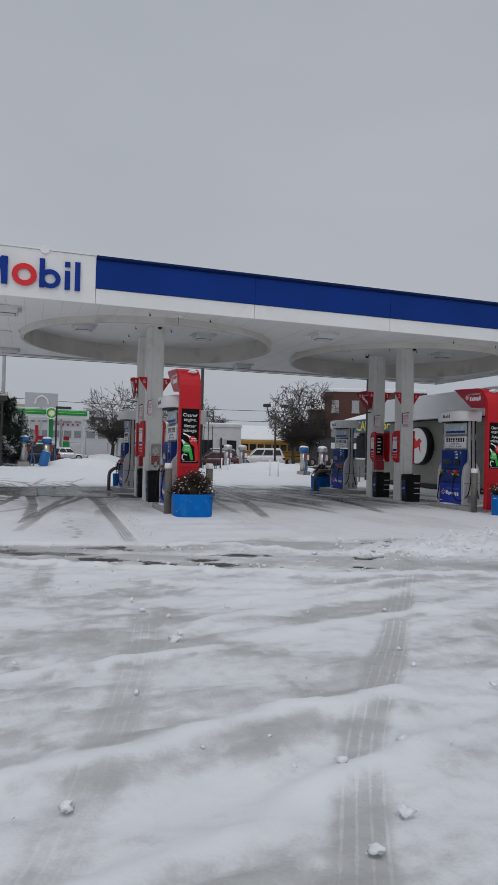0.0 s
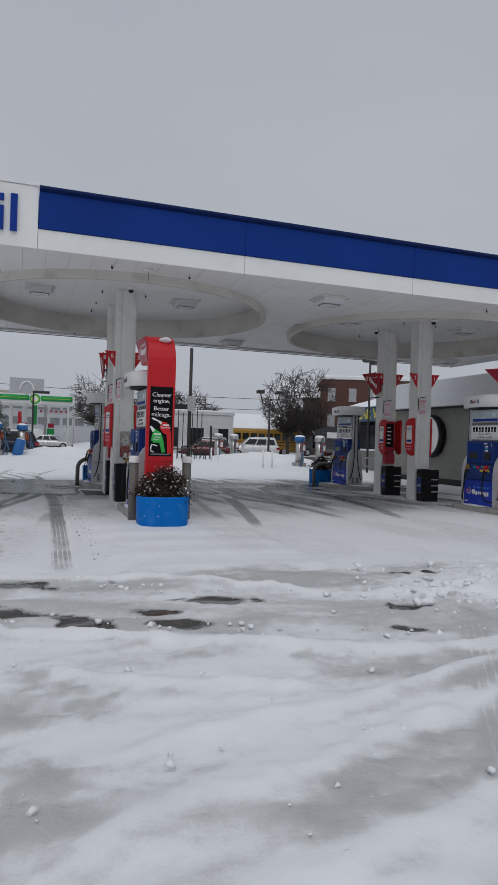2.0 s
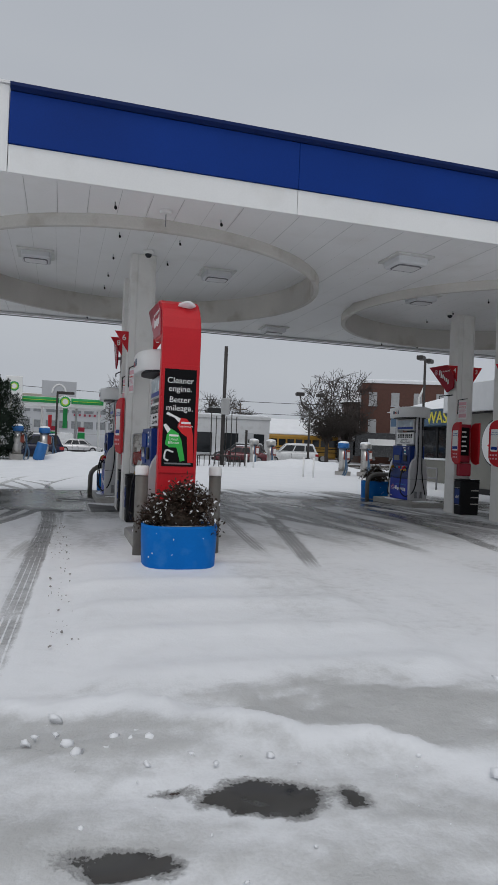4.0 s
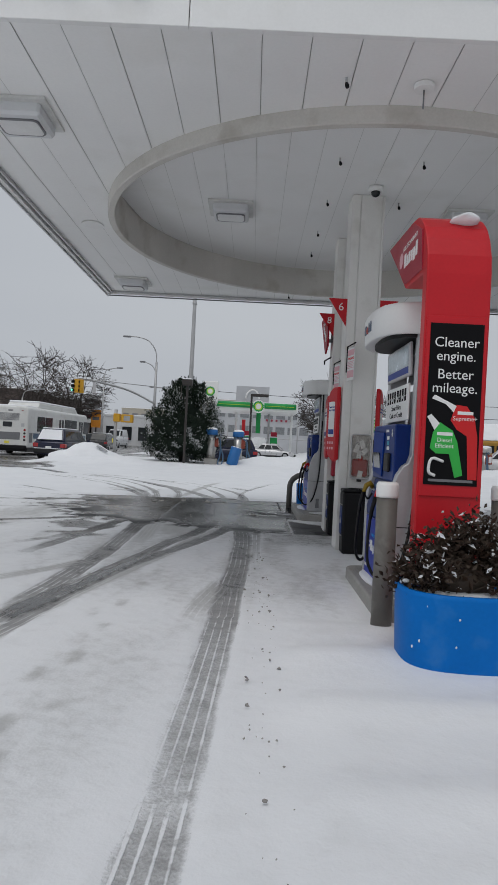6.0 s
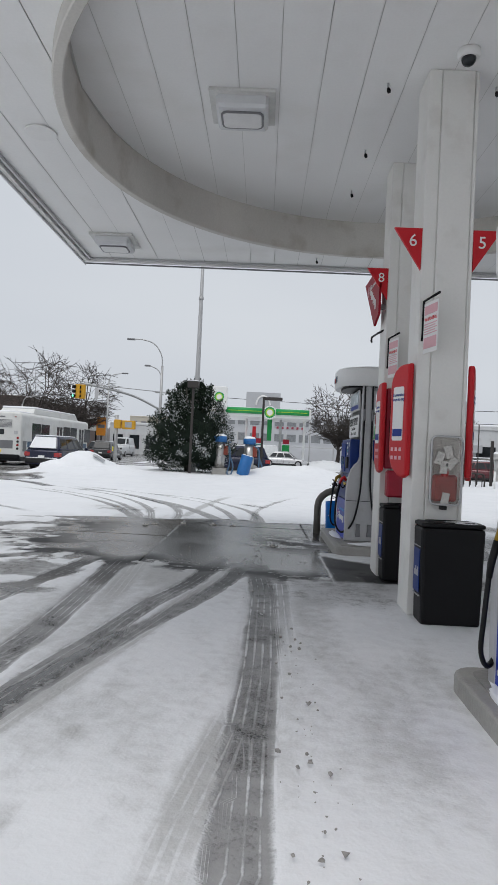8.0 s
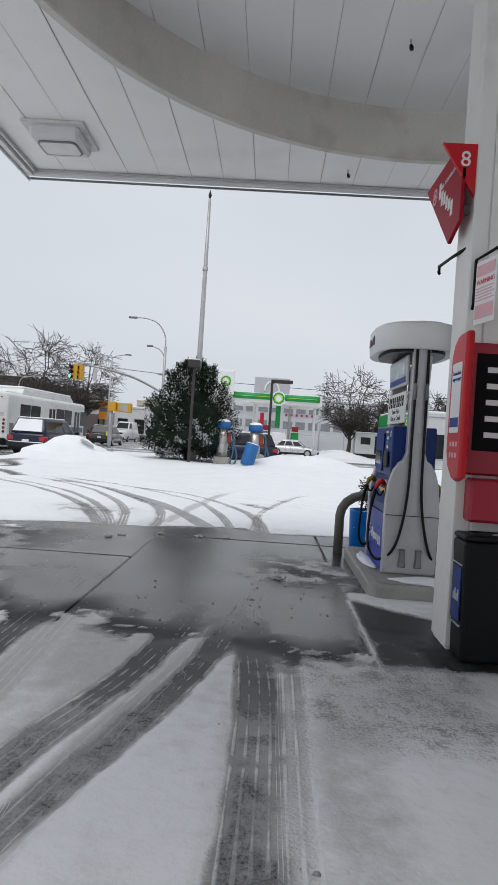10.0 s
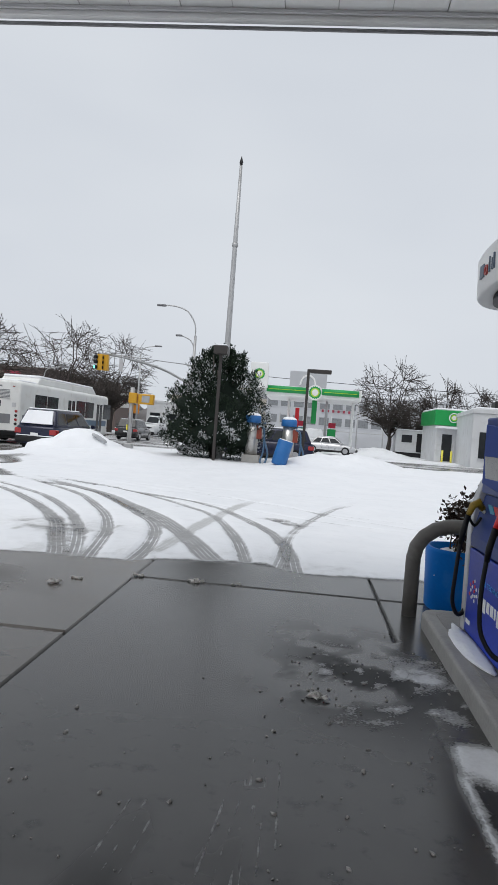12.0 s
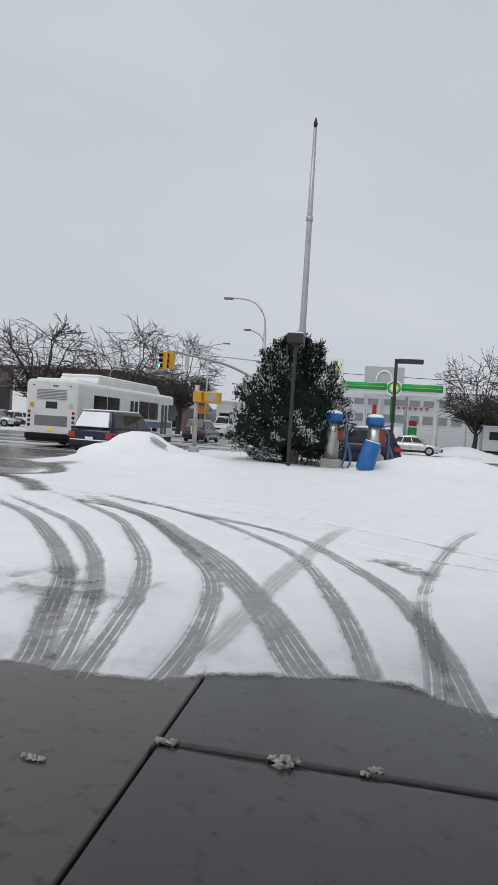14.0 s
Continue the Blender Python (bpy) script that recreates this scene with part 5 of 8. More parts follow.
        # display under the crown
        top = part("top_display", cube(-0.4, 0.4, -0.02, 0.02, -0.16, 0.16, 0.01), M_STEEL, p, "grey framed advert screen", pose(0, s * 0.135, 2.2, s * -2, 0, 0))
        part("advert", cube(-0.36, 0.36, s * 0.021 - 0.002, s * 0.021 + 0.002, -0.06, 0.13), M_PALE_SCREEN, top)
        part("advert_band", cube(-0.36, 0.36, s * 0.021 - 0.002, s * 0.021 + 0.002, -0.13, -0.065), M_BRAND_BLUE, top)
        # nozzles and hoses
        for k, (mt, xn) in enumerate(((M_YELLOW, -0.3 * -s * 1.0), (M_NOZ_RED, 0.24 * -s * 1.0))):
            body = bmesh.new()
            tube(body, [(xn, s * 0.29, 0.92), (xn, s * 0.33, 0.965), (xn, s * 0.375, 0.94), (xn, s * 0.41, 0.86)], [0.026, 0.034, 0.03, 0.02], 10)
            nz = part("nozzle", body, mt, p, "yellow diesel nozzle" if k == 0 else "red petrol nozzle")
            part("nozzle_guard", tube(bmesh.new(), spline([(xn, s * 0.41, 0.87), (xn, s * 0.35, 0.8), (xn, s * 0.3, 0.86)], 4), 0.012, 6), M_BLACK, nz)
            part("spout", tube(bmesh.new(), [(xn, s * 0.31, 0.92), (xn, s * 0.24, 0.88)], 0.014, 8), M_STEEL, nz)
            part("swivel", tube(bmesh.new(), [(xn, s * 0.405, 0.87), (xn, s * 0.44, 0.74), (xn, s * 0.45, 0.66)], [0.024, 0.024, 0.02], 8), M_BLACK, nz)
            xe = (0.54 if xn > 0 else -0.54)
            hose = spline([(xn, s * 0.45, 0.68), (xn * 1.0, s * 0.47, 0.45), (xn * 1.15, s * 0.46, 0.22), (xn * 0.5 + xe * 0.5, s * 0.36, 0.12), (xe, s * 0.2, 0.3), (xe, s * 0.09, 0.8), (xe * 0.985, s * 0.075, 1.5), (xe * 0.97, s * 0.07, 2.1), (xe * 0.95, s * 0.07, 2.46)], 6)
            part("hose", tube(bmesh.new(), hose, 0.017, 8), M_RUBBER, p, "black rubber fuel hose")
            part("breakaway", tube(bmesh.new(), [(xe * 0.972, s * 0.071, 1.86), (xe * 0.972, s * 0.071, 1.9), (xe * 0.972, s * 0.071, 1.98), (xe * 0.972, s * 0.071, 2.04)], [0.019, 0.025, 0.025, 0.019], 10), M_STEEL_DK, p)
    # crown
    n = 56
    def sup(a, rx, ry):
        c, q = math.cos(a), math.sin(a)
        return (rx * math.copysign(abs(c) ** 0.72, c), ry * math.copysign(abs(q) ** 0.72, q))
    bm = bmesh.new()
    ring = []
    for rx, ry, z in ((0.53, 0.33, 2.43), (0.625, 0.43, 2.4), (0.64, 0.445, 2.415), (0.65, 0.455, 2.66), (0.635, 0.44, 2.69), (0.3, 0.2, 2.71)):
        ring.append([bm.verts.new((*sup(2 * math.pi * k / n, rx, ry), z)) for k in range(n)])
    for a, b in zip(ring, ring[1:]):
        for k in range(n):
            bm.faces.new((a[k], a[(k + 1) % n], b[(k + 1) % n], b[k])).smooth = True
    bm.faces.new(ring[-1])
    bm.faces.new(ring[0][::-1])
    crown = part("crown", bm, M_WHITE, p, "white oval crown")
    part("crown_soffit", prism(bmesh.new(), [sup(2 * math.pi * k / n, 0.54, 0.34) for k in range(n)], "z", 2.385, 2.425), M_DARK, p)
    part("snow_cap", lump(bmesh.new(), 0, 0, 2.695, 0.58, 0.38, 0.045, 3, 0.3, 3), M_SNOW, p, "thin snow on the crown")
    for s in (-1, 1):
        for k, (a, b, h, mt) in enumerate(((-0.15, -0.07, 0.085, M_PRINT_GREY), (0.04, 0.055, 0.1, M_PRINT_GREY), (0.1, 0.115, 0.075, M_PRINT_GREY), (0.13, 0.145, 0.1, M_PRINT_GREY))):
            part("brand_shape", cube(*((a, b) if s < 0 else (-b, -a)), *((-0.459, -0.44) if s < 0 else (0.44, 0.459)), 2.5, 2.5 + h), mt, crown)
        part("brand_shape", ring_shape(s * 0.02, 2.53, 0.035, 0.014, s * 0.452 - 0.008, s * 0.452 + 0.008, 16), M_FADED_RED, crown)
    # the cabinet is longer and slimmer than its crown is deep
    for ob in p.children:
        k = Matrix.Diagonal((1.09, 1.0, 1, 1)) if ob.name.startswith(("crown", "snow_cap")) else Matrix.Diagonal((1.25, 0.86, 1, 1))
        ob.matrix_basis = k @ ob.matrix_basis
    return p


M_PRINT_GREY = material("crown_print_grey_blue", (0.12, 0.15, 0.2), 0.5)
M_BLUE_PRINT = material("light_blue_print", (0.05, 0.35, 0.75), 0.4)
M_TEAL = material("teal_print", (0.02, 0.3, 0.42), 0.4)
M_YELLOW_BTN = material("yellow_button", (0.7, 0.5, 0.02), 0.4)
M_DISPLAY = material("display_grey_green", (0.2, 0.26, 0.26), 0.2)
M_PALE_SCREEN = material("pale_advert", (0.5, 0.58, 0.62), 0.25, vary=0.3, scale=6)


def island_curb(x0, x1, y0, y1):
    c = thing("pump_island", pose(0, 0, 0), "raised concrete pump island with a steel edge", "curb")
    part("curb_edge", prism(bmesh.new(), rounded(x0, x1, y0, y1, 0.16), "z", -0.02, 0.13, 0.025, 3), M_CURB, c)
    part("top_slab", prism(bmesh.new(), rounded(x0 + 0.1, x1 - 0.1, y0 + 0.1, y1 - 0.1, 0.1), "z", 0.131, 0.139), M_CURB_TOP, c)
    sn = bmesh.new()
    lump(sn, (x0 + x1) / 2 + 0.1, y0 + 0.3, 0.14, (x1 - x0) * 0.36, 0.2, 0.03, 7, 0.4, 3)
    lump(sn, x0 + 0.16, (y0 + y1) / 2 + 0.2, 0.14, 0.08, 0.5, 0.022, 9, 0.4, 3)
    part("snow_patch", sn, M_SNOW, c, "thin patch of snow")
    return c


M_CURB_TOP = material("island_top", (0.27, 0.26, 0.245), 0.55, vary=0.2, scale=4, bump=0.4)


def bollard(x, y):
    b = thing("bollard", pose(x, y, 0), "taupe steel bollard with a white cap", "bollard", "island bollards")
    part("post", tube(bmesh.new(), [(0, 0, -0.05), (0, 0, 1.08)], 0.085, 24), M_BOLLARD, b)
    part("cap", tube(bmesh.new(), [(0, 0, 1.08), (0, 0, 1.1), (0, 0, 1.18), (0, 0, 1.205)], [0.091, 0.093, 0.092, 0.08], 24), M_WHITE, b, "white plastic cap")
    return b


def hoop(x, y):
    pts = [(0, 0, -0.05), (0, 0, 0.3), (0, 0, 0.5)] + [(0.34 - 0.34 * math.cos(radians(a)), 0, 0.5 + 0.3 * math.sin(radians(a))) for a in (20, 40, 60, 80, 90)] + [(1.0, 0, 0.8)] \
        + [(1.0 + 0.34 * math.sin(radians(a)), 0, 0.5 + 0.3 * math.cos(radians(a))) for a in (20, 45, 70, 90)] + [(1.34, 0, -0.05)]
    return solid("guard_hoop", tube(bmesh.new(), pts, 0.064, 18), M_BOLLARD, "bent taupe steel guard hoop", "guard rail", "guard hoops", m=pose(x, y, 0))


def leaf_cloud(bm, pts, size, rng, snow=0.0, mats=2, flat=0.0):
    """Small pointed leaves at pts; material slots: 0..mats-1 foliage, last snow."""
    for p in pts:
        d = Vector((rng.uniform(-1, 1), rng.uniform(-1, 1), rng.uniform(-0.4, 1))).normalized()
        side = d.cross(Vector((rng.uniform(-1, 1), rng.uniform(-1, 1), rng.uniform(-1, 1)))).normalized()
        s = size * rng.uniform(0.6, 1.35)
        a, b = Vector(p), Vector(p) + d * s
        mid = (a + b) / 2
        w = side * s * 0.24
        nrm = d.cross(side) * s * 0.08
        vs = [bm.verts.new(q) for q in (a, mid + w + nrm, b, mid - w + nrm)]
        f = bm.faces.new(vs)
        f.material_index = mats if rng.random() < snow else rng.randrange(mats)


def planter(x, y, seed):
    rng = random.Random(seed)
    p = thing("planter", pose(x, y, 0), "blue oval planter with a snow-dusted shrub", "planter", "forecourt planters")
    n = 48
    def ov(a, rx, ry):
        c, q = math.cos(a), math.sin(a)
        return (rx * math.copysign(abs(c) ** 0.78, c), ry * math.copysign(abs(q) ** 0.78, q))
    bm = bmesh.new()
    rings = [[bm.verts.new((*ov(2 * math.pi * k / n, rx, ry), z)) for k in range(n)] for rx, ry, z in ((0.415, 0.31, -0.02), (0.43, 0.325, 0.015), (0.45, 0.345, 0.53), (0.45, 0.345, 0.56), (0.415, 0.31, 0.56), (0.405, 0.3, 0.47))]
    for a, b in zip(rings, rings[1:]):
        for k in range(n):
            bm.faces.new((a[k], a[(k + 1) % n], b[(k + 1) % n], b[k])).smooth = True
    part("tub", bm, M_PLANTER, p, "scuffed bright blue plastic tub")
    part("snow_layer", smooth(lump(bmesh.new(), 0, 0, 0.48, 0.43, 0.31, 0.07, seed, 0.2, 3)), M_SNOW, p, "snow on the soil")
    flakes = bmesh.new()
    for k in range(6):
        a = math.pi * (1.1 + 0.75 * rng.random() ** 1.5) if k % 3 else math.pi * (1.0 + rng.random())
        z = rng.choice((0.47, 0.44, 0.4, 0.34, 0.27, 0.2)) + rng.uniform(-0.03, 0.03)
        t = z / 0.53
        ox, oy = ov(a, 0.43 + 0.02 * t, 0.325 + 0.02 * t)
        r = rng.uniform(0.003, 0.009)
        lump(flakes, ox, oy, z, r, 0.004, r * rng.uniform(0.7, 2), k, 0.5, 1)
    part("snow_flecks", flakes, M_SNOW, p)
    br = bmesh.new()
    tips = []
    for k in range(44):
        a = rng.uniform(0, 2 * math.pi)
        base = Vector((0.26 * rng.uniform(-1, 1), 0.12 * rng.uniform(-1, 1), 0.45))
        r = rng.uniform(0.1, 1.0)
        tip = Vector((0.5 * r * math.cos(a), 0.4 * r * math.sin(a), 0.98 - 0.4 * r ** 2 + rng.uniform(-0.12, 0.1)))
        mid = base.lerp(tip, 0.5) + Vector((0, 0, 0.08))
        tube(br, [base, mid, tip], [0.008, 0.006, 0.003], 4)
        tips.append((mid, tip))
    part("branches", br, M_TWIG, p)
    part("inner_mass", lump(bmesh.new(), 0, 0, 0.62, 0.2, 0.15, 0.12, seed, 0.5, 3), M_TWIG, p)
    lf = bmesh.new()
    pts = []
    for mid, tip in tips:
        for k in range(105):
            q = mid.lerp(tip, rng.uniform(0.0, 1.05))
            pts.append(q + Vector((rng.gauss(0, 0.055), rng.gauss(0, 0.05), rng.gauss(0, 0.05))))
    leaf_cloud(lf, pts, 0.052, rng, 0.05)
    part("foliage", lf, [M_SHRUB, M_TWIG, M_SNOW], p, "dark small leaves flecked with snow")
    clumps = bmesh.new()
    for k in range(14):
        mid, tip = tips[k]
        q = mid.lerp(tip, rng.uniform(0.5, 0.95))
        lump(clumps, q.x, q.y, q.z + 0.03, rng.uniform(0.02, 0.055), rng.uniform(0.02, 0.045), 0.018, k, 0.5, 1)
    part("snow_clumps", clumps, M_SNOW, p)
    return p


def totem(x, y):
    """Red advertising tower: flat front, curling forward-left at the head into a flag."""
    t = thing("sign_totem", pose(x, y, 0), "tall red advertising totem with a curled flag head", "sign totem", "island totems")
    w = 0.25
    body = [(0.0, 0.1), (0.0, 2.85)] + [(0.5 - 0.5 * math.cos(radians(a)), 2.85 + 0.57 * math.sin(radians(a))) for a in (15, 30, 45, 60, 75, 90)] + [(1.5, 3.46), (0.74, 2.9), (0.13, 2.87), (0.13, 0.1)]
    part("shell", prism(bmesh.new(), body, "x", -w, w, 0.012, 2), M_RED, t, "curved glossy red shell")
    pf = part("poster_frame", cube(-w + 0.015, w - 0.015, -0.018, 0.0, 1.13, 2.52, 0.006), M_RED, t)
    ps = part("poster", cube(-0.205, 0.205, -0.024, -0.018, 1.22, 2.46), M_INK, t, "black poster with white slogan and fuel nozzles")
    for k, ln in enumerate(("Cleaner", "engine.", "Better", "mileage.")):
        part("slogan", words(ln, 0.108, 0.001, M_PAPER), None, ps, "", pose(0, -0.0262, 2.28 - 0.105 * k - (0.035 if k > 1 else 0)) @ FRONT)
    y0, y1 = -0.0275, -0.024
    part("green_nozzle", prism(bmesh.new(), [(-0.17, 1.5), (-0.15, 1.62), (-0.1, 1.7), (0.0, 1.64), (0.04, 1.55), (0.09, 1.3), (0.03, 1.28), (-0.02, 1.46), (-0.12, 1.46)], "y", y0, y1), M_GREEN, ps)
    part("red_nozzle", prism(bmesh.new(), [(-0.02, 1.72), (0.02, 1.84), (0.1, 1.83), (0.16, 1.75), (0.19, 1.6), (0.2, 1.27), (0.13, 1.27), (0.11, 1.6), (0.03, 1.65)], "y", y0 + 0.0012, y1 + 0.001), M_NOZ_RED, ps)
    part("white_spout", prism(bmesh.new(), [(-0.17, 1.88), (-0.15, 1.91), (0.02, 1.83), (0.0, 1.78), (-0.06, 1.84)], "y", y0, y1), M_PAPER, ps)
    part("white_spout", prism(bmesh.new(), [(-0.2, 1.74), (-0.17, 1.76), (-0.1, 1.69), (-0.14, 1.64)], "y", y0, y1), M_PAPER, ps)
    part("white_guard", tube(bmesh.new(), spline([(-0.06, -0.026, 1.4), (-0.15, -0.026, 1.42), (-0.17, -0.026, 1.32), (-0.12, -0.026, 1.29)], 4), 0.012, 6), M_PAPER, ps)
    for k, (tx, tz, s) in enumerate((("Supreme+", 1.72, 0.045),)):
        part("label_text", words(tx, s, 0.0006, M_PAPER), None, ps, "", pose(0.09, -0.0285, tz) @ FRONT)
    part("label_text", words("Diesel\nEfficient", 0.045, 0.0006, M_PAPER), None, ps, "", pose(-0.06, -0.0285, 1.55) @ FRONT)
    part("brand_shape", cube(0.03, 0.15, -0.0285, -0.027, 1.765, 1.79), M_PAPER, ps)
    part("brand_shape", cube(-0.12, 0.0, -0.0285, -0.027, 1.6, 1.625), M_PAPER, ps)
    part("fine_print", cube(-0.17, 0.17, -0.0255, -0.024, 1.245, 1.265), M_STEEL_DK, ps)
    # brand faces on both sides of the head
    for sd in (-1, 1):
        xa = (-w - 0.012, -w + 0.002) if sd < 0 else (w - 0.002, w + 0.012)
        fl = part("head_face", prism(bmesh.new(), [(0.13, 2.91), (0.72, 2.93), (1.45, 3.445), (0.5, 3.4), (0.18, 3.24)], "x", *xa, 0.004), M_RED_DK, t, "wine red brand face of the head")
        xb = (-w - 0.0145, -w - 0.011) if sd < 0 else (w + 0.011, w + 0.0145)
        for a0, a1, z0, z1 in ((0.3, 0.36, 3.08, 3.2), (0.38, 0.44, 3.06, 3.17), (0.46, 0.52, 3.08, 3.17), (0.54, 0.6, 3.08, 3.18), (0.62, 0.67, 3.08, 3.17), (0.69, 0.76, 3.08, 3.2)):
            part("brand_shape", cube(*xb, a0, a1, z0, z1), M_PAPER, fl)
        part("roundel", prism(bmesh.new(), disc(0.88, 3.18, 0.07, 14), "x", *xb), M_PINK, fl)
        part("flag_text", words("FUEL TECHNOLOGY", 0.055, 0.001, M_PAPER), None, fl, "", pose(sd * (w + 0.0135), 0.56, 3.24) @ (SIDE if sd < 0 else pose(0, 0, 0, 90, 0, 90)))
    part("snow_patch", lump(bmesh.new(), 0.08, 0.26, 3.33, 0.12, 0.17, 0.05, 5, 0.3, 3), M_SNOW, t, "patch of snow on the head")
    return t


for dx in ISLES:
    island_curb(3.06 + dx, 4.0 + dx, 14.95, 16.95)
    island_curb(2.9 + dx, 4.0 + dx, 22.13, 24.5)
pump = fuel_pump(pose(3.5, 16.05, 0.139, 0, 0, -90))
pumps = [pump, copy_thing(pump, pose(3.4, 23.38, 0.139, 0, 0, -90)), copy_thing(pump, pose(3.52 + 8.45, 16.1, 0.139, 0, 0, -90)), copy_thing(pump, pose(3.5 + 8.45, 23.42, 0.139, 0, 0, -90))]
for pm, (a, b) in zip(pumps, (("6", "5"), ("8", "7"), ("2", "1"), ("4", "3"))):
    part("pump_number", words(a, 0.1, 0.002, M_PAPER), None, pm, "", pose(0.4, -0.239, 1.46) @ FRONT)
    part("pump_number", words(b, 0.1, 0.002, M_PAPER), None, pm, "", pose(-0.4, 0.239, 1.46) @ pose(0, 0, 0, 90, 0, 180))
first = totem(3.46, 14.46)
copy_thing(first, pose(3.46 + 8.45, 14.46, 0))
for dx in ISLES:
    bollard(3.06 + dx, 14.78)
    bollard(4.12 + dx, 15.1)
    hoop(2.86 + dx, 24.72)
planter(3.42, 13.9, 3)
planter(3.4 + 8.45, 13.82, 4)
planter(3.5, 25.15, 5)
planter(3.4 + 8.45, 25.25, 6)

# ---- the street corner beyond the forecourt ----
M_NEEDLE_SNOW = material("needle_snow", (0.5, 0.52, 0.53), 0.8, vary=0.3, scale=6)


def evergreen(x, y, z, width, height, seed):
    rng = random.Random(seed)
    t = thing("evergreen_bush", pose(x, y, z), "large dark evergreen bush dusted with snow", "bush")
    tr = bmesh.new()
    tips = []
    for k in range(9):
        a = k * 2.4
        tip = Vector((0.28 * width * math.cos(a) * rng.uniform(0.2, 1), 0.28 * width * math.sin(a), height * rng.uniform(0.7, 0.95)))
        if k == 0:
            tip = Vector((0.1, 0, height * 0.96))
        tube(tr, [(0.15 * math.cos(a), 0.15 * math.sin(a), -0.1), tip * 0.5, tip], [0.09, 0.06, 0.02], 6)
    part("trunk", tr, M_BARK, t)
    sprays = []

    def env(h):
        return 0.5 * width * float(np.interp(h, (0, 0.08, 0.25, 0.42, 0.58, 0.72, 0.86, 1.0), (0.62, 0.8, 1.0, 0.98, 0.8, 0.56, 0.3, 0.05)))
    for k in range(560):
        h = 0.03 + 0.92 * rng.random() ** 1.15
        a = rng.uniform(0, 2 * math.pi)
        e = env(h) * (0.86 + 0.34 * noise.noise(Vector((math.cos(a) * 1.8, math.sin(a) * 1.8, h * 5 + seed))))
        r = e * math.sqrt(rng.uniform(0.4, 1.0))
        c = Vector((r * math.cos(a), r * math.sin(a), h * height))
        out = Vector((math.cos(a) * (1.15 - h), math.sin(a) * (1.15 - h), 0.5 + 0.9 * h)).normalized()
        sprays.append((c, out, rng.uniform(0.3, 0.62)))
    for k in range(22):
        a = rng.uniform(0, 6.28)
        h = rng.uniform(0.55, 0.84)
        r = env(h) * rng.uniform(0.5, 1.0)
        c = Vector((r * math.cos(a), r * math.sin(a), h * height))
        for q in range(4):
            sprays.append((c + Vector((rng.gauss(0, 0.04) + 0.05 * q * math.cos(a), rng.gauss(0, 0.04), 0.13 * q)), Vector((0.25 * math.cos(a), 0.25 * math.sin(a), 1)).normalized(), 0.34))
    lf = bmesh.new()
    for c, out, ln in sprays:
        top = c.z / height
        drift = noise.noise(c * 0.9 + Vector((seed, 3.1, 0.7)))
        for k in range(58):
            s = rng.random()
            p = c + out * ln * s + Vector((rng.gauss(0, 0.12), rng.gauss(0, 0.12), rng.gauss(0, 0.1))) * (1.1 - 0.75 * s)
            d = (out + Vector((rng.gauss(0, 0.55), rng.gauss(0, 0.55), rng.gauss(0, 0.5)))).normalized()
            side = d.orthogonal().normalized()
            side = (side * math.cos(k) + d.cross(side) * math.sin(k)) * rng.uniform(0.014, 0.03)
            L = rng.uniform(0.07, 0.16)
            f = lf.faces.new([lf.verts.new(v) for v in (p - side * 0.3, p + d * L * 0.5 - side, p + d * L, p + d * L * 0.5 + side)])
            f.material_index = 2 if (s > 0.35 and rng.random() < max(0.02, 0.22 + 0.8 * drift + 0.25 * (0.45 - top))) else rng.randrange(2)
    part("crown", lf, [M_LEAF, M_LEAF2, M_NEEDLE_SNOW], t, "dense upright sprays with snow on the tips")
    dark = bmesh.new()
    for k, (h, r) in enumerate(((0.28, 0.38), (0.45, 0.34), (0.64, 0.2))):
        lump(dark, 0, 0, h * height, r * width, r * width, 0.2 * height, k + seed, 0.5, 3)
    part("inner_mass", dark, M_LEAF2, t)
    return t


M_TWIG_GREY = material("bare_twig", (0.06, 0.05, 0.045), 0.85, vary=0.2, scale=3)


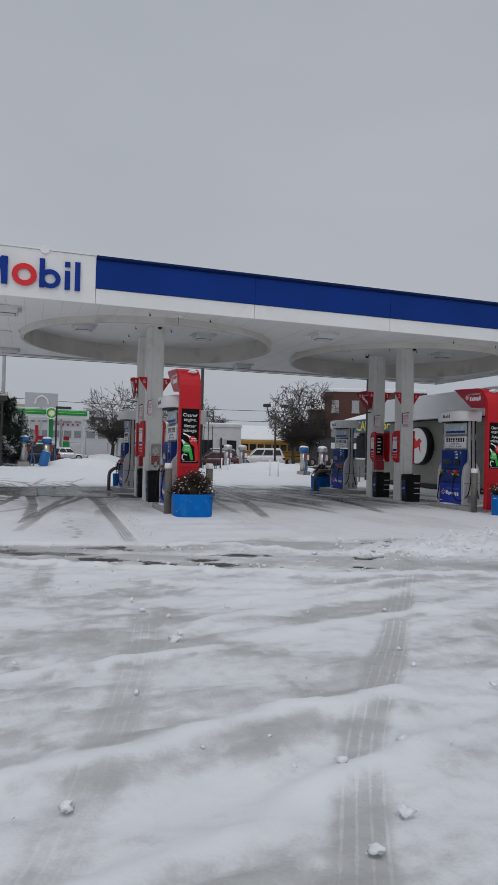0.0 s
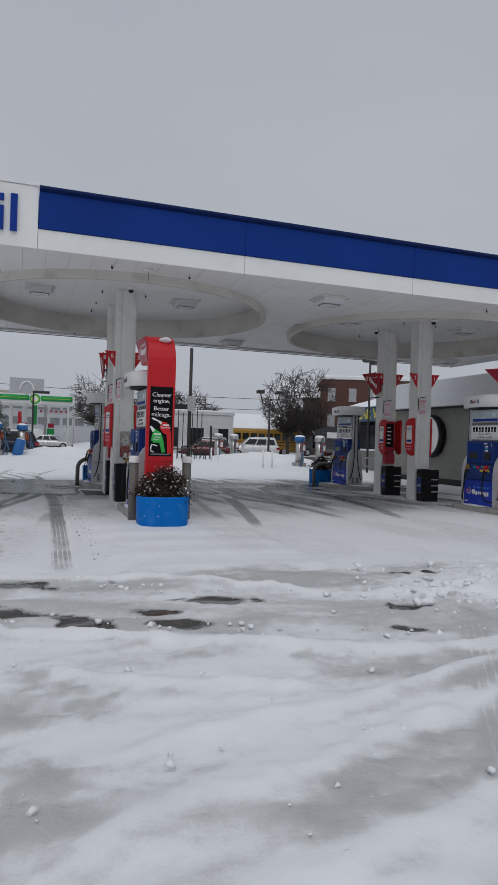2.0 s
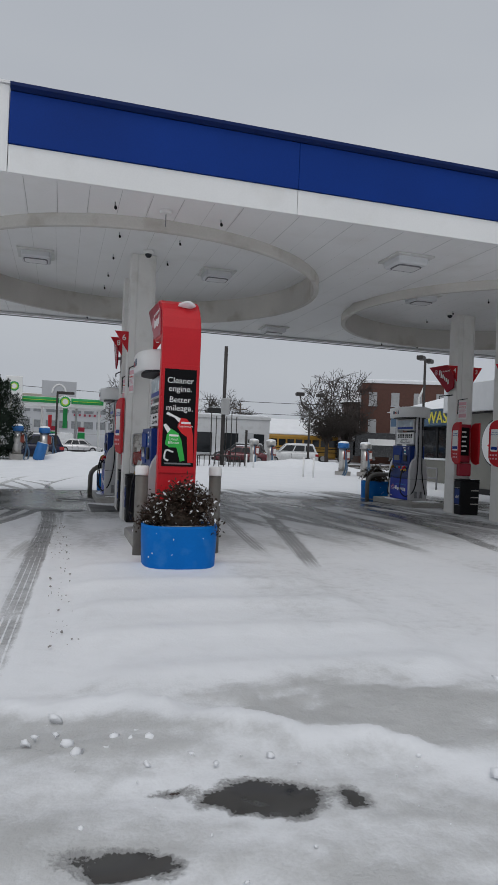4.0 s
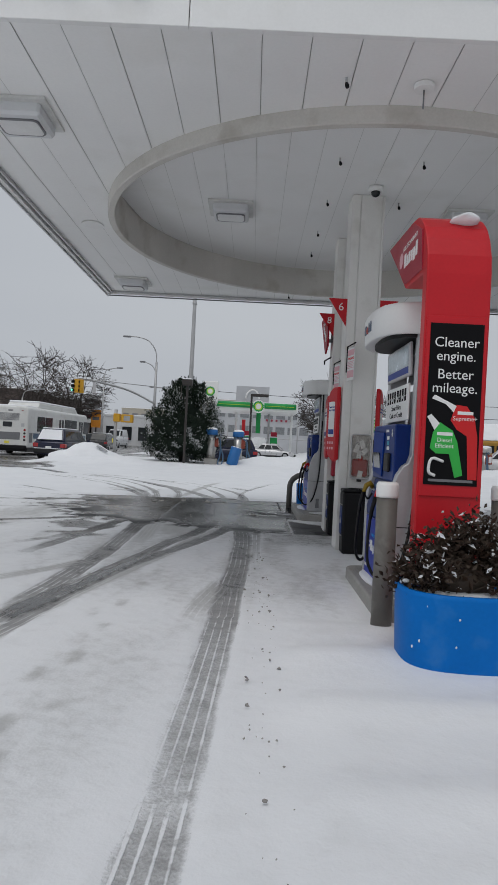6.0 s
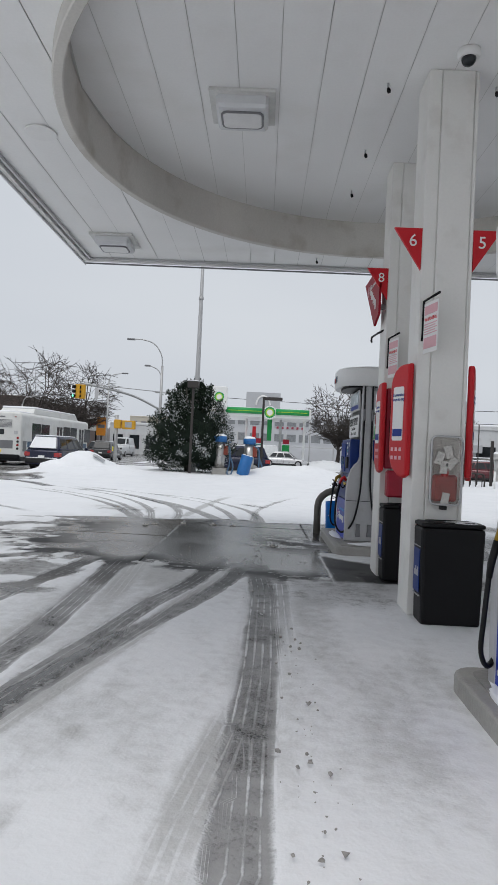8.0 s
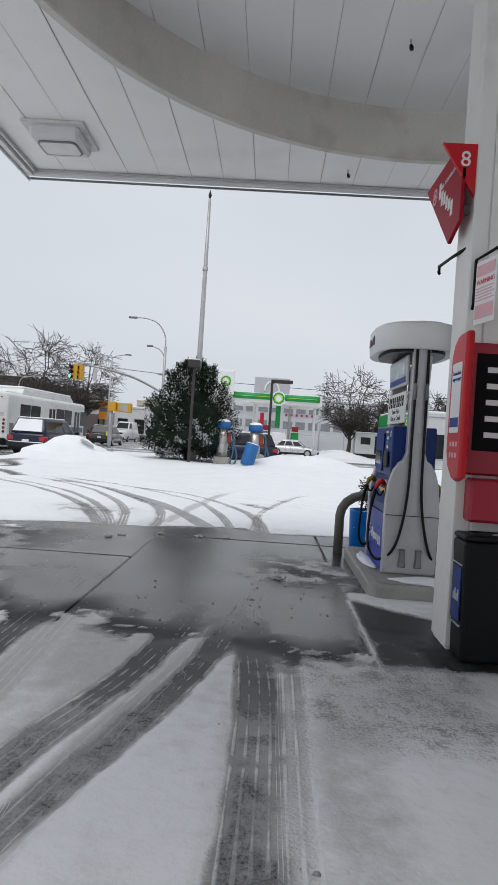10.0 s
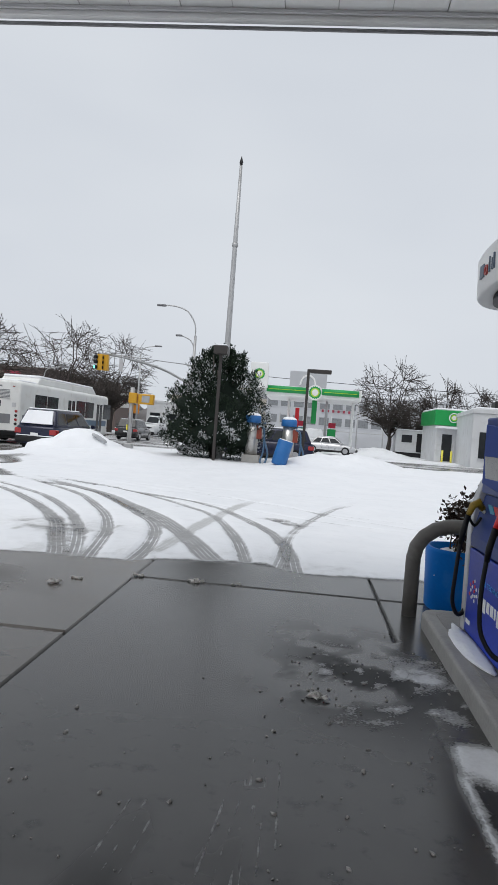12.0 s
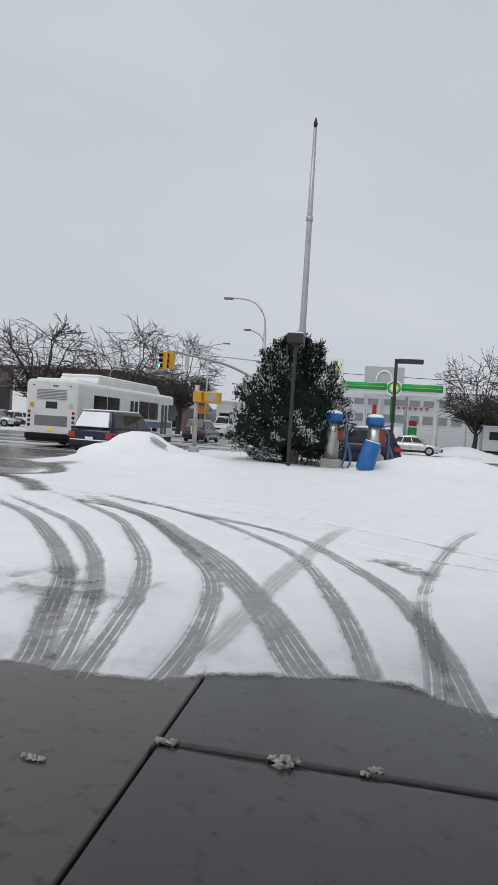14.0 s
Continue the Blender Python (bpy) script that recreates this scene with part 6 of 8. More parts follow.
def bare_tree(x, y, z, height, spread, seed, trunk=0.22, fork=0.28, depth=5, mat=None, wide=1.05):
    rng = random.Random(seed)
    t = thing("bare_tree", pose(x, y, z), "leafless winter street tree with a spreading crown", "tree", "bare trees")
    limbs, twigs = bmesh.new(), bmesh.new()
    rx, rz, zc = 0.37 * height * wide * spread, 0.4 * height, 0.6 * height
    thin = 0.021

    def bough(bm, p, q, r0, r1, n, seg, lift):
        """A crooked branch from p to q that first climbs, then leans out."""
        pts, wob = [], (q - p).length * 0.018
        for k in range(n + 1):
            f = k / n
            w = p.lerp(q, f) + Vector((0, 0, lift * 4 * f * (1 - f)))
            if 0 < k < n:
                w += Vector((rng.gauss(0, wob), rng.gauss(0, wob), rng.gauss(0, wob)))
            pts.append(w)
        tube(bm, pts, [r0 + (r1 - r0) * k / n for k in range(n + 1)], seg, False)
        return pts

    def shell(p, reach, lo=-0.75):
        """A point of the crown's rounded outline, near p's own bearing."""
        d = Vector((p.x / rx, p.y / rx, (p.z - zc) / rz))
        d = (d.normalized() if d.length > 0.05 else Vector((0, 0, 1))) + Vector((rng.gauss(0, reach), rng.gauss(0, reach), rng.gauss(0, reach)))
        d.normalize()
        d.z = max(d.z, lo)
        k = rng.uniform(0.82, 1.04)
        return Vector((d.x * rx * k, d.y * rx * k, zc + d.z * rz * k))

    crotch = Vector((rng.gauss(0, 0.1), rng.gauss(0, 0.1), height * fork))
    bough(limbs, Vector((0, 0, -0.2)), crotch, trunk * 1.15, trunk * 0.8, 4, 10, 0)
    for i in range(10):
        a = i * 2 * math.pi * 0.382 + rng.uniform(-0.3, 0.3)
        up = (0.9, 0.2, -0.3, 0.55, -0.12, 0.75, 0.0, 0.38, -0.2, 0.65)[i]
        f = 0.62 * math.sqrt(1 - up ** 2)
        tip = Vector((rx * f * math.cos(a), rx * f * math.sin(a), zc + rz * up * 0.66))
        start = crotch - Vector((0, 0, 0.1 * height * fork * (i % 3)))
        main = bough(limbs, start, tip, trunk * 0.36, trunk * 0.09, 6, 6, -0.03 * height if up < 0.1 else 0)
        for j in range(9):
            p = main[1 + (j * 2) % 6]
            sec = bough(limbs if j < 2 else twigs, p, p.lerp(shell(p, 0.6), rng.uniform(0.6, 0.95)), max(trunk * 0.1, thin * 1.4), thin, 4, 4, 0.01 * height)
            for m in range(8):
                p2 = sec[m % 4]
                ter = bough(twigs, p2, p2.lerp(shell(p2, 0.42), rng.uniform(0.4, 0.95)), thin * 1.3, thin * 0.8, 3, 3, 0.006 * height)
                for w in range(2):
                    p3 = ter[1 + w % 2]
                    d = (ter[-1] - ter[0]).normalized() + Vector((rng.gauss(0, 0.35), rng.gauss(0, 0.35), rng.gauss(0.15, 0.3)))
                    bough(twigs, p3, p3 + d.normalized() * height * rng.uniform(0.03, 0.07), thin, thin * 0.6, 2, 3, 0)
    part("trunk", limbs, mat or M_BARK, t, "dark grey trunk and limbs")
    part("crown", twigs, mat or M_TWIG_GREY, t, "fine bare twigs")
    return t


def wheel(parent, x, y, r, w=0.22):
    wh = part("wheel", tube(bmesh.new(), [(0, -w / 2, 0), (0, -w / 2 + 0.03, 0), (0, w / 2 - 0.03, 0), (0, w / 2, 0)], [r - 0.04, r, r, r - 0.04], 20), M_RUBBER, parent, "black tyre", pose(x, y, r))
    part("rim", tube(bmesh.new(), [(0, -w / 2 - 0.006, 0), (0, w / 2 + 0.006, 0)], r * 0.62, 16), M_RIM, wh)
    return wh


def loft(bm, stations):
    """Skin through closed outlines of the same length."""
    rings = [[bm.verts.new(p) for p in st] for st in stations]
    n = len(rings[0])
    for a, b in zip(rings, rings[1:]):
        for k in range(n):
            bm.faces.new((a[k], a[(k + 1) % n], b[(k + 1) % n], b[k])).smooth = True
    bm.faces.new(rings[0][::-1])
    bm.faces.new(rings[-1])
    bmesh.ops.recalc_face_normals(bm, faces=bm.faces[:])
    return bm


def car(m, paint, label, L=4.6, W=1.84, H=1.68, style="suv", snow=0.6, snow_rear=False):
    """A parked car; front towards +x, wheels on z = 0."""
    c = thing("car", m, label, "car")
    h, hw = L / 2, W / 2
    belt = 0.62 * H if style != "sedan" else 0.64 * H

    def sec(x, w, z0, z1):
        return [(x, -w, z0 + 0.12), (x, -w * 0.96, z0), (x, w * 0.96, z0), (x, w, z0 + 0.12), (x, w, (z0 + z1) / 2), (x, w * 0.97, z1 - 0.08), (x, w * 0.86, z1), (x, -w * 0.86, z1), (x, -w * 0.97, z1 - 0.08), (x, -w, (z0 + z1) / 2)]
    hood = 0.58 * H
    bz = 0.26
    tail = belt if style != "sedan" else belt - 0.04
    st = [sec(-h, hw * 0.9, 0.42, tail - 0.12), sec(-h + 0.07, hw * 0.96, 0.3, tail - 0.02), sec(-h + 0.5, hw, bz, belt), sec(0.1 * L, hw, bz, belt), sec(0.22 * L, hw, bz, hood + 0.05), sec(h - 0.5, hw * 0.97, bz, hood - 0.05), sec(h - 0.12, hw * 0.9, 0.3, hood - 0.16), sec(h, hw * 0.78, 0.4, hood - 0.28)]
    body = part("body", loft(bmesh.new(), st), paint, c, "painted car body")
    # cabin
    def cab(x, w, z):
        return [(x, -w, z), (x, w, z)]
    rear_top = -h + (0.42 if style == "suv" else 1.25 if style == "sedan" else 0.2)
    rear_low = -h + (0.12 if style == "suv" else 0.62 if style == "sedan" else 0.08)
    front_top, front_low = 0.06 * L + 0.12, 0.22 * L + 0.12
    bm = bmesh.new()
    lo = [(rear_low, -hw * 0.9), (rear_low, hw * 0.9), (front_low, hw * 0.9), (front_low, -hw * 0.9)]
    hi = [(rear_top, -hw * 0.7), (rear_top, hw * 0.7), (front_top, hw * 0.7), (front_top, -hw * 0.7)]
    a = [bm.verts.new((x, y, belt - 0.03)) for x, y in lo]
    b = [bm.verts.new((x, y, H)) for x, y in hi]
    bm.faces.new(a[::-1]), bm.faces.new(b)
    for k in range(4):
        bm.faces.new((a[k], a[(k + 1) % 4], b[(k + 1) % 4], b[k]))
    bmesh.ops.recalc_face_normals(bm, faces=bm.faces[:])
    bmesh.ops.bevel(bm, geom=bm.edges[:], offset=0.06, segments=2, affect="EDGES", profile=0.6)
    part("roof", smooth(bm), paint, c)

    def pane(p, q, r, s, name="window"):
        """A glass pane set 6 mm proud of the cabin's side."""
        v = [Vector(i) for i in (p, q, r, s)]
        nrm = (v[1] - v[0]).cross(v[3] - v[0]).normalized()
        mid = sum(v, Vector()) / 4
        if nrm.dot(mid - Vector((0, 0, belt))) < 0:
            nrm = -nrm
        bm = bmesh.new()
        f0 = [bm.verts.new(i + nrm * 0.012) for i in v]
        f1 = [bm.verts.new(i - nrm * 0.02) for i in v]
        bm.faces.new(f0), bm.faces.new(f1[::-1])
        for k in range(4):
            bm.faces.new((f0[k], f1[k], f1[(k + 1) % 4], f0[(k + 1) % 4]))
        bmesh.ops.recalc_face_normals(bm, faces=bm.faces[:])
        return part(name, bm, M_GLASS_DK, c, "dark car glass")

    def on(u, v, s):
        """u along the cabin, v up it, on side s."""
        x = (rear_low + (front_low - rear_low) * u) * (1 - v) + (rear_top + (front_top - rear_top) * u) * v
        return (x, s * hw * (0.9 - 0.2 * v), belt - 0.03 + (H - belt + 0.03) * v)
    cuts = ((0.06, 0.3), (0.33, 0.62), (0.65, 0.95)) if style != "van" else ((0.72, 0.96),)
    for s in (-1, 1):
        for u0, u1 in cuts:
            pane(on(u0, 0.14, s), on(u1, 0.14, s), on(u1, 0.84, s), on(u0, 0.84, s))
        part("mirror", cube(front_low - 0.22, front_low - 0.05, s * hw - 0.04 if s > 0 else s * hw - 0.16, s * hw + 0.16 if s > 0 else s * hw + 0.04, belt - 0.02, belt + 0.13, 0.03), paint, c)
        part("door_line", cube(-0.02, -0.005, min(s * hw * 0.985, s * (hw + 0.003)), max(s * hw * 0.985, s * (hw + 0.003)), 0.4, belt - 0.12), M_DARK, c)
        part("sill", cube(-h + 0.9, h - 0.95, min(s * (hw - 0.03), s * (hw + 0.012)), max(s * (hw - 0.03), s * (hw + 0.012)), bz - 0.02, bz + 0.12, 0.02), M_DARK, c)
        part("tail_lamp", cube(-h - 0.02, -h + 0.3, min(s * hw * 0.66, s * (hw * 0.985)), max(s * hw * 0.66, s * (hw * 0.985)), belt - 0.36, belt - 0.14, 0.03), M_TAIL, c, "red tail lamp")
        part("head_lamp", cube(h - 0.42, h - 0.02, min(s * hw * 0.5, s * hw * 0.86), max(s * hw * 0.5, s * hw * 0.86), hood - 0.34, hood - 0.2, 0.03), M_HEAD, c, "clear head lamp")
    for u0, x0, x1, nm in ((0, rear_low, rear_top, "rear_window"), (1, front_low, front_top, "windscreen")):
        if style == "van" and u0 == 0:
            continue
        def en(s, v):
            return (x0 * (1 - v) + x1 * v, s * hw * (0.9 - 0.2 * v) * 0.86, belt - 0.03 + (H - belt + 0.03) * v)
        pane(en(-1, 0.12), en(1, 0.12), en(1, 0.86), en(-1, 0.86), nm)
    part("rear_bumper", cube(-h - 0.05, -h + 0.2, -hw * 0.93, hw * 0.93, 0.36, 0.6, 0.05, 2), M_DARK, c)
    part("front_bumper", cube(h - 0.2, h + 0.04, -hw * 0.82, hw * 0.82, 0.3, 0.52, 0.05, 2), M_DARK, c)
    part("grille", cube(h - 0.08, h + 0.015, -hw * 0.5, hw * 0.5, hood - 0.5, hood - 0.32, 0.02), M_BLACK, c)
    part("number_plate", cube(-h - 0.06, -h - 0.045, -0.16, 0.16, 0.62, 0.74), M_PAPER, c)
    part("underside", cube(-h + 0.3, h - 0.3, -hw * 0.85, hw * 0.85, 0.2, 0.4), M_BLACK, c)
    for x in (-0.3 * L, 0.3 * L):
        for s in (-1, 1):
            wheel(c, x, s * (hw - 0.1), 0.35)
    if snow:
        sn = bmesh.new()
        box(sn, rear_top + 0.04, front_top - 0.04, -hw * 0.66, hw * 0.66, H - 0.01, H + 0.03 + 0.07 * snow, 0.03 + 0.02 * snow, 2)
        part("snow_roof", smooth(sn), M_SNOW, c, "snow on the roof")
        if snow_rear:
            sr = bmesh.new()
            q = [Vector((rear_low - 0.02, -hw * 0.74, belt + 0.05)), Vector((rear_low - 0.02, hw * 0.74, belt + 0.05)), Vector((rear_top - 0.02, hw * 0.6, H - 0.05)), Vector((rear_top - 0.02, -hw * 0.6, H - 0.05))]
            f0 = [sr.verts.new(i + Vector((-0.05, 0, 0.02))) for i in q]
            f1 = [sr.verts.new(i + Vector((0.03, 0, 0))) for i in q]
            sr.faces.new(f0), sr.faces.new(f1[::-1])
            for k in range(4):
                sr.faces.new((f0[k], f1[k], f1[(k + 1) % 4], f0[(k + 1) % 4]))
            bmesh.ops.recalc_face_normals(sr, faces=sr.faces[:])
            part("snow_window", sr, M_SNOW, c, "snow on the rear window")
            part("snow_bumper", cube(-h - 0.04, -h + 0.14, -hw * 0.88, hw * 0.88, 0.6, 0.64, 0.015), M_SNOW, c)
    return c


def city_bus(m):
    b = thing("city_bus", m, "white city bus with a blue stripe and snowy roof", "bus")
    L, W, H = 12.2, 2.55, 3.0
    x0, x1, hw = -L / 2, L / 2, W / 2
    prof = rounded(-hw, hw, 0.42, H, 0.22, 5)
    bm = bmesh.new()
    prism(bm, prof, "x", x0, x1, 0.1, 2)
    part("body", smooth(bm) if False else bm, M_BUS, b, "dirty white bus body")
    part("skirt", cube(x0 + 0.05, x1 - 0.05, -hw + 0.03, hw - 0.03, 0.24, 0.5, 0.03), M_DARK, b)
    part("bumper", cube(x0 - 0.12, x0 + 0.1, -hw + 0.05, hw - 0.05, 0.35, 0.62, 0.05), M_BLACK, b)
    pod = bmesh.new()
    prism(pod, [(x0 + 2.1, H - 0.02), (x0 + 2.5, H + 0.34), (x1 - 2.2, H + 0.34), (x1 - 1.6, H - 0.02)], "y", -hw + 0.25, hw - 0.25, 0.06, 2)
    part("roof_pod", pod, M_BUS, b)
    sn = bmesh.new()
    box(sn, x0 + 2.45, x1 - 2.2, -hw + 0.28, hw - 0.28, H + 0.33, H + 0.46, 0.06, 2)
    part("snow_roof", smooth(sn), M_SNOW, b, "snow along the roof pod")
    part("snow_roof", smooth(cube(x0 + 0.3, x0 + 2.2, -hw + 0.3, hw - 0.3, H - 0.01, H + 0.08, 0.04, 2)), M_SNOW, b)
    for s in (-1, 1):
        ya, yb = (s * hw - 0.004, s * hw + 0.012) if s > 0 else (s * hw - 0.012, s * hw + 0.004)
        x = x0 + 1.5
        doors = (6.1, 10.6) if s < 0 else ()
        while x < x1 - 0.6:
            w = 1.35
            if s < 0 and any(abs(x + w / 2 - (x0 + d)) < 1.1 for d in doors):
                d = [d for d in doors if abs(x + w / 2 - (x0 + d)) < 1.1][0]
                dx = x0 + d
                dr = part("door", cube(dx - 0.6, dx + 0.6, ya, yb + 0.0, 0.5, 2.55, 0.004), M_BUS, b, "folding bus door")
                for k in (0, 1):
                    part("door_glass", cube(dx - 0.5 + 0.55 * k, dx - 0.08 + 0.55 * k, ya - 0.006, yb, 0.7, 2.4), M_GLASS_DK, dr)
                x = dx + 0.7
                continue
            part("window", cube(x, x + w, ya, yb, 1.5, 2.45, 0.004), M_GLASS_DK, b, "dark bus window")
            x += w + 0.07
        part("stripe", cube(x0 + 0.9, x1 - 0.3, ya - 0.001, yb - 0.002, 1.05, 1.38), M_BUS_BLUE, b, "blue side stripe")
        part("vent", cube(x0 + 0.25, x0 + 0.75, ya, yb, 0.8, 1.4), M_STEEL_DK, b)
    xr = x0 - 0.012
    rear = part("rear_grille", cube(xr, x0 + 0.01, -0.75, 0.75, 2.1, 2.6), M_BUS, b)
    for k in range(7):
        part("grille_slat", cube(xr - 0.01, xr + 0.004, -0.72, 0.72, 2.13 + 0.065 * k, 2.165 + 0.065 * k), M_STEEL_DK, rear)
    part("rear_sign", cube(xr - 0.01, x0 + 0.01, -0.28, 0.28, 1.72, 2.02, 0.01), M_GLASS_DK, b)
    part("rear_panel", cube(xr, x0 + 0.01, -0.8, 0.8, 0.95, 1.4), M_STEEL_DK, b, "slatted engine panel")
    for s in (-1, 1):
        for k in range(4):
            part("rear_lamp", tube(bmesh.new(), [(xr - 0.012, s * 1.08, 0.95 + 0.2 * k), (x0 + 0.01, s * 1.08, 0.95 + 0.2 * k)], 0.07, 12), M_TAIL if k % 2 else M_DARK, b)
        for k in range(2):
            part("marker_lamp", cube(xr, x0 + 0.01, s * 0.9 - 0.05, s * 0.9 + 0.05, 2.7 + 0.0 * k, 2.75), M_TAIL, b)
        part("fleet_plate", cube(xr, x0 + 0.01, s * 0.95 - 0.1, s * 0.95 + 0.1, 1.75, 1.95), M_ORANGE if s > 0 else M_STEEL, b)
    part("fleet_number", cube(xr, x0 + 0.005, -0.3, -0.02, 2.68, 2.76), M_STEEL_DK, b)
    part("number_plate", cube(xr - 0.01, x0, -0.15, 0.15, 0.72, 0.86), M_SUNYEL, b)
    part("windscreen", cube(x1 - 0.01, x1 + 0.012, -hw + 0.15, hw - 0.15, 1.2, 2.5), M_GLASS_DK, b)
    for x in (x0 + 3.2, x1 - 2.6):
        for s in (-1, 1):
            wheel(b, x, s * (hw - 0.16), 0.48, 0.3)
    return b


def vacuum(m, label="steel car vacuum with a blue cap and hose", cap=None):
    v = thing("car_vacuum", m, label, "vacuum", "car vacuums")
    part("base", cube(-0.36, 0.36, -0.3, 0.3, -0.05, 0.28, 0.02), M_CURB, v)
    part("canister", tube(bmesh.new(), [(0, 0, 0.28), (0, 0, 1.62)], 0.25, 22), M_VACSTEEL, v, "ribbed steel canister")
    part("collar", tube(bmesh.new(), [(0, 0, 1.6), (0, 0, 1.62), (0, 0, 1.86), (0, 0, 1.9)], [0.28, 0.33, 0.33, 0.3], 22), cap or M_BLUE_BARREL, v, "wide collar")
    part("snow_cap", smooth(lump(bmesh.new(), 0, 0, 1.9, 0.3, 0.3, 0.12, 3, 0.1, 3)), M_SNOW, v, "dome of snow")
    part("coin_box", cube(0.16, 0.4, -0.16, 0.16, 0.95, 1.5, 0.02), M_FADED_RED2, v)
    part("panel", cube(0.4, 0.41, -0.1, 0.1, 1.05, 1.4), M_PAPER, v)
    part("hose", tube(bmesh.new(), spline([(0.3, -0.2, 1.5), (0.5, -0.3, 1.3), (0.52, -0.3, 0.5), (0.42, -0.4, 0.05), (0.6, -0.5, -0.02), (0.7, -0.35, 0.4), (0.5, -0.25, 1.0)], 6), 0.04, 8), M_BUS_BLUE, v, "dark blue suction hose")
    part("hose_arm", tube(bmesh.new(), [(0.2, -0.1, 1.55), (0.55, -0.25, 1.62)], 0.03, 6), M_BUS_BLUE, v)
    return v


M_FADED_RED2 = material("coin_box_red", (0.25, 0.05, 0.03), 0.5, vary=0.25, scale=9)
BANK = 0.2
evergreen(-2.0, 46.9, 0.12, 4.9, 4.75, 12)
pole = thing("flag_pole", pose(-1.75, 46.3, 0), "tall tapering grey pole with a pointed tip", "pole")
part("shaft", tube(bmesh.new(), [(0, 0, -0.1), (0, 0, 6.0), (0, 0, 9.4), (0.0, 0, 12.6)], [0.14, 0.12, 0.1, 0.06], 14), M_POLE, pole)
part("joint", tube(bmesh.new(), [(0, 0, 9.2), (0, 0, 9.35)], 0.13, 12), M_POLE, pole)
part("finial", tube(bmesh.new(), [(0, 0, 12.6), (0, 0, 12.75), (0, 0, 13.0)], [0.05, 0.08, 0.01], 8), M_DARK, pole)
fl = thing("flood_light", pose(-1.72, 44.4, 0.1), "dark flood light on a thin post", "flood light")
part("post", cube(-0.06, 0.06, -0.06, 0.06, -0.2, 4.35, 0.008), M_POLE_DK, fl)
part("head", cube(-0.27, 0.27, -0.3, 0.2, 4.32, 4.64, 0.02), M_POLE_DK, fl, "box-shaped lamp head")
part("snow_cap", cube(-0.26, 0.26, -0.28, 0.18, 4.64, 4.69, 0.02), M_SNOW, fl)
al = thing("area_light", pose(1.75, 47.6, 0.1), "dark area light with a flat arm head", "street lamp")
part("post", cube(-0.06, 0.06, -0.06, 0.06, -0.2, 4.3, 0.008), M_POLE_DK, al)
part("head", cube(0.06, 1.0, -0.16, 0.16, 4.14, 4.3, 0.02), M_POLE_DK, al, "flat lamp head")
first = vacuum(pose(-0.35, 45.6, 0.25))
copy_thing(first, pose(1.12, 46.2, 0.2))
bar = thing("waste_barrel", pose(0.86, 44.6, 0.3, 0, 14, 0), "leaning blue plastic barrel stuck in the snow", "barrel")
part("drum", tube(bmesh.new(), [(0, 0, -0.05), (0, 0, 0.0), (0, 0, 0.42), (0, 0, 0.45), (0, 0, 0.92), (0, 0, 0.95)], [0.27, 0.3, 0.31, 0.3, 0.3, 0.28], 24), M_BLUE_BARREL, bar)
part("snow_cap", tube(bmesh.new(), [(0, 0, 0.94), (0, 0, 0.975)], [0.285, 0.25], 20), M_SNOW, bar)

car(pose(-8.7, 46.4, 0.03, 0, 0, 84), M_NAVY, "navy blue SUV with snow on its rear window", snow=0.5, snow_rear=True)
car(pose(-0.1, 52.8, 0.05, 0, 0, 183), M_NAVY, "dark blue SUV with a snowy roof beside the vacuums", L=4.7, snow=0.9)
car(pose(4.0, 75.5, 0.05, 0, 0, -8), M_SILVER, "silver sedan parked behind a snow bank", H=1.45, style="sedan", snow=0.3)
car(pose(2.2, 82.5, 0.05, 0, 0, 100), M_CAR_WHITE, "white van at the green filling station", L=5.2, W=1.95, H=2.1, style="van", snow=0.2)
city_bus(pose(-12.75, 54.8, 0.03, 0, 0, 88))
car(pose(-16.3, 96, 0.03, 0, 0, -95), M_CAR_WHITE, "white van driving on the avenue", L=5.6, W=2.0, H=2.4, style="van", snow=0.1)
car(pose(-18.8, 93, 0.03, 0, 0, -92), M_CAR_BLACK, "black SUV on the avenue", snow=0.3)
car(pose(-12.4, 72, 0.03, 0, 0, 88), M_CAR_BLACK, "black SUV waiting at the crossing", snow=0.2)
for k in range(9):
    car(pose(-34.5 - 1.2 * (k % 2), 60 + 3.0 * k, 0.03, 0, 0, 8), (M_SILVER, M_CAR_BLACK, M_CAR_WHITE)[k % 3], "snow-topped car in the dealer's row", H=1.5, style="sedan" if k % 2 else "suv", snow=1.0)

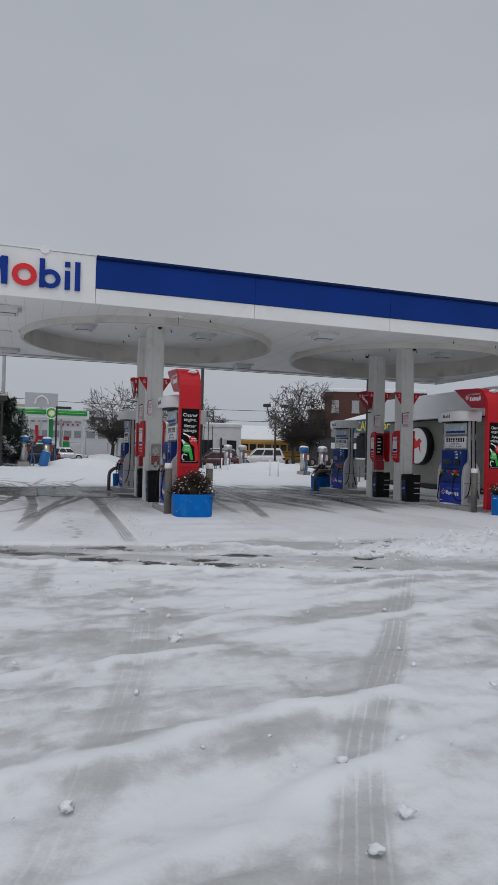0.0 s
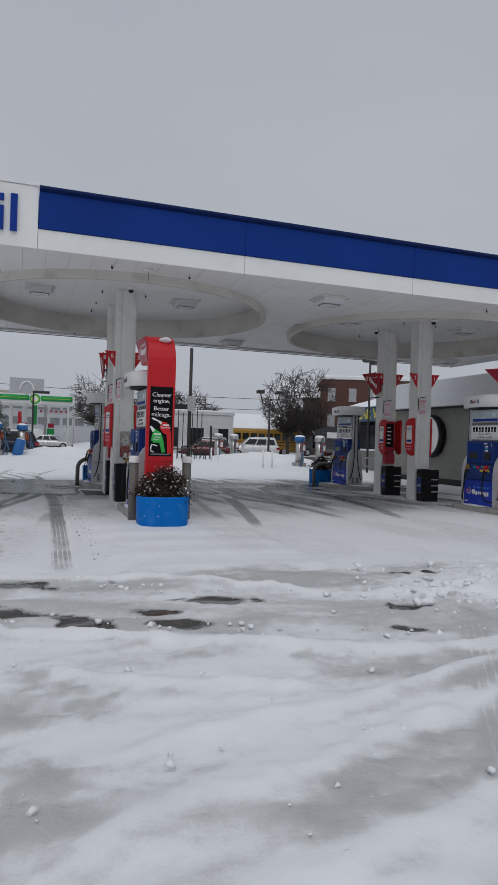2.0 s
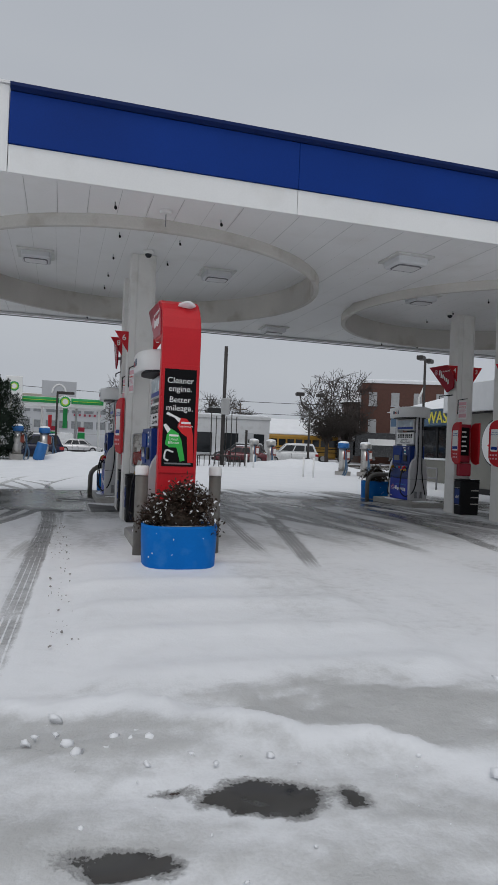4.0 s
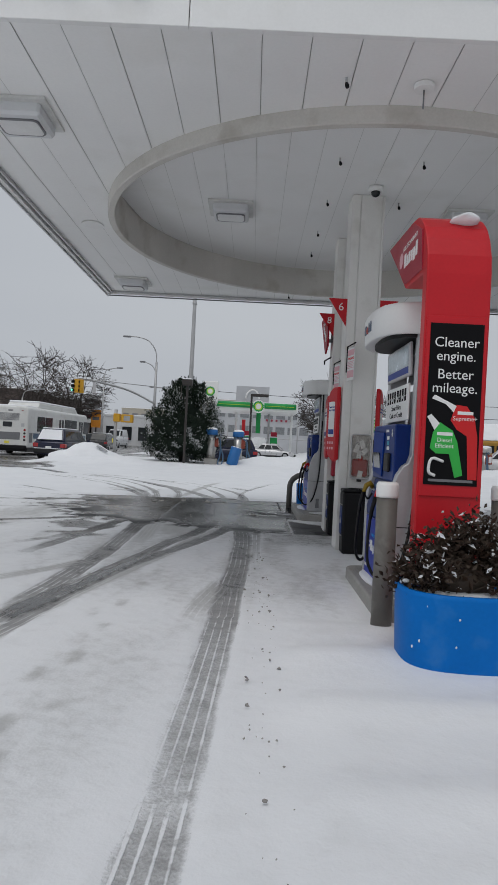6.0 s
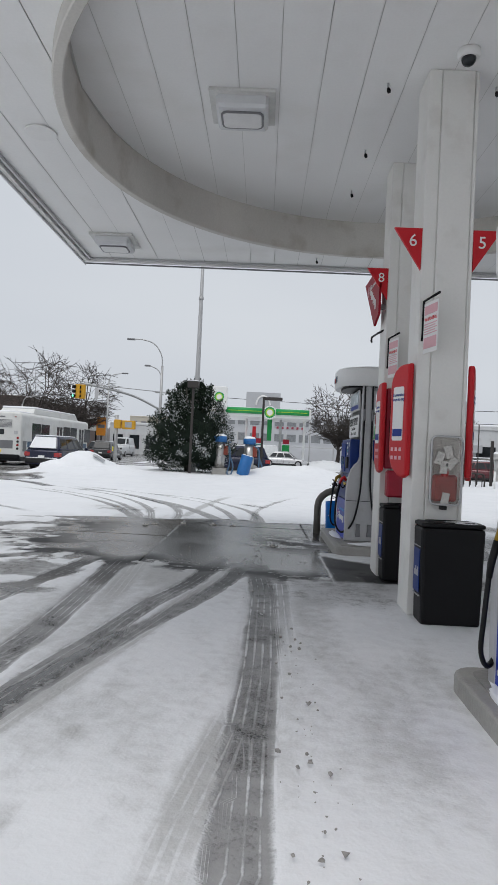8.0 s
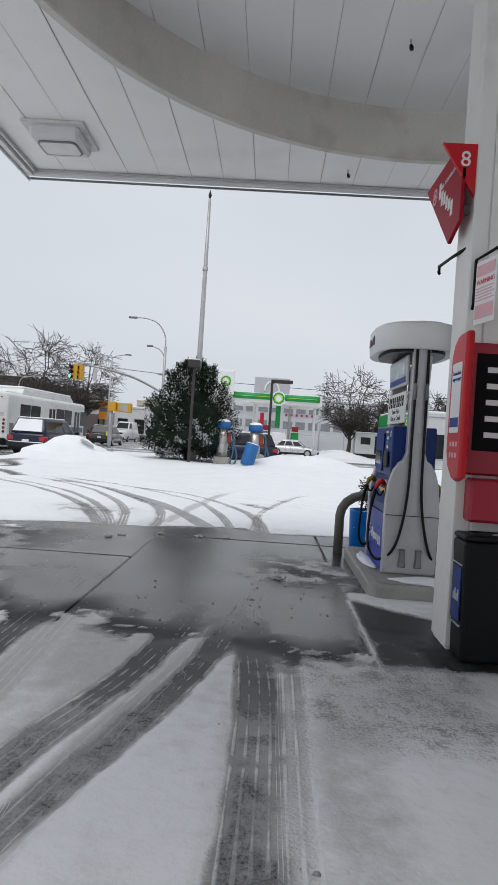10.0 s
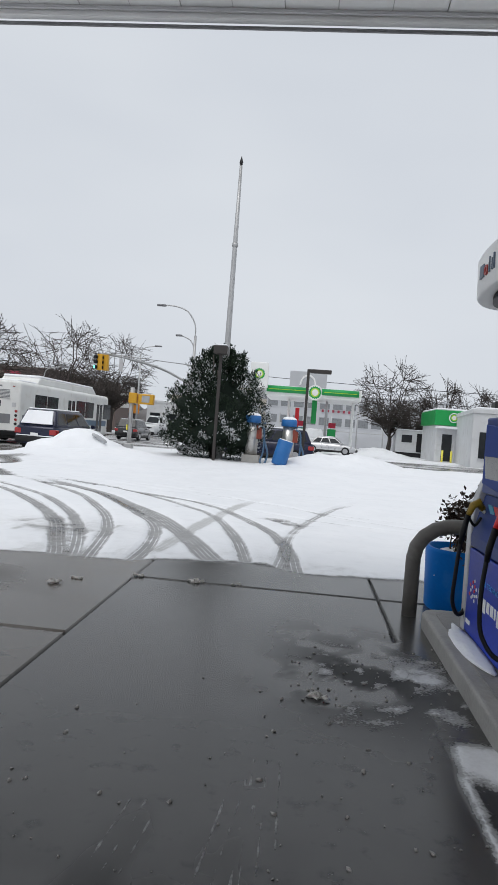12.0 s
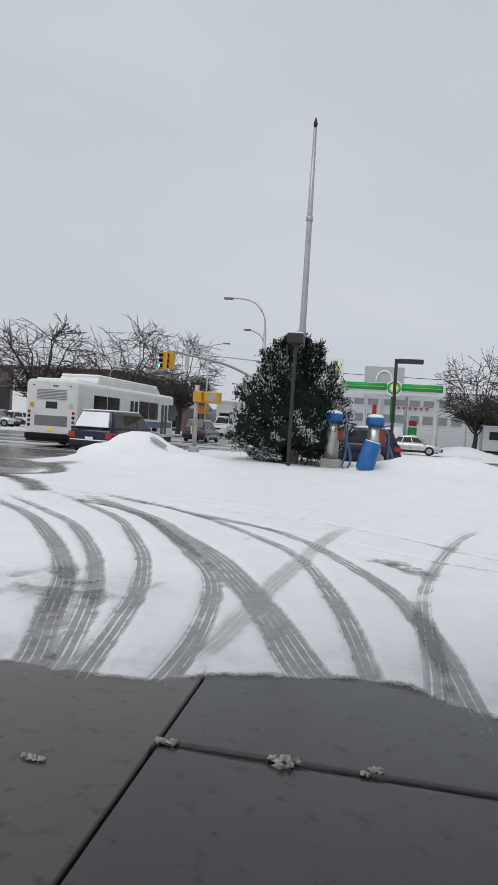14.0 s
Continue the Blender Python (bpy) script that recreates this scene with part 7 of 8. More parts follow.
def buried_car(m):
    """A parked sedan under deep snow: soft hood, cabin and boot, one window corner showing."""
    c = thing("snow_covered_car", m, "parked car buried under thick smooth snow", "car")
    bm = bmesh.new()
    st = []
    for x, h, w in ((-2.3, 0.25, 0.7), (-2.15, 0.7, 0.92), (-1.6, 0.92, 1.0), (-1.1, 1.02, 1.02), (-0.6, 1.38, 1.0), (-0.1, 1.56, 0.98), (0.5, 1.58, 0.97), (0.95, 1.42, 0.98), (1.45, 1.1, 1.0), (2.0, 0.9, 0.96), (2.3, 0.6, 0.85), (2.45, 0.2, 0.6)):
        ring = []
        for k in range(13):
            a = math.pi * k / 12
            q = math.sin(a) ** 0.55
            n0 = 1 + 0.06 * noise.noise(Vector((x * 1.3, k * 0.5, 2.0)))
            ring.append((x, w * math.copysign(abs(math.cos(a)) ** 0.7, math.cos(a)) * (1.25 - 0.3 * q), h * q * n0))
        st.append(ring)
    loft(bm, st)
    part("snow_shell", bm, M_SNOW, c, "thick rounded snow cover")
    part("windscreen_corner", tube(bmesh.new(), spline([(0.72, -0.86, 1.36), (1.05, -0.9, 1.2), (1.4, -0.92, 0.98)], 5), [0.03] + [0.085] * 9 + [0.03], 8), M_WINDOW_LT, c, "bare frosted glass corner")
    part("bumper", cube(-2.36, -2.15, -0.72, 0.3, 0.16, 0.42, 0.06, 2), M_STEEL, c)
    return c


buried_car(pose(-6.6, 42.5, -0.05, 0, 0, 14) @ Matrix.Diagonal((0.8, 0.85, 0.74, 1)))
# signals and street lights
sp = thing("pedestrian_signal", pose(-6.6, 49.6, 0.05), "grey post with yellow pedestrian signals", "traffic signal")
part("base", cube(-0.2, 0.2, -0.2, 0.2, -0.05, 0.42, 0.04), M_POLE, sp)
part("post", tube(bmesh.new(), [(0, 0, 0.3), (0, 0, 3.1)], 0.1, 12), M_POLE, sp)
part("signal_box", cube(-0.12, 0.28, -0.2, 0.22, 2.35, 2.85, 0.03), M_ORANGE, sp, "yellow signal housing")
part("signal_box", cube(0.34, 1.08, -0.16, 0.16, 2.33, 2.82, 0.03), M_ORANGE, sp, "yellow walk signal")
part("walk_face", cube(0.52, 0.9, -0.175, -0.158, 2.42, 2.74), M_WINDOW_LT, sp)
part("push_button", cube(-0.16, -0.1, -0.08, 0.08, 1.05, 1.3, 0.01), M_SUNYEL, sp)
ms = thing("signal_mast", pose(-7.0, 67.4, 0), "street light pole with a curved traffic-signal arm", "traffic signal")
part("pole", tube(bmesh.new(), [(0, 0, -0.1), (0, 0, 4.5), (0, 0, 8.3)], [0.16, 0.13, 0.1], 12), M_POLE, ms)
part("lamp_arm", tube(bmesh.new(), spline([(0, 0, 8.1), (-0.1, 0, 9.2), (-0.7, 0, 10.1), (-1.6, 0, 10.45), (-2.6, 0, 10.5)], 5), 0.05, 8), M_POLE, ms)
part("lamp_head", cube(-3.1, -2.4, -0.13, 0.13, 10.4, 10.55, 0.04), M_STEEL_DK, ms)
part("lamp_arm", tube(bmesh.new(), spline([(0, 0, 7.4), (-0.4, 0, 8.0), (-1.1, 0, 8.3)], 5), 0.04, 8), M_POLE, ms)
part("lamp_head", cube(-1.5, -1.0, -0.1, 0.1, 8.22, 8.36, 0.03), M_STEEL_DK, ms)
part("signal_arm", tube(bmesh.new(), spline([(0, 0, 4.6), (-2.2, -0.8, 5.6), (-4.6, -1.8, 6.1), (-6.3, -2.6, 6.25)], 6), [0.09] * 12 + [0.06] * 7, 10), M_POLE, ms)
part("arm_tie", tube(bmesh.new(), [(0, 0, 6.1), (-6.2, -2.6, 6.3)], 0.03, 6), M_POLE, ms)
part("cross_bar", cube(-0.5, 0.6, -0.04, 0.04, 6.0, 6.1), M_POLE, ms)
for dx, dy, mt in ((-6.3, -2.7, M_ORANGE), (-5.95, -2.45, M_ORANGE)):
    sg = part("signal_head", cube(dx - 0.19, dx + 0.19, dy - 0.19, dy + 0.19, 5.05, 6.2, 0.03), mt, ms, "yellow three-lamp signal head")
    for k in range(3):
        z = 5.25 + 0.36 * k
        part("visor", tube(bmesh.new(), [(dx - 0.18, dy - 0.2, z), (dx - 0.3, dy - 0.34, z)], 0.14, 12), M_BLACK, sg)
        if k == 0:
            part("lens", tube(bmesh.new(), [(dx - 0.3, dy - 0.34, z), (dx - 0.31, dy - 0.352, z)], 0.11, 12), M_SIG_GREEN, sg, "lit green lens")
part("street_sign", cube(-5.1, -4.8, -2.02, -1.98, 5.1, 6.05), M_STEEL, ms)
for x, y, h in ((-15.5, 84, 8.5), (-20.5, 72, 4.8), (-29, 66, 5)):
    lp = thing("street_lamp", pose(x, y, 0), "slim street lamp with a curved arm", "street lamp", "street lamps")
    part("pole", tube(bmesh.new(), [(0, 0, -0.1), (0, 0, h)], [0.11, 0.07], 8), M_POLE, lp)
    part("arm", tube(bmesh.new(), spline([(0, 0, h - 0.1), (0.3, 0, h + 0.6), (1.6, 0, h + 0.9)], 5), 0.045, 6), M_POLE, lp)
    part("lamp_head", cube(1.4, 2.1, -0.12, 0.12, h + 0.82, h + 0.96, 0.03), M_STEEL_DK, lp)
bare_tree(-25.7, 70, 0, 10.2, 1.0, 21, 0.36, 0.26, 6, None, 1.38)
for x, y, h, s in ((-23.5, 84, 12.4, 22), (-22.3, 97, 13.0, 23), (-33, 62, 9.4, 24), (-28, 108, 9, 25)):
    bare_tree(x, y, 0, h, 1.0, s, 0.3, 0.22, 6, None, 1.3)
bare_tree(10.9, 91, 0.2, 11.0, 0.95, 31, 0.25, 0.18, 6, None, 1.3)
bare_tree(14.4, 96, 0.2, 7.6, 0.9, 32, 0.2, 0.2, 6)
bare_tree(17.5, 97, 0.2, 10, 0.8, 33, 0.2, 0.22, 5)

# ---- filling station across the street ----
def sunflower(parent, x, z, r, y):
    """Round green and yellow emblem as plain rings."""
    e = part("emblem", prism(bmesh.new(), disc(x, z, r * 1.15, 28), "y", y - 0.03, y), M_PAPER, parent, "round green and yellow emblem")
    for k, (rr, mt) in enumerate(((1.0, M_BP_GREEN), (0.72, M_LIME), (0.52, M_PAPER))):
        n = 18
        pts = [(x + r * rr * (1.0 if q % 2 else 0.86) * math.cos(math.pi * q / n), z + r * rr * (1.0 if q % 2 else 0.86) * math.sin(math.pi * q / n)) for q in range(2 * n)]
        part("emblem_ring", prism(bmesh.new(), pts, "y", y - 0.036 - 0.005 * k, y - 0.03 - 0.004 * k), mt, e)


M_FARWIN = material("far_window_grey", (0.2, 0.21, 0.22), 0.3, vary=0.2)
gs = thing("green_canopy", pose(-2.3, 80, 0), "small filling-station canopy with a green band", "canopy")
part("deck", cube(0, 9.0, 0, 9, 5.05, 6.0, 0.04), M_WHITE, gs)
for a, b in ((0.15, 4.05), (5.3, 8.75)):
    bd = bmesh.new()
    tube(bd, [(a, -0.02, 5.66), (b, -0.02, 5.66)], 0.31, 14)
    part("green_band", bd, M_BP_GREEN, gs, "glossy green band")
    part("band_highlight", cube(a + 0.2, b - 0.2, -0.345, -0.335, 5.6, 5.65), M_LIME, gs)
sunflower(gs, 4.68, 5.55, 0.62, -0.1)
for x in (2.2, 6.0, 8.6):
    part("column", cube(x - 0.13, x + 0.13, 4.4, 4.7, 0, 5.05, 0.02), M_WHITE if x != 6.0 else M_STEEL, gs)
part("red_column", cube(2.9, 3.3, 3.9, 4.3, 0.0, 4.2, 0.02), M_BRAND_RED, gs)
part("green_column", cube(4.5, 5.0, 3.0, 3.5, 2.7, 5.0, 0.02), M_BP_GREEN, gs)
for x in (3.6, 6.6):
    pu = part("small_pump", cube(x - 0.4, x + 0.4, 3.0, 3.6, 0, 2.3, 0.04), M_BP_GREEN, gs)
    part("pump_face", cube(x - 0.3, x + 0.3, 2.97, 3.0, 0.3, 1.6), M_PAPER, pu)
    part("price_sign", cube(x - 0.35, x + 0.35, 2.97, 3.0, 2.4, 2.9), M_RED_DK, pu)
sg = thing("roadside_sign", pose(-2.9, 79.5, 0), "white pylon sign with a round green emblem", "sign")
part("pylon", cube(-0.85, 0.85, -0.15, 0.15, 5.6, 8.0, 0.1, 3), M_PAPER, sg)
part("leg", cube(-0.2, 0.2, -0.1, 0.1, 0, 5.6), M_POLE, sg)
sunflower(sg, 0.0, 6.9, 0.55, -0.16)
sg = thing("billboard", pose(1.6, 104, 0), "grey far billboard with an arched mark", "billboard")
part("board", cube(-2.4, 2.4, -0.1, 0.1, 7.6, 9.8), M_FARGREY, sg)
part("leg", cube(-0.2, 0.2, -0.1, 0.1, 0, 7.6), M_POLE, sg)
part("mark", tube(bmesh.new(), spline([(-1.0, -0.14, 8.0), (-0.7, -0.14, 8.9), (0, -0.14, 9.3), (0.7, -0.14, 8.9), (1.0, -0.14, 8.0)], 5), 0.13, 6), M_PAPER, sg)
kiosk = thing("green_shop", pose(17.4, 80.5, 0), "small white shop with a green roof band", "shop")
part("wall", cube(-3.6, 6, 0, 7, 0, 3.4, 0.03), M_TRAILER, kiosk)
part("green_band", cube(-3.8, 6.2, -0.2, 7.2, 3.4, 4.8, 0.04), M_BP_GREEN, kiosk, "green roof band")
part("roof_snow", cube(-3.7, 6.1, -0.1, 7.1, 4.8, 5.0, 0.08, 2), M_SNOW, kiosk)
part("awning", cube(-3.7, 2, -1.0, 0, 3.1, 3.3, 0.04), M_SNOW, kiosk)
for x in (-3.0, -1.6, -0.1, 1.6, 3.4):
    part("window", cube(x, x + 0.9, -0.03, 0.02, 0.5 if x > -1 else 0.1, 2.6), M_GLASS_DK, kiosk)
sunflower(kiosk, -2.1, 4.15, 0.4, -0.22)
for k in range(4):
    part("yellow_post", tube(bmesh.new(), [(-3.2 + 0.8 * k, -1.6, 0), (-3.2 + 0.8 * k, -1.6, 1.1)], 0.09, 8), M_SUNYEL, kiosk)
tr = thing("site_trailer", pose(13.0, 90, 0), "small white office trailer with one window", "trailer")
part("body", cube(-1.5, 1.5, 0, 2.4, 0.5, 2.9, 0.05), M_TRAILER, tr)
part("roof", cube(-1.6, 1.6, -0.1, 2.5, 2.9, 3.0, 0.03), M_SNOW, tr)
part("window", cube(-0.9, 0.2, -0.03, 0.01, 1.6, 2.4), M_GLASS_DK, tr)
part("door", cube(0.7, 1.3, -0.03, 0.01, 0.6, 2.6), M_DARK, tr)
part("skirt", cube(-1.4, 1.4, 0.1, 2.3, 0, 0.5), M_DARK, tr)


def long_building(name, m, L, D, H, wall, label, rows, cols, win=M_GLASS_DK, ww=0.6, band=None):
    """A block whose front faces -y, with windows set in it and a parapet."""
    b = thing(name, m, label, "building")
    part("wall", cube(0, L, 0, D, -0.2, H), wall, b)
    part("parapet", cube(-0.1, L + 0.1, -0.1, D + 0.1, H, H + 0.35, 0.03), band or wall, b)
    part("roof_snow", cube(0.2, L - 0.2, 0.2, D - 0.2, H + 0.35, H + 0.5, 0.05), M_SNOW, b)
    for r in range(rows):
        z = H * (r + 0.42) / rows
        for c in range(cols):
            x = L * (c + 0.5) / cols
            w = L / cols * ww / 2
            hh = H / rows * 0.24
            wn_ = part("window", cube(x - w, x + w, -0.05, 0.02, z - hh, z + hh), win, b)
            part("sill", cube(x - w - 0.05, x + w + 0.05, -0.12, 0.0, z - hh - 0.12, z - hh), M_FARGREY, wn_)
    return b


nis = long_building("dealer_building", pose(-6, 141, 0), 34, 20, 9.2, M_FARGREY, "long grey car-dealer building with window strips", 3, 14, M_FARWIN, 0.75)
for k in range(6):
    part("brand_shape", cube(10.4 + 0.98 * k, 10.8 + 0.98 * k, -0.2, -0.02, 6.15, 6.6), M_BANNER, nis)
fence = thing("chain_fence", pose(-2, 110, 0), "grey chain-link fence with tall posts", "fence")
for k in range(9):
    part("post", tube(bmesh.new(), [(k * 3.6, 0, 0), (k * 3.6, 0, 6.2 if k % 2 else 4.4)], 0.08, 6), M_POLE, fence)
part("rail", tube(bmesh.new(), [(0, 0, 2.4), (28.8, 0, 2.4)], 0.05, 6), M_POLE, fence)
part("mesh", cube(0, 28.8, -0.02, 0.02, 0.05, 1.9), M_FARGREY, fence)
long_building("beige_block", pose(-18, 190, 0), 22, 14, 13, M_BEIGE, "far beige apartment block", 4, 9, M_STEEL_DK)
long_building("far_block", pose(-38, 205, 0), 19, 14, 10, M_BEIGE, "far tan commercial block", 3, 7, M_STEEL_DK)
long_building("corner_shop", pose(-26, 130, 0), 12, 12, 5.2, M_TRAILER, "low white shop on the avenue", 1, 4)
long_building("corner_shop", pose(-42, 118, 0), 14, 12, 7, M_FARBROWN, "dark brown shop on the avenue", 2, 5)
dl = long_building("dealer_showroom", pose(-62, 92, 0), 34, 16, 6.6, M_FARBROWN, "low dark dealer showroom with red banners", 1, 8)
for x in (6.5, 14.0, 21.0, 28.5):
    part("banner", cube(x, x + 1.9, -0.4, -0.3, 1.6, 6.4, 0.02), M_BANNER if x != 21 else M_PAPER, dl, "tall banner")
for x, y, z0, z1, w, mt in ((-21.6, 103, 3.3, 5.2, 2.6, M_PAPER), (-21.6, 103, 5.5, 7.4, 2.6, M_FARGREY), (-19.6, 98, 2.6, 5.0, 1.3, M_ORANGE_PANEL), (-26.5, 99, 3.6, 4.4, 3.0, M_DARK)):
    sg = thing("street_sign", pose(x, y, 0), "shop sign on a post along the avenue", "sign", "avenue signs")
    part("panel", cube(-w / 2, w / 2, -0.1, 0.1, z0, z1, 0.03), mt, sg)
    part("post", cube(-0.1, 0.1, 0.1, 0.25, 0, z1), M_POLE_DK, sg)
    part("print_bar", cube(-w * 0.35, w * 0.35, -0.115, -0.1, (z0 + z1) / 2 - 0.2, (z0 + z1) / 2 + 0.25), M_BANNER if mt is M_PAPER else M_STEEL_DK, sg)
woods = bmesh.new()
rng = random.Random(77)
for k in range(260):
    x = rng.uniform(-180, 200)
    y = rng.uniform(235, 300)
    lump(woods, x, y, rng.uniform(2, 5), rng.uniform(4, 8), 3, rng.uniform(4, 8), k, 0.6, 1)
solid("far_woods", woods, material("far_woods_grey", (0.2, 0.19, 0.19), 0.9, vary=0.3, scale=0.2), "distant grey winter woods on the skyline", "woods", kind="stuff")

# ---- store, car wash and the yard to the right ----
store = thing("store", pose(17.6, 8.0, 0), "grey station shop with a white roof band", "shop")
part("wall", cube(0, 9, 0, 21.4, -0.1, 3.15), M_STORE, store, "grey-green rendered wall")
part("roof_band", cube(-0.55, 9.2, -0.2, 21.6, 3.2, 4.3, 0.02), M_STORE_BAND, store, "white metal roof band")
part("band_shadow_gap", cube(-0.3, 9.0, 0, 21.4, 3.15, 3.2), M_DARK, store)
part("upper_storey", cube(2.5, 9, 1.0, 15.2, 4.3, 6.3), M_BRICK, store, "dark brick upper storey")
part("base_course", cube(-0.04, 0.0, 0.0, 21.4, 0.0, 0.25), M_DARK, store)
for k in range(3):
    part("bench_rail", tube(bmesh.new(), [(-0.5, 8.6, 0.18 + 0.14 * k), (-0.5, 13.5, 0.18 + 0.14 * k)], 0.04, 6), M_STEEL_DK, store)
emblem = thing("round_sign", pose(17.5, 26.4, 2.0), "round white wall sign with a red emblem shape", "sign")
part("drum", tube(bmesh.new(), [(-0.22, 0, 0), (0.1, 0, 0)], 0.9, 36), M_DARK, emblem, "black round sign case")
part("face", tube(bmesh.new(), [(-0.25, 0, 0), (-0.215, 0, 0)], 0.84, 36), M_PAPER, emblem, "white sign face")
bm = bmesh.new()
prism(bm, [(0.5, -0.1), (0.15, 0.1), (0.25, 0.5), (0.0, 0.2), (-0.25, 0.35), (-0.45, 0.2), (-0.3, 0.1), (-0.35, -0.35), (-0.2, -0.05), (0.15, -0.15), (0.3, -0.5), (0.3, -0.2)], "x", -0.262, -0.25)
part("emblem_shape", bm, M_BRAND_RED, emblem, "red leaping emblem shape")
wash = thing("car_wash", pose(20.0, 31.0, 0), "low car-wash building with a snowy hipped roof", "building")
part("wall", cube(0.8, 9, 0, 8.0, 0, 1.2), M_STORE, wash)
part("sill_snow", cube(0.55, 0.8, 0, 8, 1.2, 1.3, 0.02), M_SNOW, wash)
for k in range(5):
    part("window", cube(0.82, 0.9, 0.15 + 1.6 * k, 1.6 + 1.6 * k, 1.25, 2.75), M_GLASS_DK, wash)
    part("mullion", cube(0.78, 0.95, -0.02 + 1.6 * k, 0.13 + 1.6 * k, 1.2, 2.9), M_DARK, wash)
for k in range(4):
    part("end_window", cube(1.0 + 1.6 * k, 2.4 + 1.6 * k, 8.0, 8.06, 1.2, 2.7), M_GLASS_DK, wash)
part("upper_wall", cube(1.0, 8.8, 0.1, 7.9, 1.2, 3.0), M_DARK, wash)
part("fascia", cube(0.0, 9.2, -0.3, 8.4, 2.95, 3.75, 0.02), M_BUS_BLUE, wash, "dark blue sign fascia")
part("sign_text", words("CAR WASH", 0.85, 0.02, M_SUNYEL), None, wash, "yellow lettering", pose(-0.03, 4.3, 3.05) @ SIDE)
bm = bmesh.new()
lo = [bm.verts.new(c) for c in ((-0.2, -0.5, 3.75), (9.4, -0.5, 3.75), (9.4, 8.6, 3.75), (-0.2, 8.6, 3.75))]
hi = [bm.verts.new(c) for c in ((3.4, 3.2, 5.1), (5.8, 3.2, 5.1), (5.8, 5.0, 5.1), (3.4, 5.0, 5.1))]
bm.faces.new(lo[::-1]), bm.faces.new(hi)
for k in range(4):
    bm.faces.new((lo[k], lo[(k + 1) % 4], hi[(k + 1) % 4], hi[k]))
part("roof", bm, M_SNOW, wash, "snow-covered hipped roof")
brick = long_building("brick_house", pose(36.2, 76.5, 0, 0, 0, -22), 13, 13, 9.6, M_BRICK, "three-storey red brick apartment house", 3, 5, M_WINDOW_LT, 0.36, M_SNOW)
for k in range(4):
    part("side_window", cube(-0.05, 0.02, 1.2 + 3.0 * k, 2.2 + 3.0 * k, 6.8, 8.6), M_WINDOW_LT, brick)
    part("side_window", cube(-0.05, 0.02, 1.2 + 3.0 * k, 2.2 + 3.0 * k, 3.6, 5.4), M_WINDOW_LT, brick)
part("drain_pipe", tube(bmesh.new(), [(6.6, -0.15, 0), (6.6, -0.15, 8.0), (7.2, -0.15, 9.4)], 0.12, 6), M_PAPER, brick)
part("stair_house", cube(-2.0, 0.0, 2.0, 8.0, -0.2, 7.4), M_FARBROWN, brick)
part("stair_roof", prism(bmesh.new(), [(1.4, 7.4), (8.6, 7.4), (5.0, 9.0)], "x", -2.4, 0.0), M_SNOW, brick)
wh = long_building("white_shed", pose(14.5, 70, 0, 0, 0, -6), 8, 12, 4.2, M_TRAILER, "low white shed with roof vents", 1, 3)
part("roof_vent", cube(2, 3.6, 3, 5, 4.5, 5.4, 0.05), M_DARK, wh)
part("wall_unit", cube(5.5, 6.3, -0.4, 0, 2.2, 2.9, 0.03), M_FARGREY, wh)
gab = thing("gabled_shed", pose(22.5, 82, 0, 0, 0, -12), "dark shed with a snowy gable roof", "shed")
part("wall", cube(0, 11, 0, 8, 0, 3.0), M_FARBROWN, gab)
part("roof", prism(bmesh.new(), [(-0.4, 2.9), (8.4, 2.9), (4.0, 5.2)], "x", -0.4, 11.4), M_SNOW, gab)
long_building("yard_shed", pose(28, 96, 0, 0, 0, -15), 16, 12, 4.6, M_FARBROWN, "low brown yard building with a snowy roof", 1, 6)
for x, y, h, s, sp_ in ((29.2, 70, 10.4, 41, 0.95), (32.2, 72.0, 11.4, 42, 0.95), (26.0, 92, 7.5, 43, 0.95), (23.7, 108, 10.5, 45, 0.9), (28.5, 112, 11.5, 46, 0.9), (25, 90, 7, 47, 0.9)):
    bare_tree(x, y, 0, h, sp_, s, 0.2, 0.2, 6 if h > 9 else 5)
sb = thing("school_bus", pose(27.6, 75.0, 0, 0, 0, 172), "yellow school bus with a snowy roof", "bus")
part("body", prism(bmesh.new(), rounded(-1.2, 1.2, 0.5, 3.0, 0.3), "x", -4.5, 4.5, 0.05), M_SCHOOL, sb, "yellow bus body")
part("hood", cube(4.5, 6.0, -1.0, 1.0, 0.5, 1.7, 0.12, 2), M_SCHOOL, sb)
part("snow_roof", cube(-4.4, 4.4, -1.05, 1.05, 2.98, 3.12, 0.05), M_SNOW, sb)
for s in (-1, 1):
    for k in range(9):
        part("window", cube(-4.2 + 0.95 * k, -3.45 + 0.95 * k, min(s * 1.19, s * 1.215), max(s * 1.19, s * 1.215), 1.75, 2.5), M_GLASS_DK, sb)
    for z in (1.1, 1.5):
        part("rub_rail", cube(-4.5, 4.5, min(s * 1.195, s * 1.22), max(s * 1.195, s * 1.22), z, z + 0.08), M_BLACK, sb)
    for x in (-2.8, 4.6):
        wheel(sb, x, s * 1.05, 0.46, 0.28)
car(pose(22.0, 61.5, 0.03, 0, 0, 168), M_CAR_WHITE, "pale SUV parked in the yard", L=4.9, H=1.85, snow=0.7)
car(pose(17.6, 62.5, 0.03, 0, 0, 150), M_CAR_BLACK, "dark SUV parked beside the pale one", snow=0.9)
car(pose(16.1, 57.0, 0.03, 0, 0, 170), M_CAR_MAROON, "maroon sedan with snow behind the railings", H=1.45, style="sedan", snow=1.0)
tk = thing("box_truck", pose(36.6, 73.0, 0, 0, 0, 172), "black box truck in the yard", "truck")
part("box", cube(-4, 3, -1.25, 1.25, 0.9, 3.6, 0.05), M_CAR_BLACK, tk)
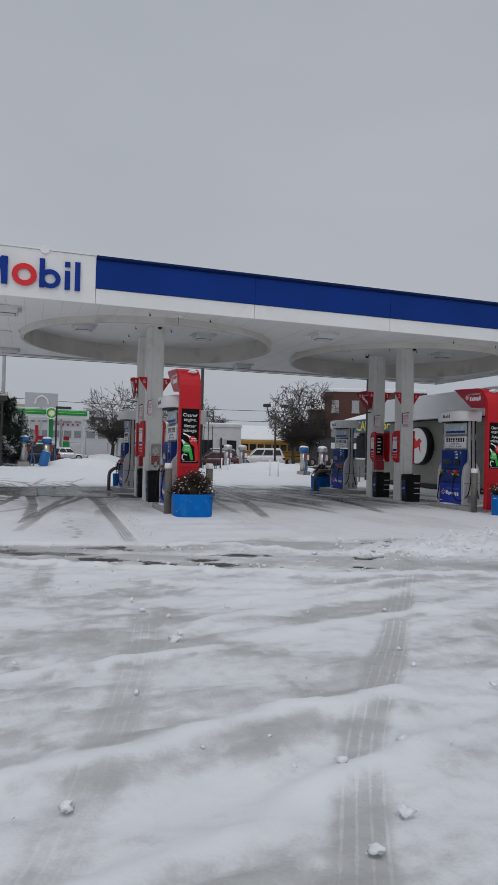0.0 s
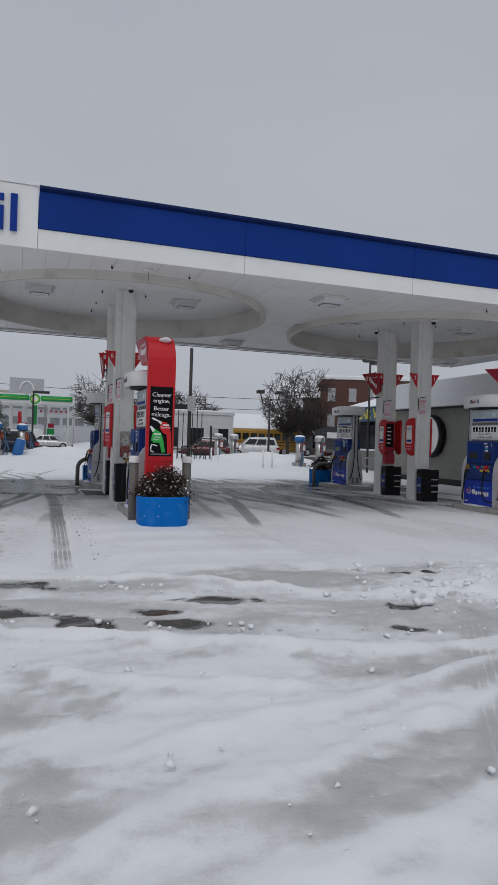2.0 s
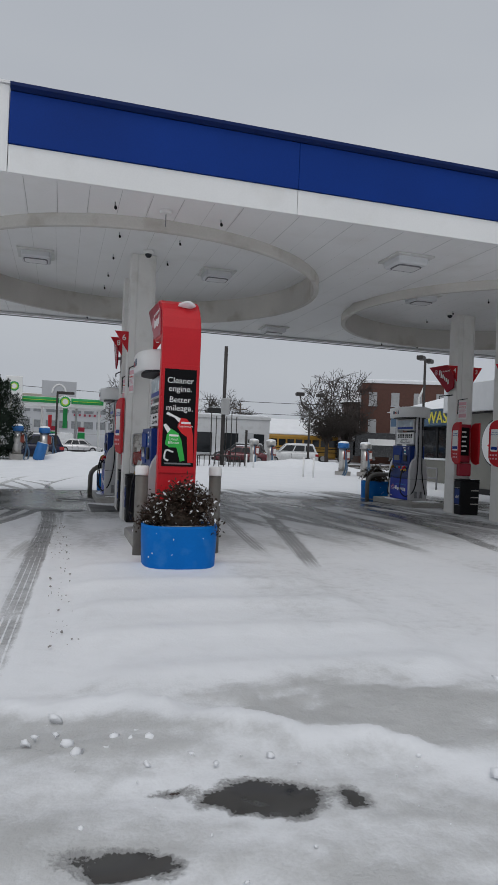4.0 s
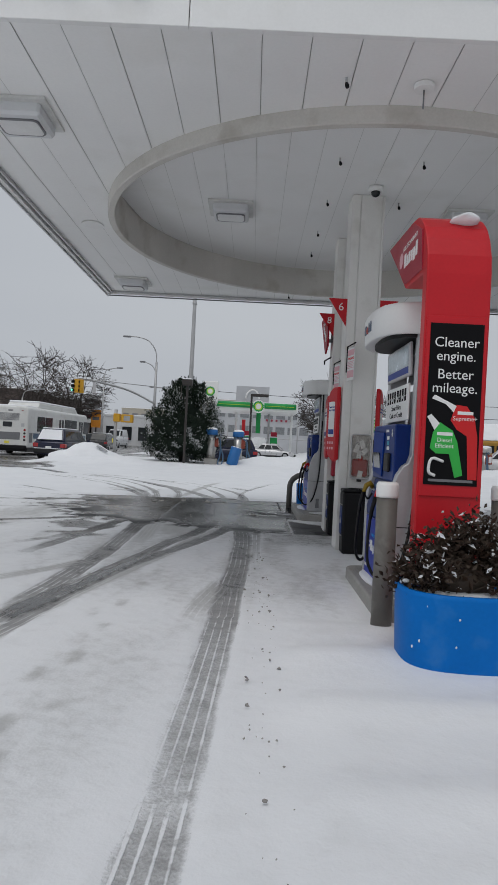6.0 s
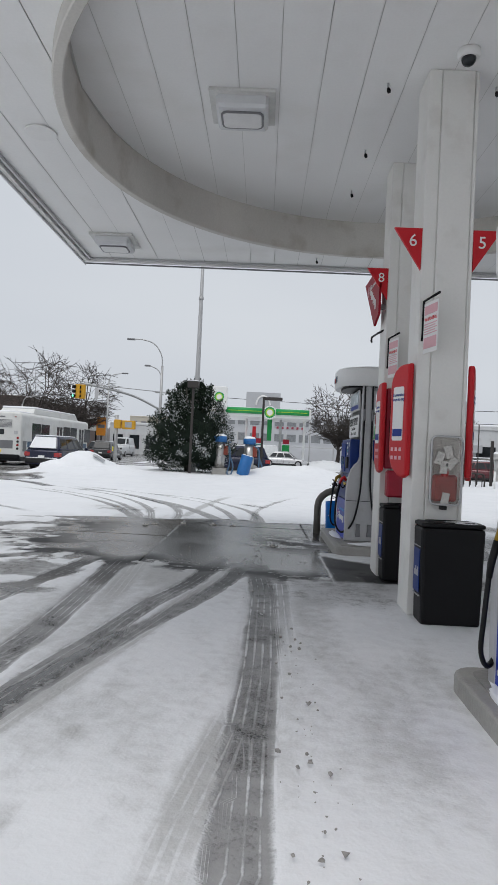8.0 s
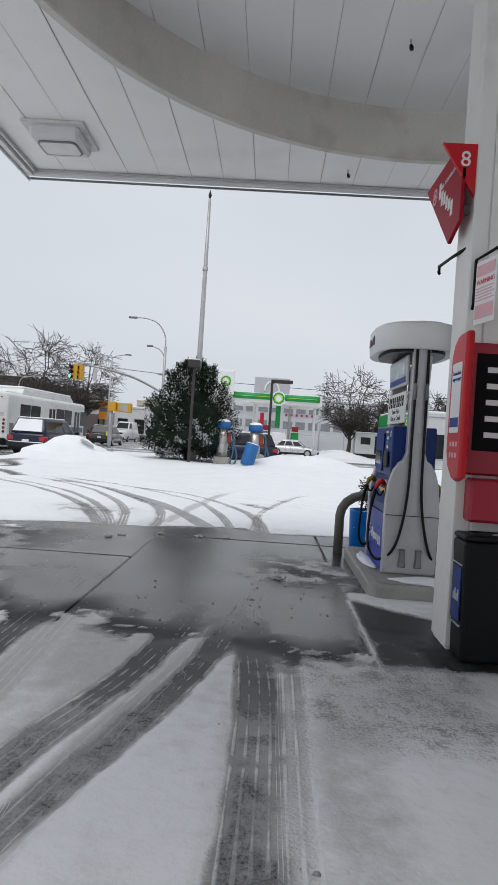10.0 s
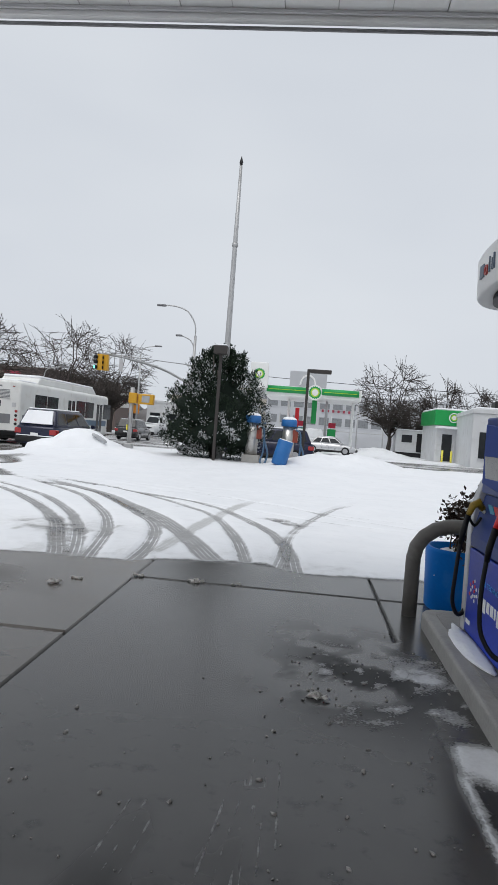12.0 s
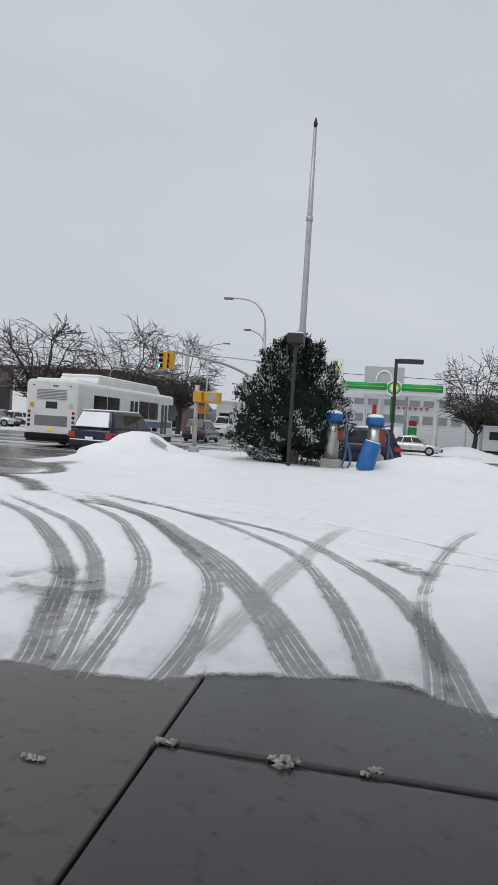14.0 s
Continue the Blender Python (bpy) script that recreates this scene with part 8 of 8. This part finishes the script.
part("cab", cube(3.05, 5.0, -1.15, 1.15, 0.5, 2.6, 0.15, 2), M_CAR_BLACK, tk)
part("side_mark", cube(-3, 1.5, 1.255, 1.27, 2.2, 2.9), M_PAPER, tk)
for x in (-2.5, 3.8):
    for s in (-1, 1):
        wheel(tk, x, s * 1.05, 0.45, 0.28)
VAC = "grey steel car vacuum with a snow dome"
for x, y in ((14.2, 46.9), (15.3, 46.7), (17.7, 40.6), (18.8, 40.0)):
    vv = vacuum(pose(x, y, 0.02, 0, 0, -70), VAC, M_VACSTEEL if x != 17.7 else None)
dl2 = thing("twin_lamp", pose(18.2, 47.4, 0), "dark twin-armed yard lamp", "street lamp")
part("post", tube(bmesh.new(), [(0, 0, 0), (0, 0, 4.2)], [0.09, 0.07], 8), M_POLE_DK, dl2)
for s in (-1, 1):
    part("arm", tube(bmesh.new(), spline([(0, 0, 4.1), (s * 0.5, 0, 4.35), (s * 0.7, 0, 4.9), (s * 0.75, 0, 5.1)], 4), 0.045, 6), M_POLE_DK, dl2)
    part("lamp_head", cube(s * 0.75 - 0.28, s * 0.75 + 0.28, -0.2, 0.2, 5.05, 5.3, 0.05), M_POLE_DK, dl2)
lp2 = thing("wash_lamp", pose(18.8, 34.0, 0), "dark double-headed lamp by the car wash", "street lamp")
part("post", tube(bmesh.new(), [(0, 0, 0), (0, 0, 6.0)], 0.06, 8), M_POLE_DK, lp2)
for s in (-1, 1):
    part("lamp_head", cube(s * 0.6 - 0.25, s * 0.6 + 0.25, -0.15, 0.15, 5.95, 6.15, 0.03), M_POLE_DK, lp2, "", pose(0, 0, 0, 0, 0, 40))
ip = thing("iron_pole", pose(11.6, 45.0, 0), "tall dark iron post", "pole")
part("shaft", tube(bmesh.new(), [(0, 0, 0), (0, 0, 7.6)], 0.11, 10), M_POLE_DK, ip)
part("meter_box", cube(-0.2, 0.3, -0.25, -0.05, 3.4, 4.4, 0.03), M_POLE, ip)
rail = thing("spiked_fence", pose(10.6, 44.5, 0), "black iron railing with tall bars", "fence")
for k in range(6):
    part("bar", tube(bmesh.new(), [(0.25 + 0.32 * k, 0.5, 0), (0.25 + 0.32 * k, 0.5, 3.6 - 0.3 * (k % 2))], 0.03, 5), M_POLE_DK, rail)
for k in range(9):
    part("low_bar", tube(bmesh.new(), [(-0.6 + 0.3 * k, -0.4, 0), (-0.6 + 0.3 * k, -0.4, 0.85)], 0.025, 5), M_POLE_DK, rail)
part("low_rail", tube(bmesh.new(), spline([(-0.7, -0.4, 0.0), (-0.7, -0.4, 0.7), (-0.5, -0.4, 0.88), (1.6, -0.4, 0.88), (1.9, -0.4, 0.7), (1.9, -0.4, 0)], 4), 0.04, 6), M_POLE_DK, rail)
part("post", cube(2.3, 2.42, -0.06, 0.06, 0, 2.5), M_POLE_DK, rail)
for k, (x, y) in enumerate(((12.6, 43), (13.1, 43.2), (14.2, 37.8), (14.6, 37.4))):
    solid("marker_post", tube(bmesh.new(), [(0, 0, 0), (0, 0, 1.05)], 0.05, 8), M_PAPER, "short white marker post in the snow", "post", "marker posts", m=pose(x, y, 0))
gr = thing("pipe_rail", pose(17.0, 29.8, 0), "grey pipe guard rail with snow", "guard rail")
part("top_rail", tube(bmesh.new(), [(0, 0, 0.9), (0, 5.0, 0.9)], 0.04, 6), M_STEEL_DK, gr)
part("mid_rail", tube(bmesh.new(), [(0, 0, 0.5), (0, 5.0, 0.5)], 0.04, 6), M_STEEL_DK, gr)
for k in range(4):
    part("post", tube(bmesh.new(), [(0, 1.65 * k, 0), (0, 1.65 * k, 0.92)], 0.04, 6), M_STEEL_DK, gr)
for x, y, z0, x1_, y1_, z1_, sag in ((-10, 110, 9.5, 60, 92, 8.6, 0.8), (-10, 112, 8.2, 60, 95, 7.0, 0.9)):
    pts = [(x + (x1_ - x) * k / 20, y + (y1_ - y) * k / 20, z0 + (z1_ - z0) * k / 20 - sag * 4 * (k / 20) * (1 - k / 20)) for k in range(21)]
    solid("overhead_wire", tube(bmesh.new(), pts, 0.045, 4), M_BLACK, "black overhead cable across the yard", "cable", m=pose(0, 0, 0))
for x, y, h in ((-10, 111, 10), (60, 93, 9.5), (28, 101, 8)):
    up = thing("utility_pole", pose(x, y, 0), "wooden utility pole with a crossarm", "utility pole", "utility poles")
    part("shaft", tube(bmesh.new(), [(0, 0, 0), (0, 0, h)], [0.16, 0.11], 8), M_WOOD, up)
    part("crossarm", cube(-1.1, 1.1, -0.07, 0.07, h - 1.0, h - 0.85), M_WOOD, up)

# lumps of slush and ice
rng = random.Random(9)
for k, (x, y, r) in enumerate(((0.37, 25.15, 0.034), (0.92, 25.15, 0.05), (-0.28, 24.6, 0.045), (-0.16, 24.84, 0.025), (2.02, 22.69, 0.04), (1.32, 25.2, 0.025), (1.26, 25.16, 0.02))):
    bm = bmesh.new()
    for q in range(9):
        lump(bm, rng.gauss(0, r * 0.7), rng.gauss(0, r * 0.4), r * rng.uniform(0.1, 0.5), r * rng.uniform(0.2, 0.6), r * rng.uniform(0.2, 0.5), r * rng.uniform(0.2, 0.5), k * 5 + q, 1.6, 2)
    solid("slush_lump", bm, M_SLUSH, "lump of dirty slush on wet concrete", "slush", "slush lumps", m=pose(x, y, 0.0))
clods, crumbs = bmesh.new(), bmesh.new()
for k in range(1500):
    z, bm = 0.035, clods
    if k < 420:
        x, y = rng.uniform(-2.5, 5.5), rng.uniform(1.0, 10.2)
        r = 0.004 + 0.026 * rng.random() ** 3.5
    elif k < 900:
        x = rng.uniform(4.6, 12.0)
        y, z = 9.0 + 0.34 * (x - 6.5) + rng.gauss(0, 0.55), 0.07
        r = 0.012 + 0.05 * rng.random() ** 2.2
    elif k < 1010:
        x = rng.uniform(-2, 5)
        y = 9.5 - 0.27 * x - 0.012 * x * x + rng.choice((-0.75, 0.7)) + rng.gauss(0, 0.12)
        r = 0.008 + 0.03 * rng.random() ** 2
    elif k < 1380:
        x, y, z, bm = (rng.uniform(-1.2, 2.9), rng.gauss(20.9, 0.7), 0.003, crumbs) if k % 3 else (rng.gauss(2.25, 0.3), rng.gauss(23.0, 0.45), 0.003, crumbs)
        r = 0.003 + 0.01 * rng.random() ** 2.2
    else:
        x, y, bm = rng.gauss(2.08, 0.07), rng.uniform(11, 18), crumbs
        r = 0.003 + 0.012 * rng.random() ** 2.2
    lump(bm, x, y, z, r, r * rng.uniform(0.7, 1.3), r * 0.7, k, 1.3, 1)
for x, y, r in ((1.11, 4.97, 0.05), (1.94, 2.89, 0.035), (1.88, 2.94, 0.028), (1.51, 2.35, 0.03), (1.27, 2.15, 0.028), (0.19, 2.77, 0.03)):
    lump(clods, x, y, 0.03, r, r, r * 0.7, x * 7, 1.2, 2)
solid("snow_clods", clods, M_SNOW, "scattered white clods of broken snow", "snow clods", kind="stuff")
solid("slush_crumbs", crumbs, M_CRUMB, "scattered grey crumbs of slush", "slush crumbs", kind="stuff")
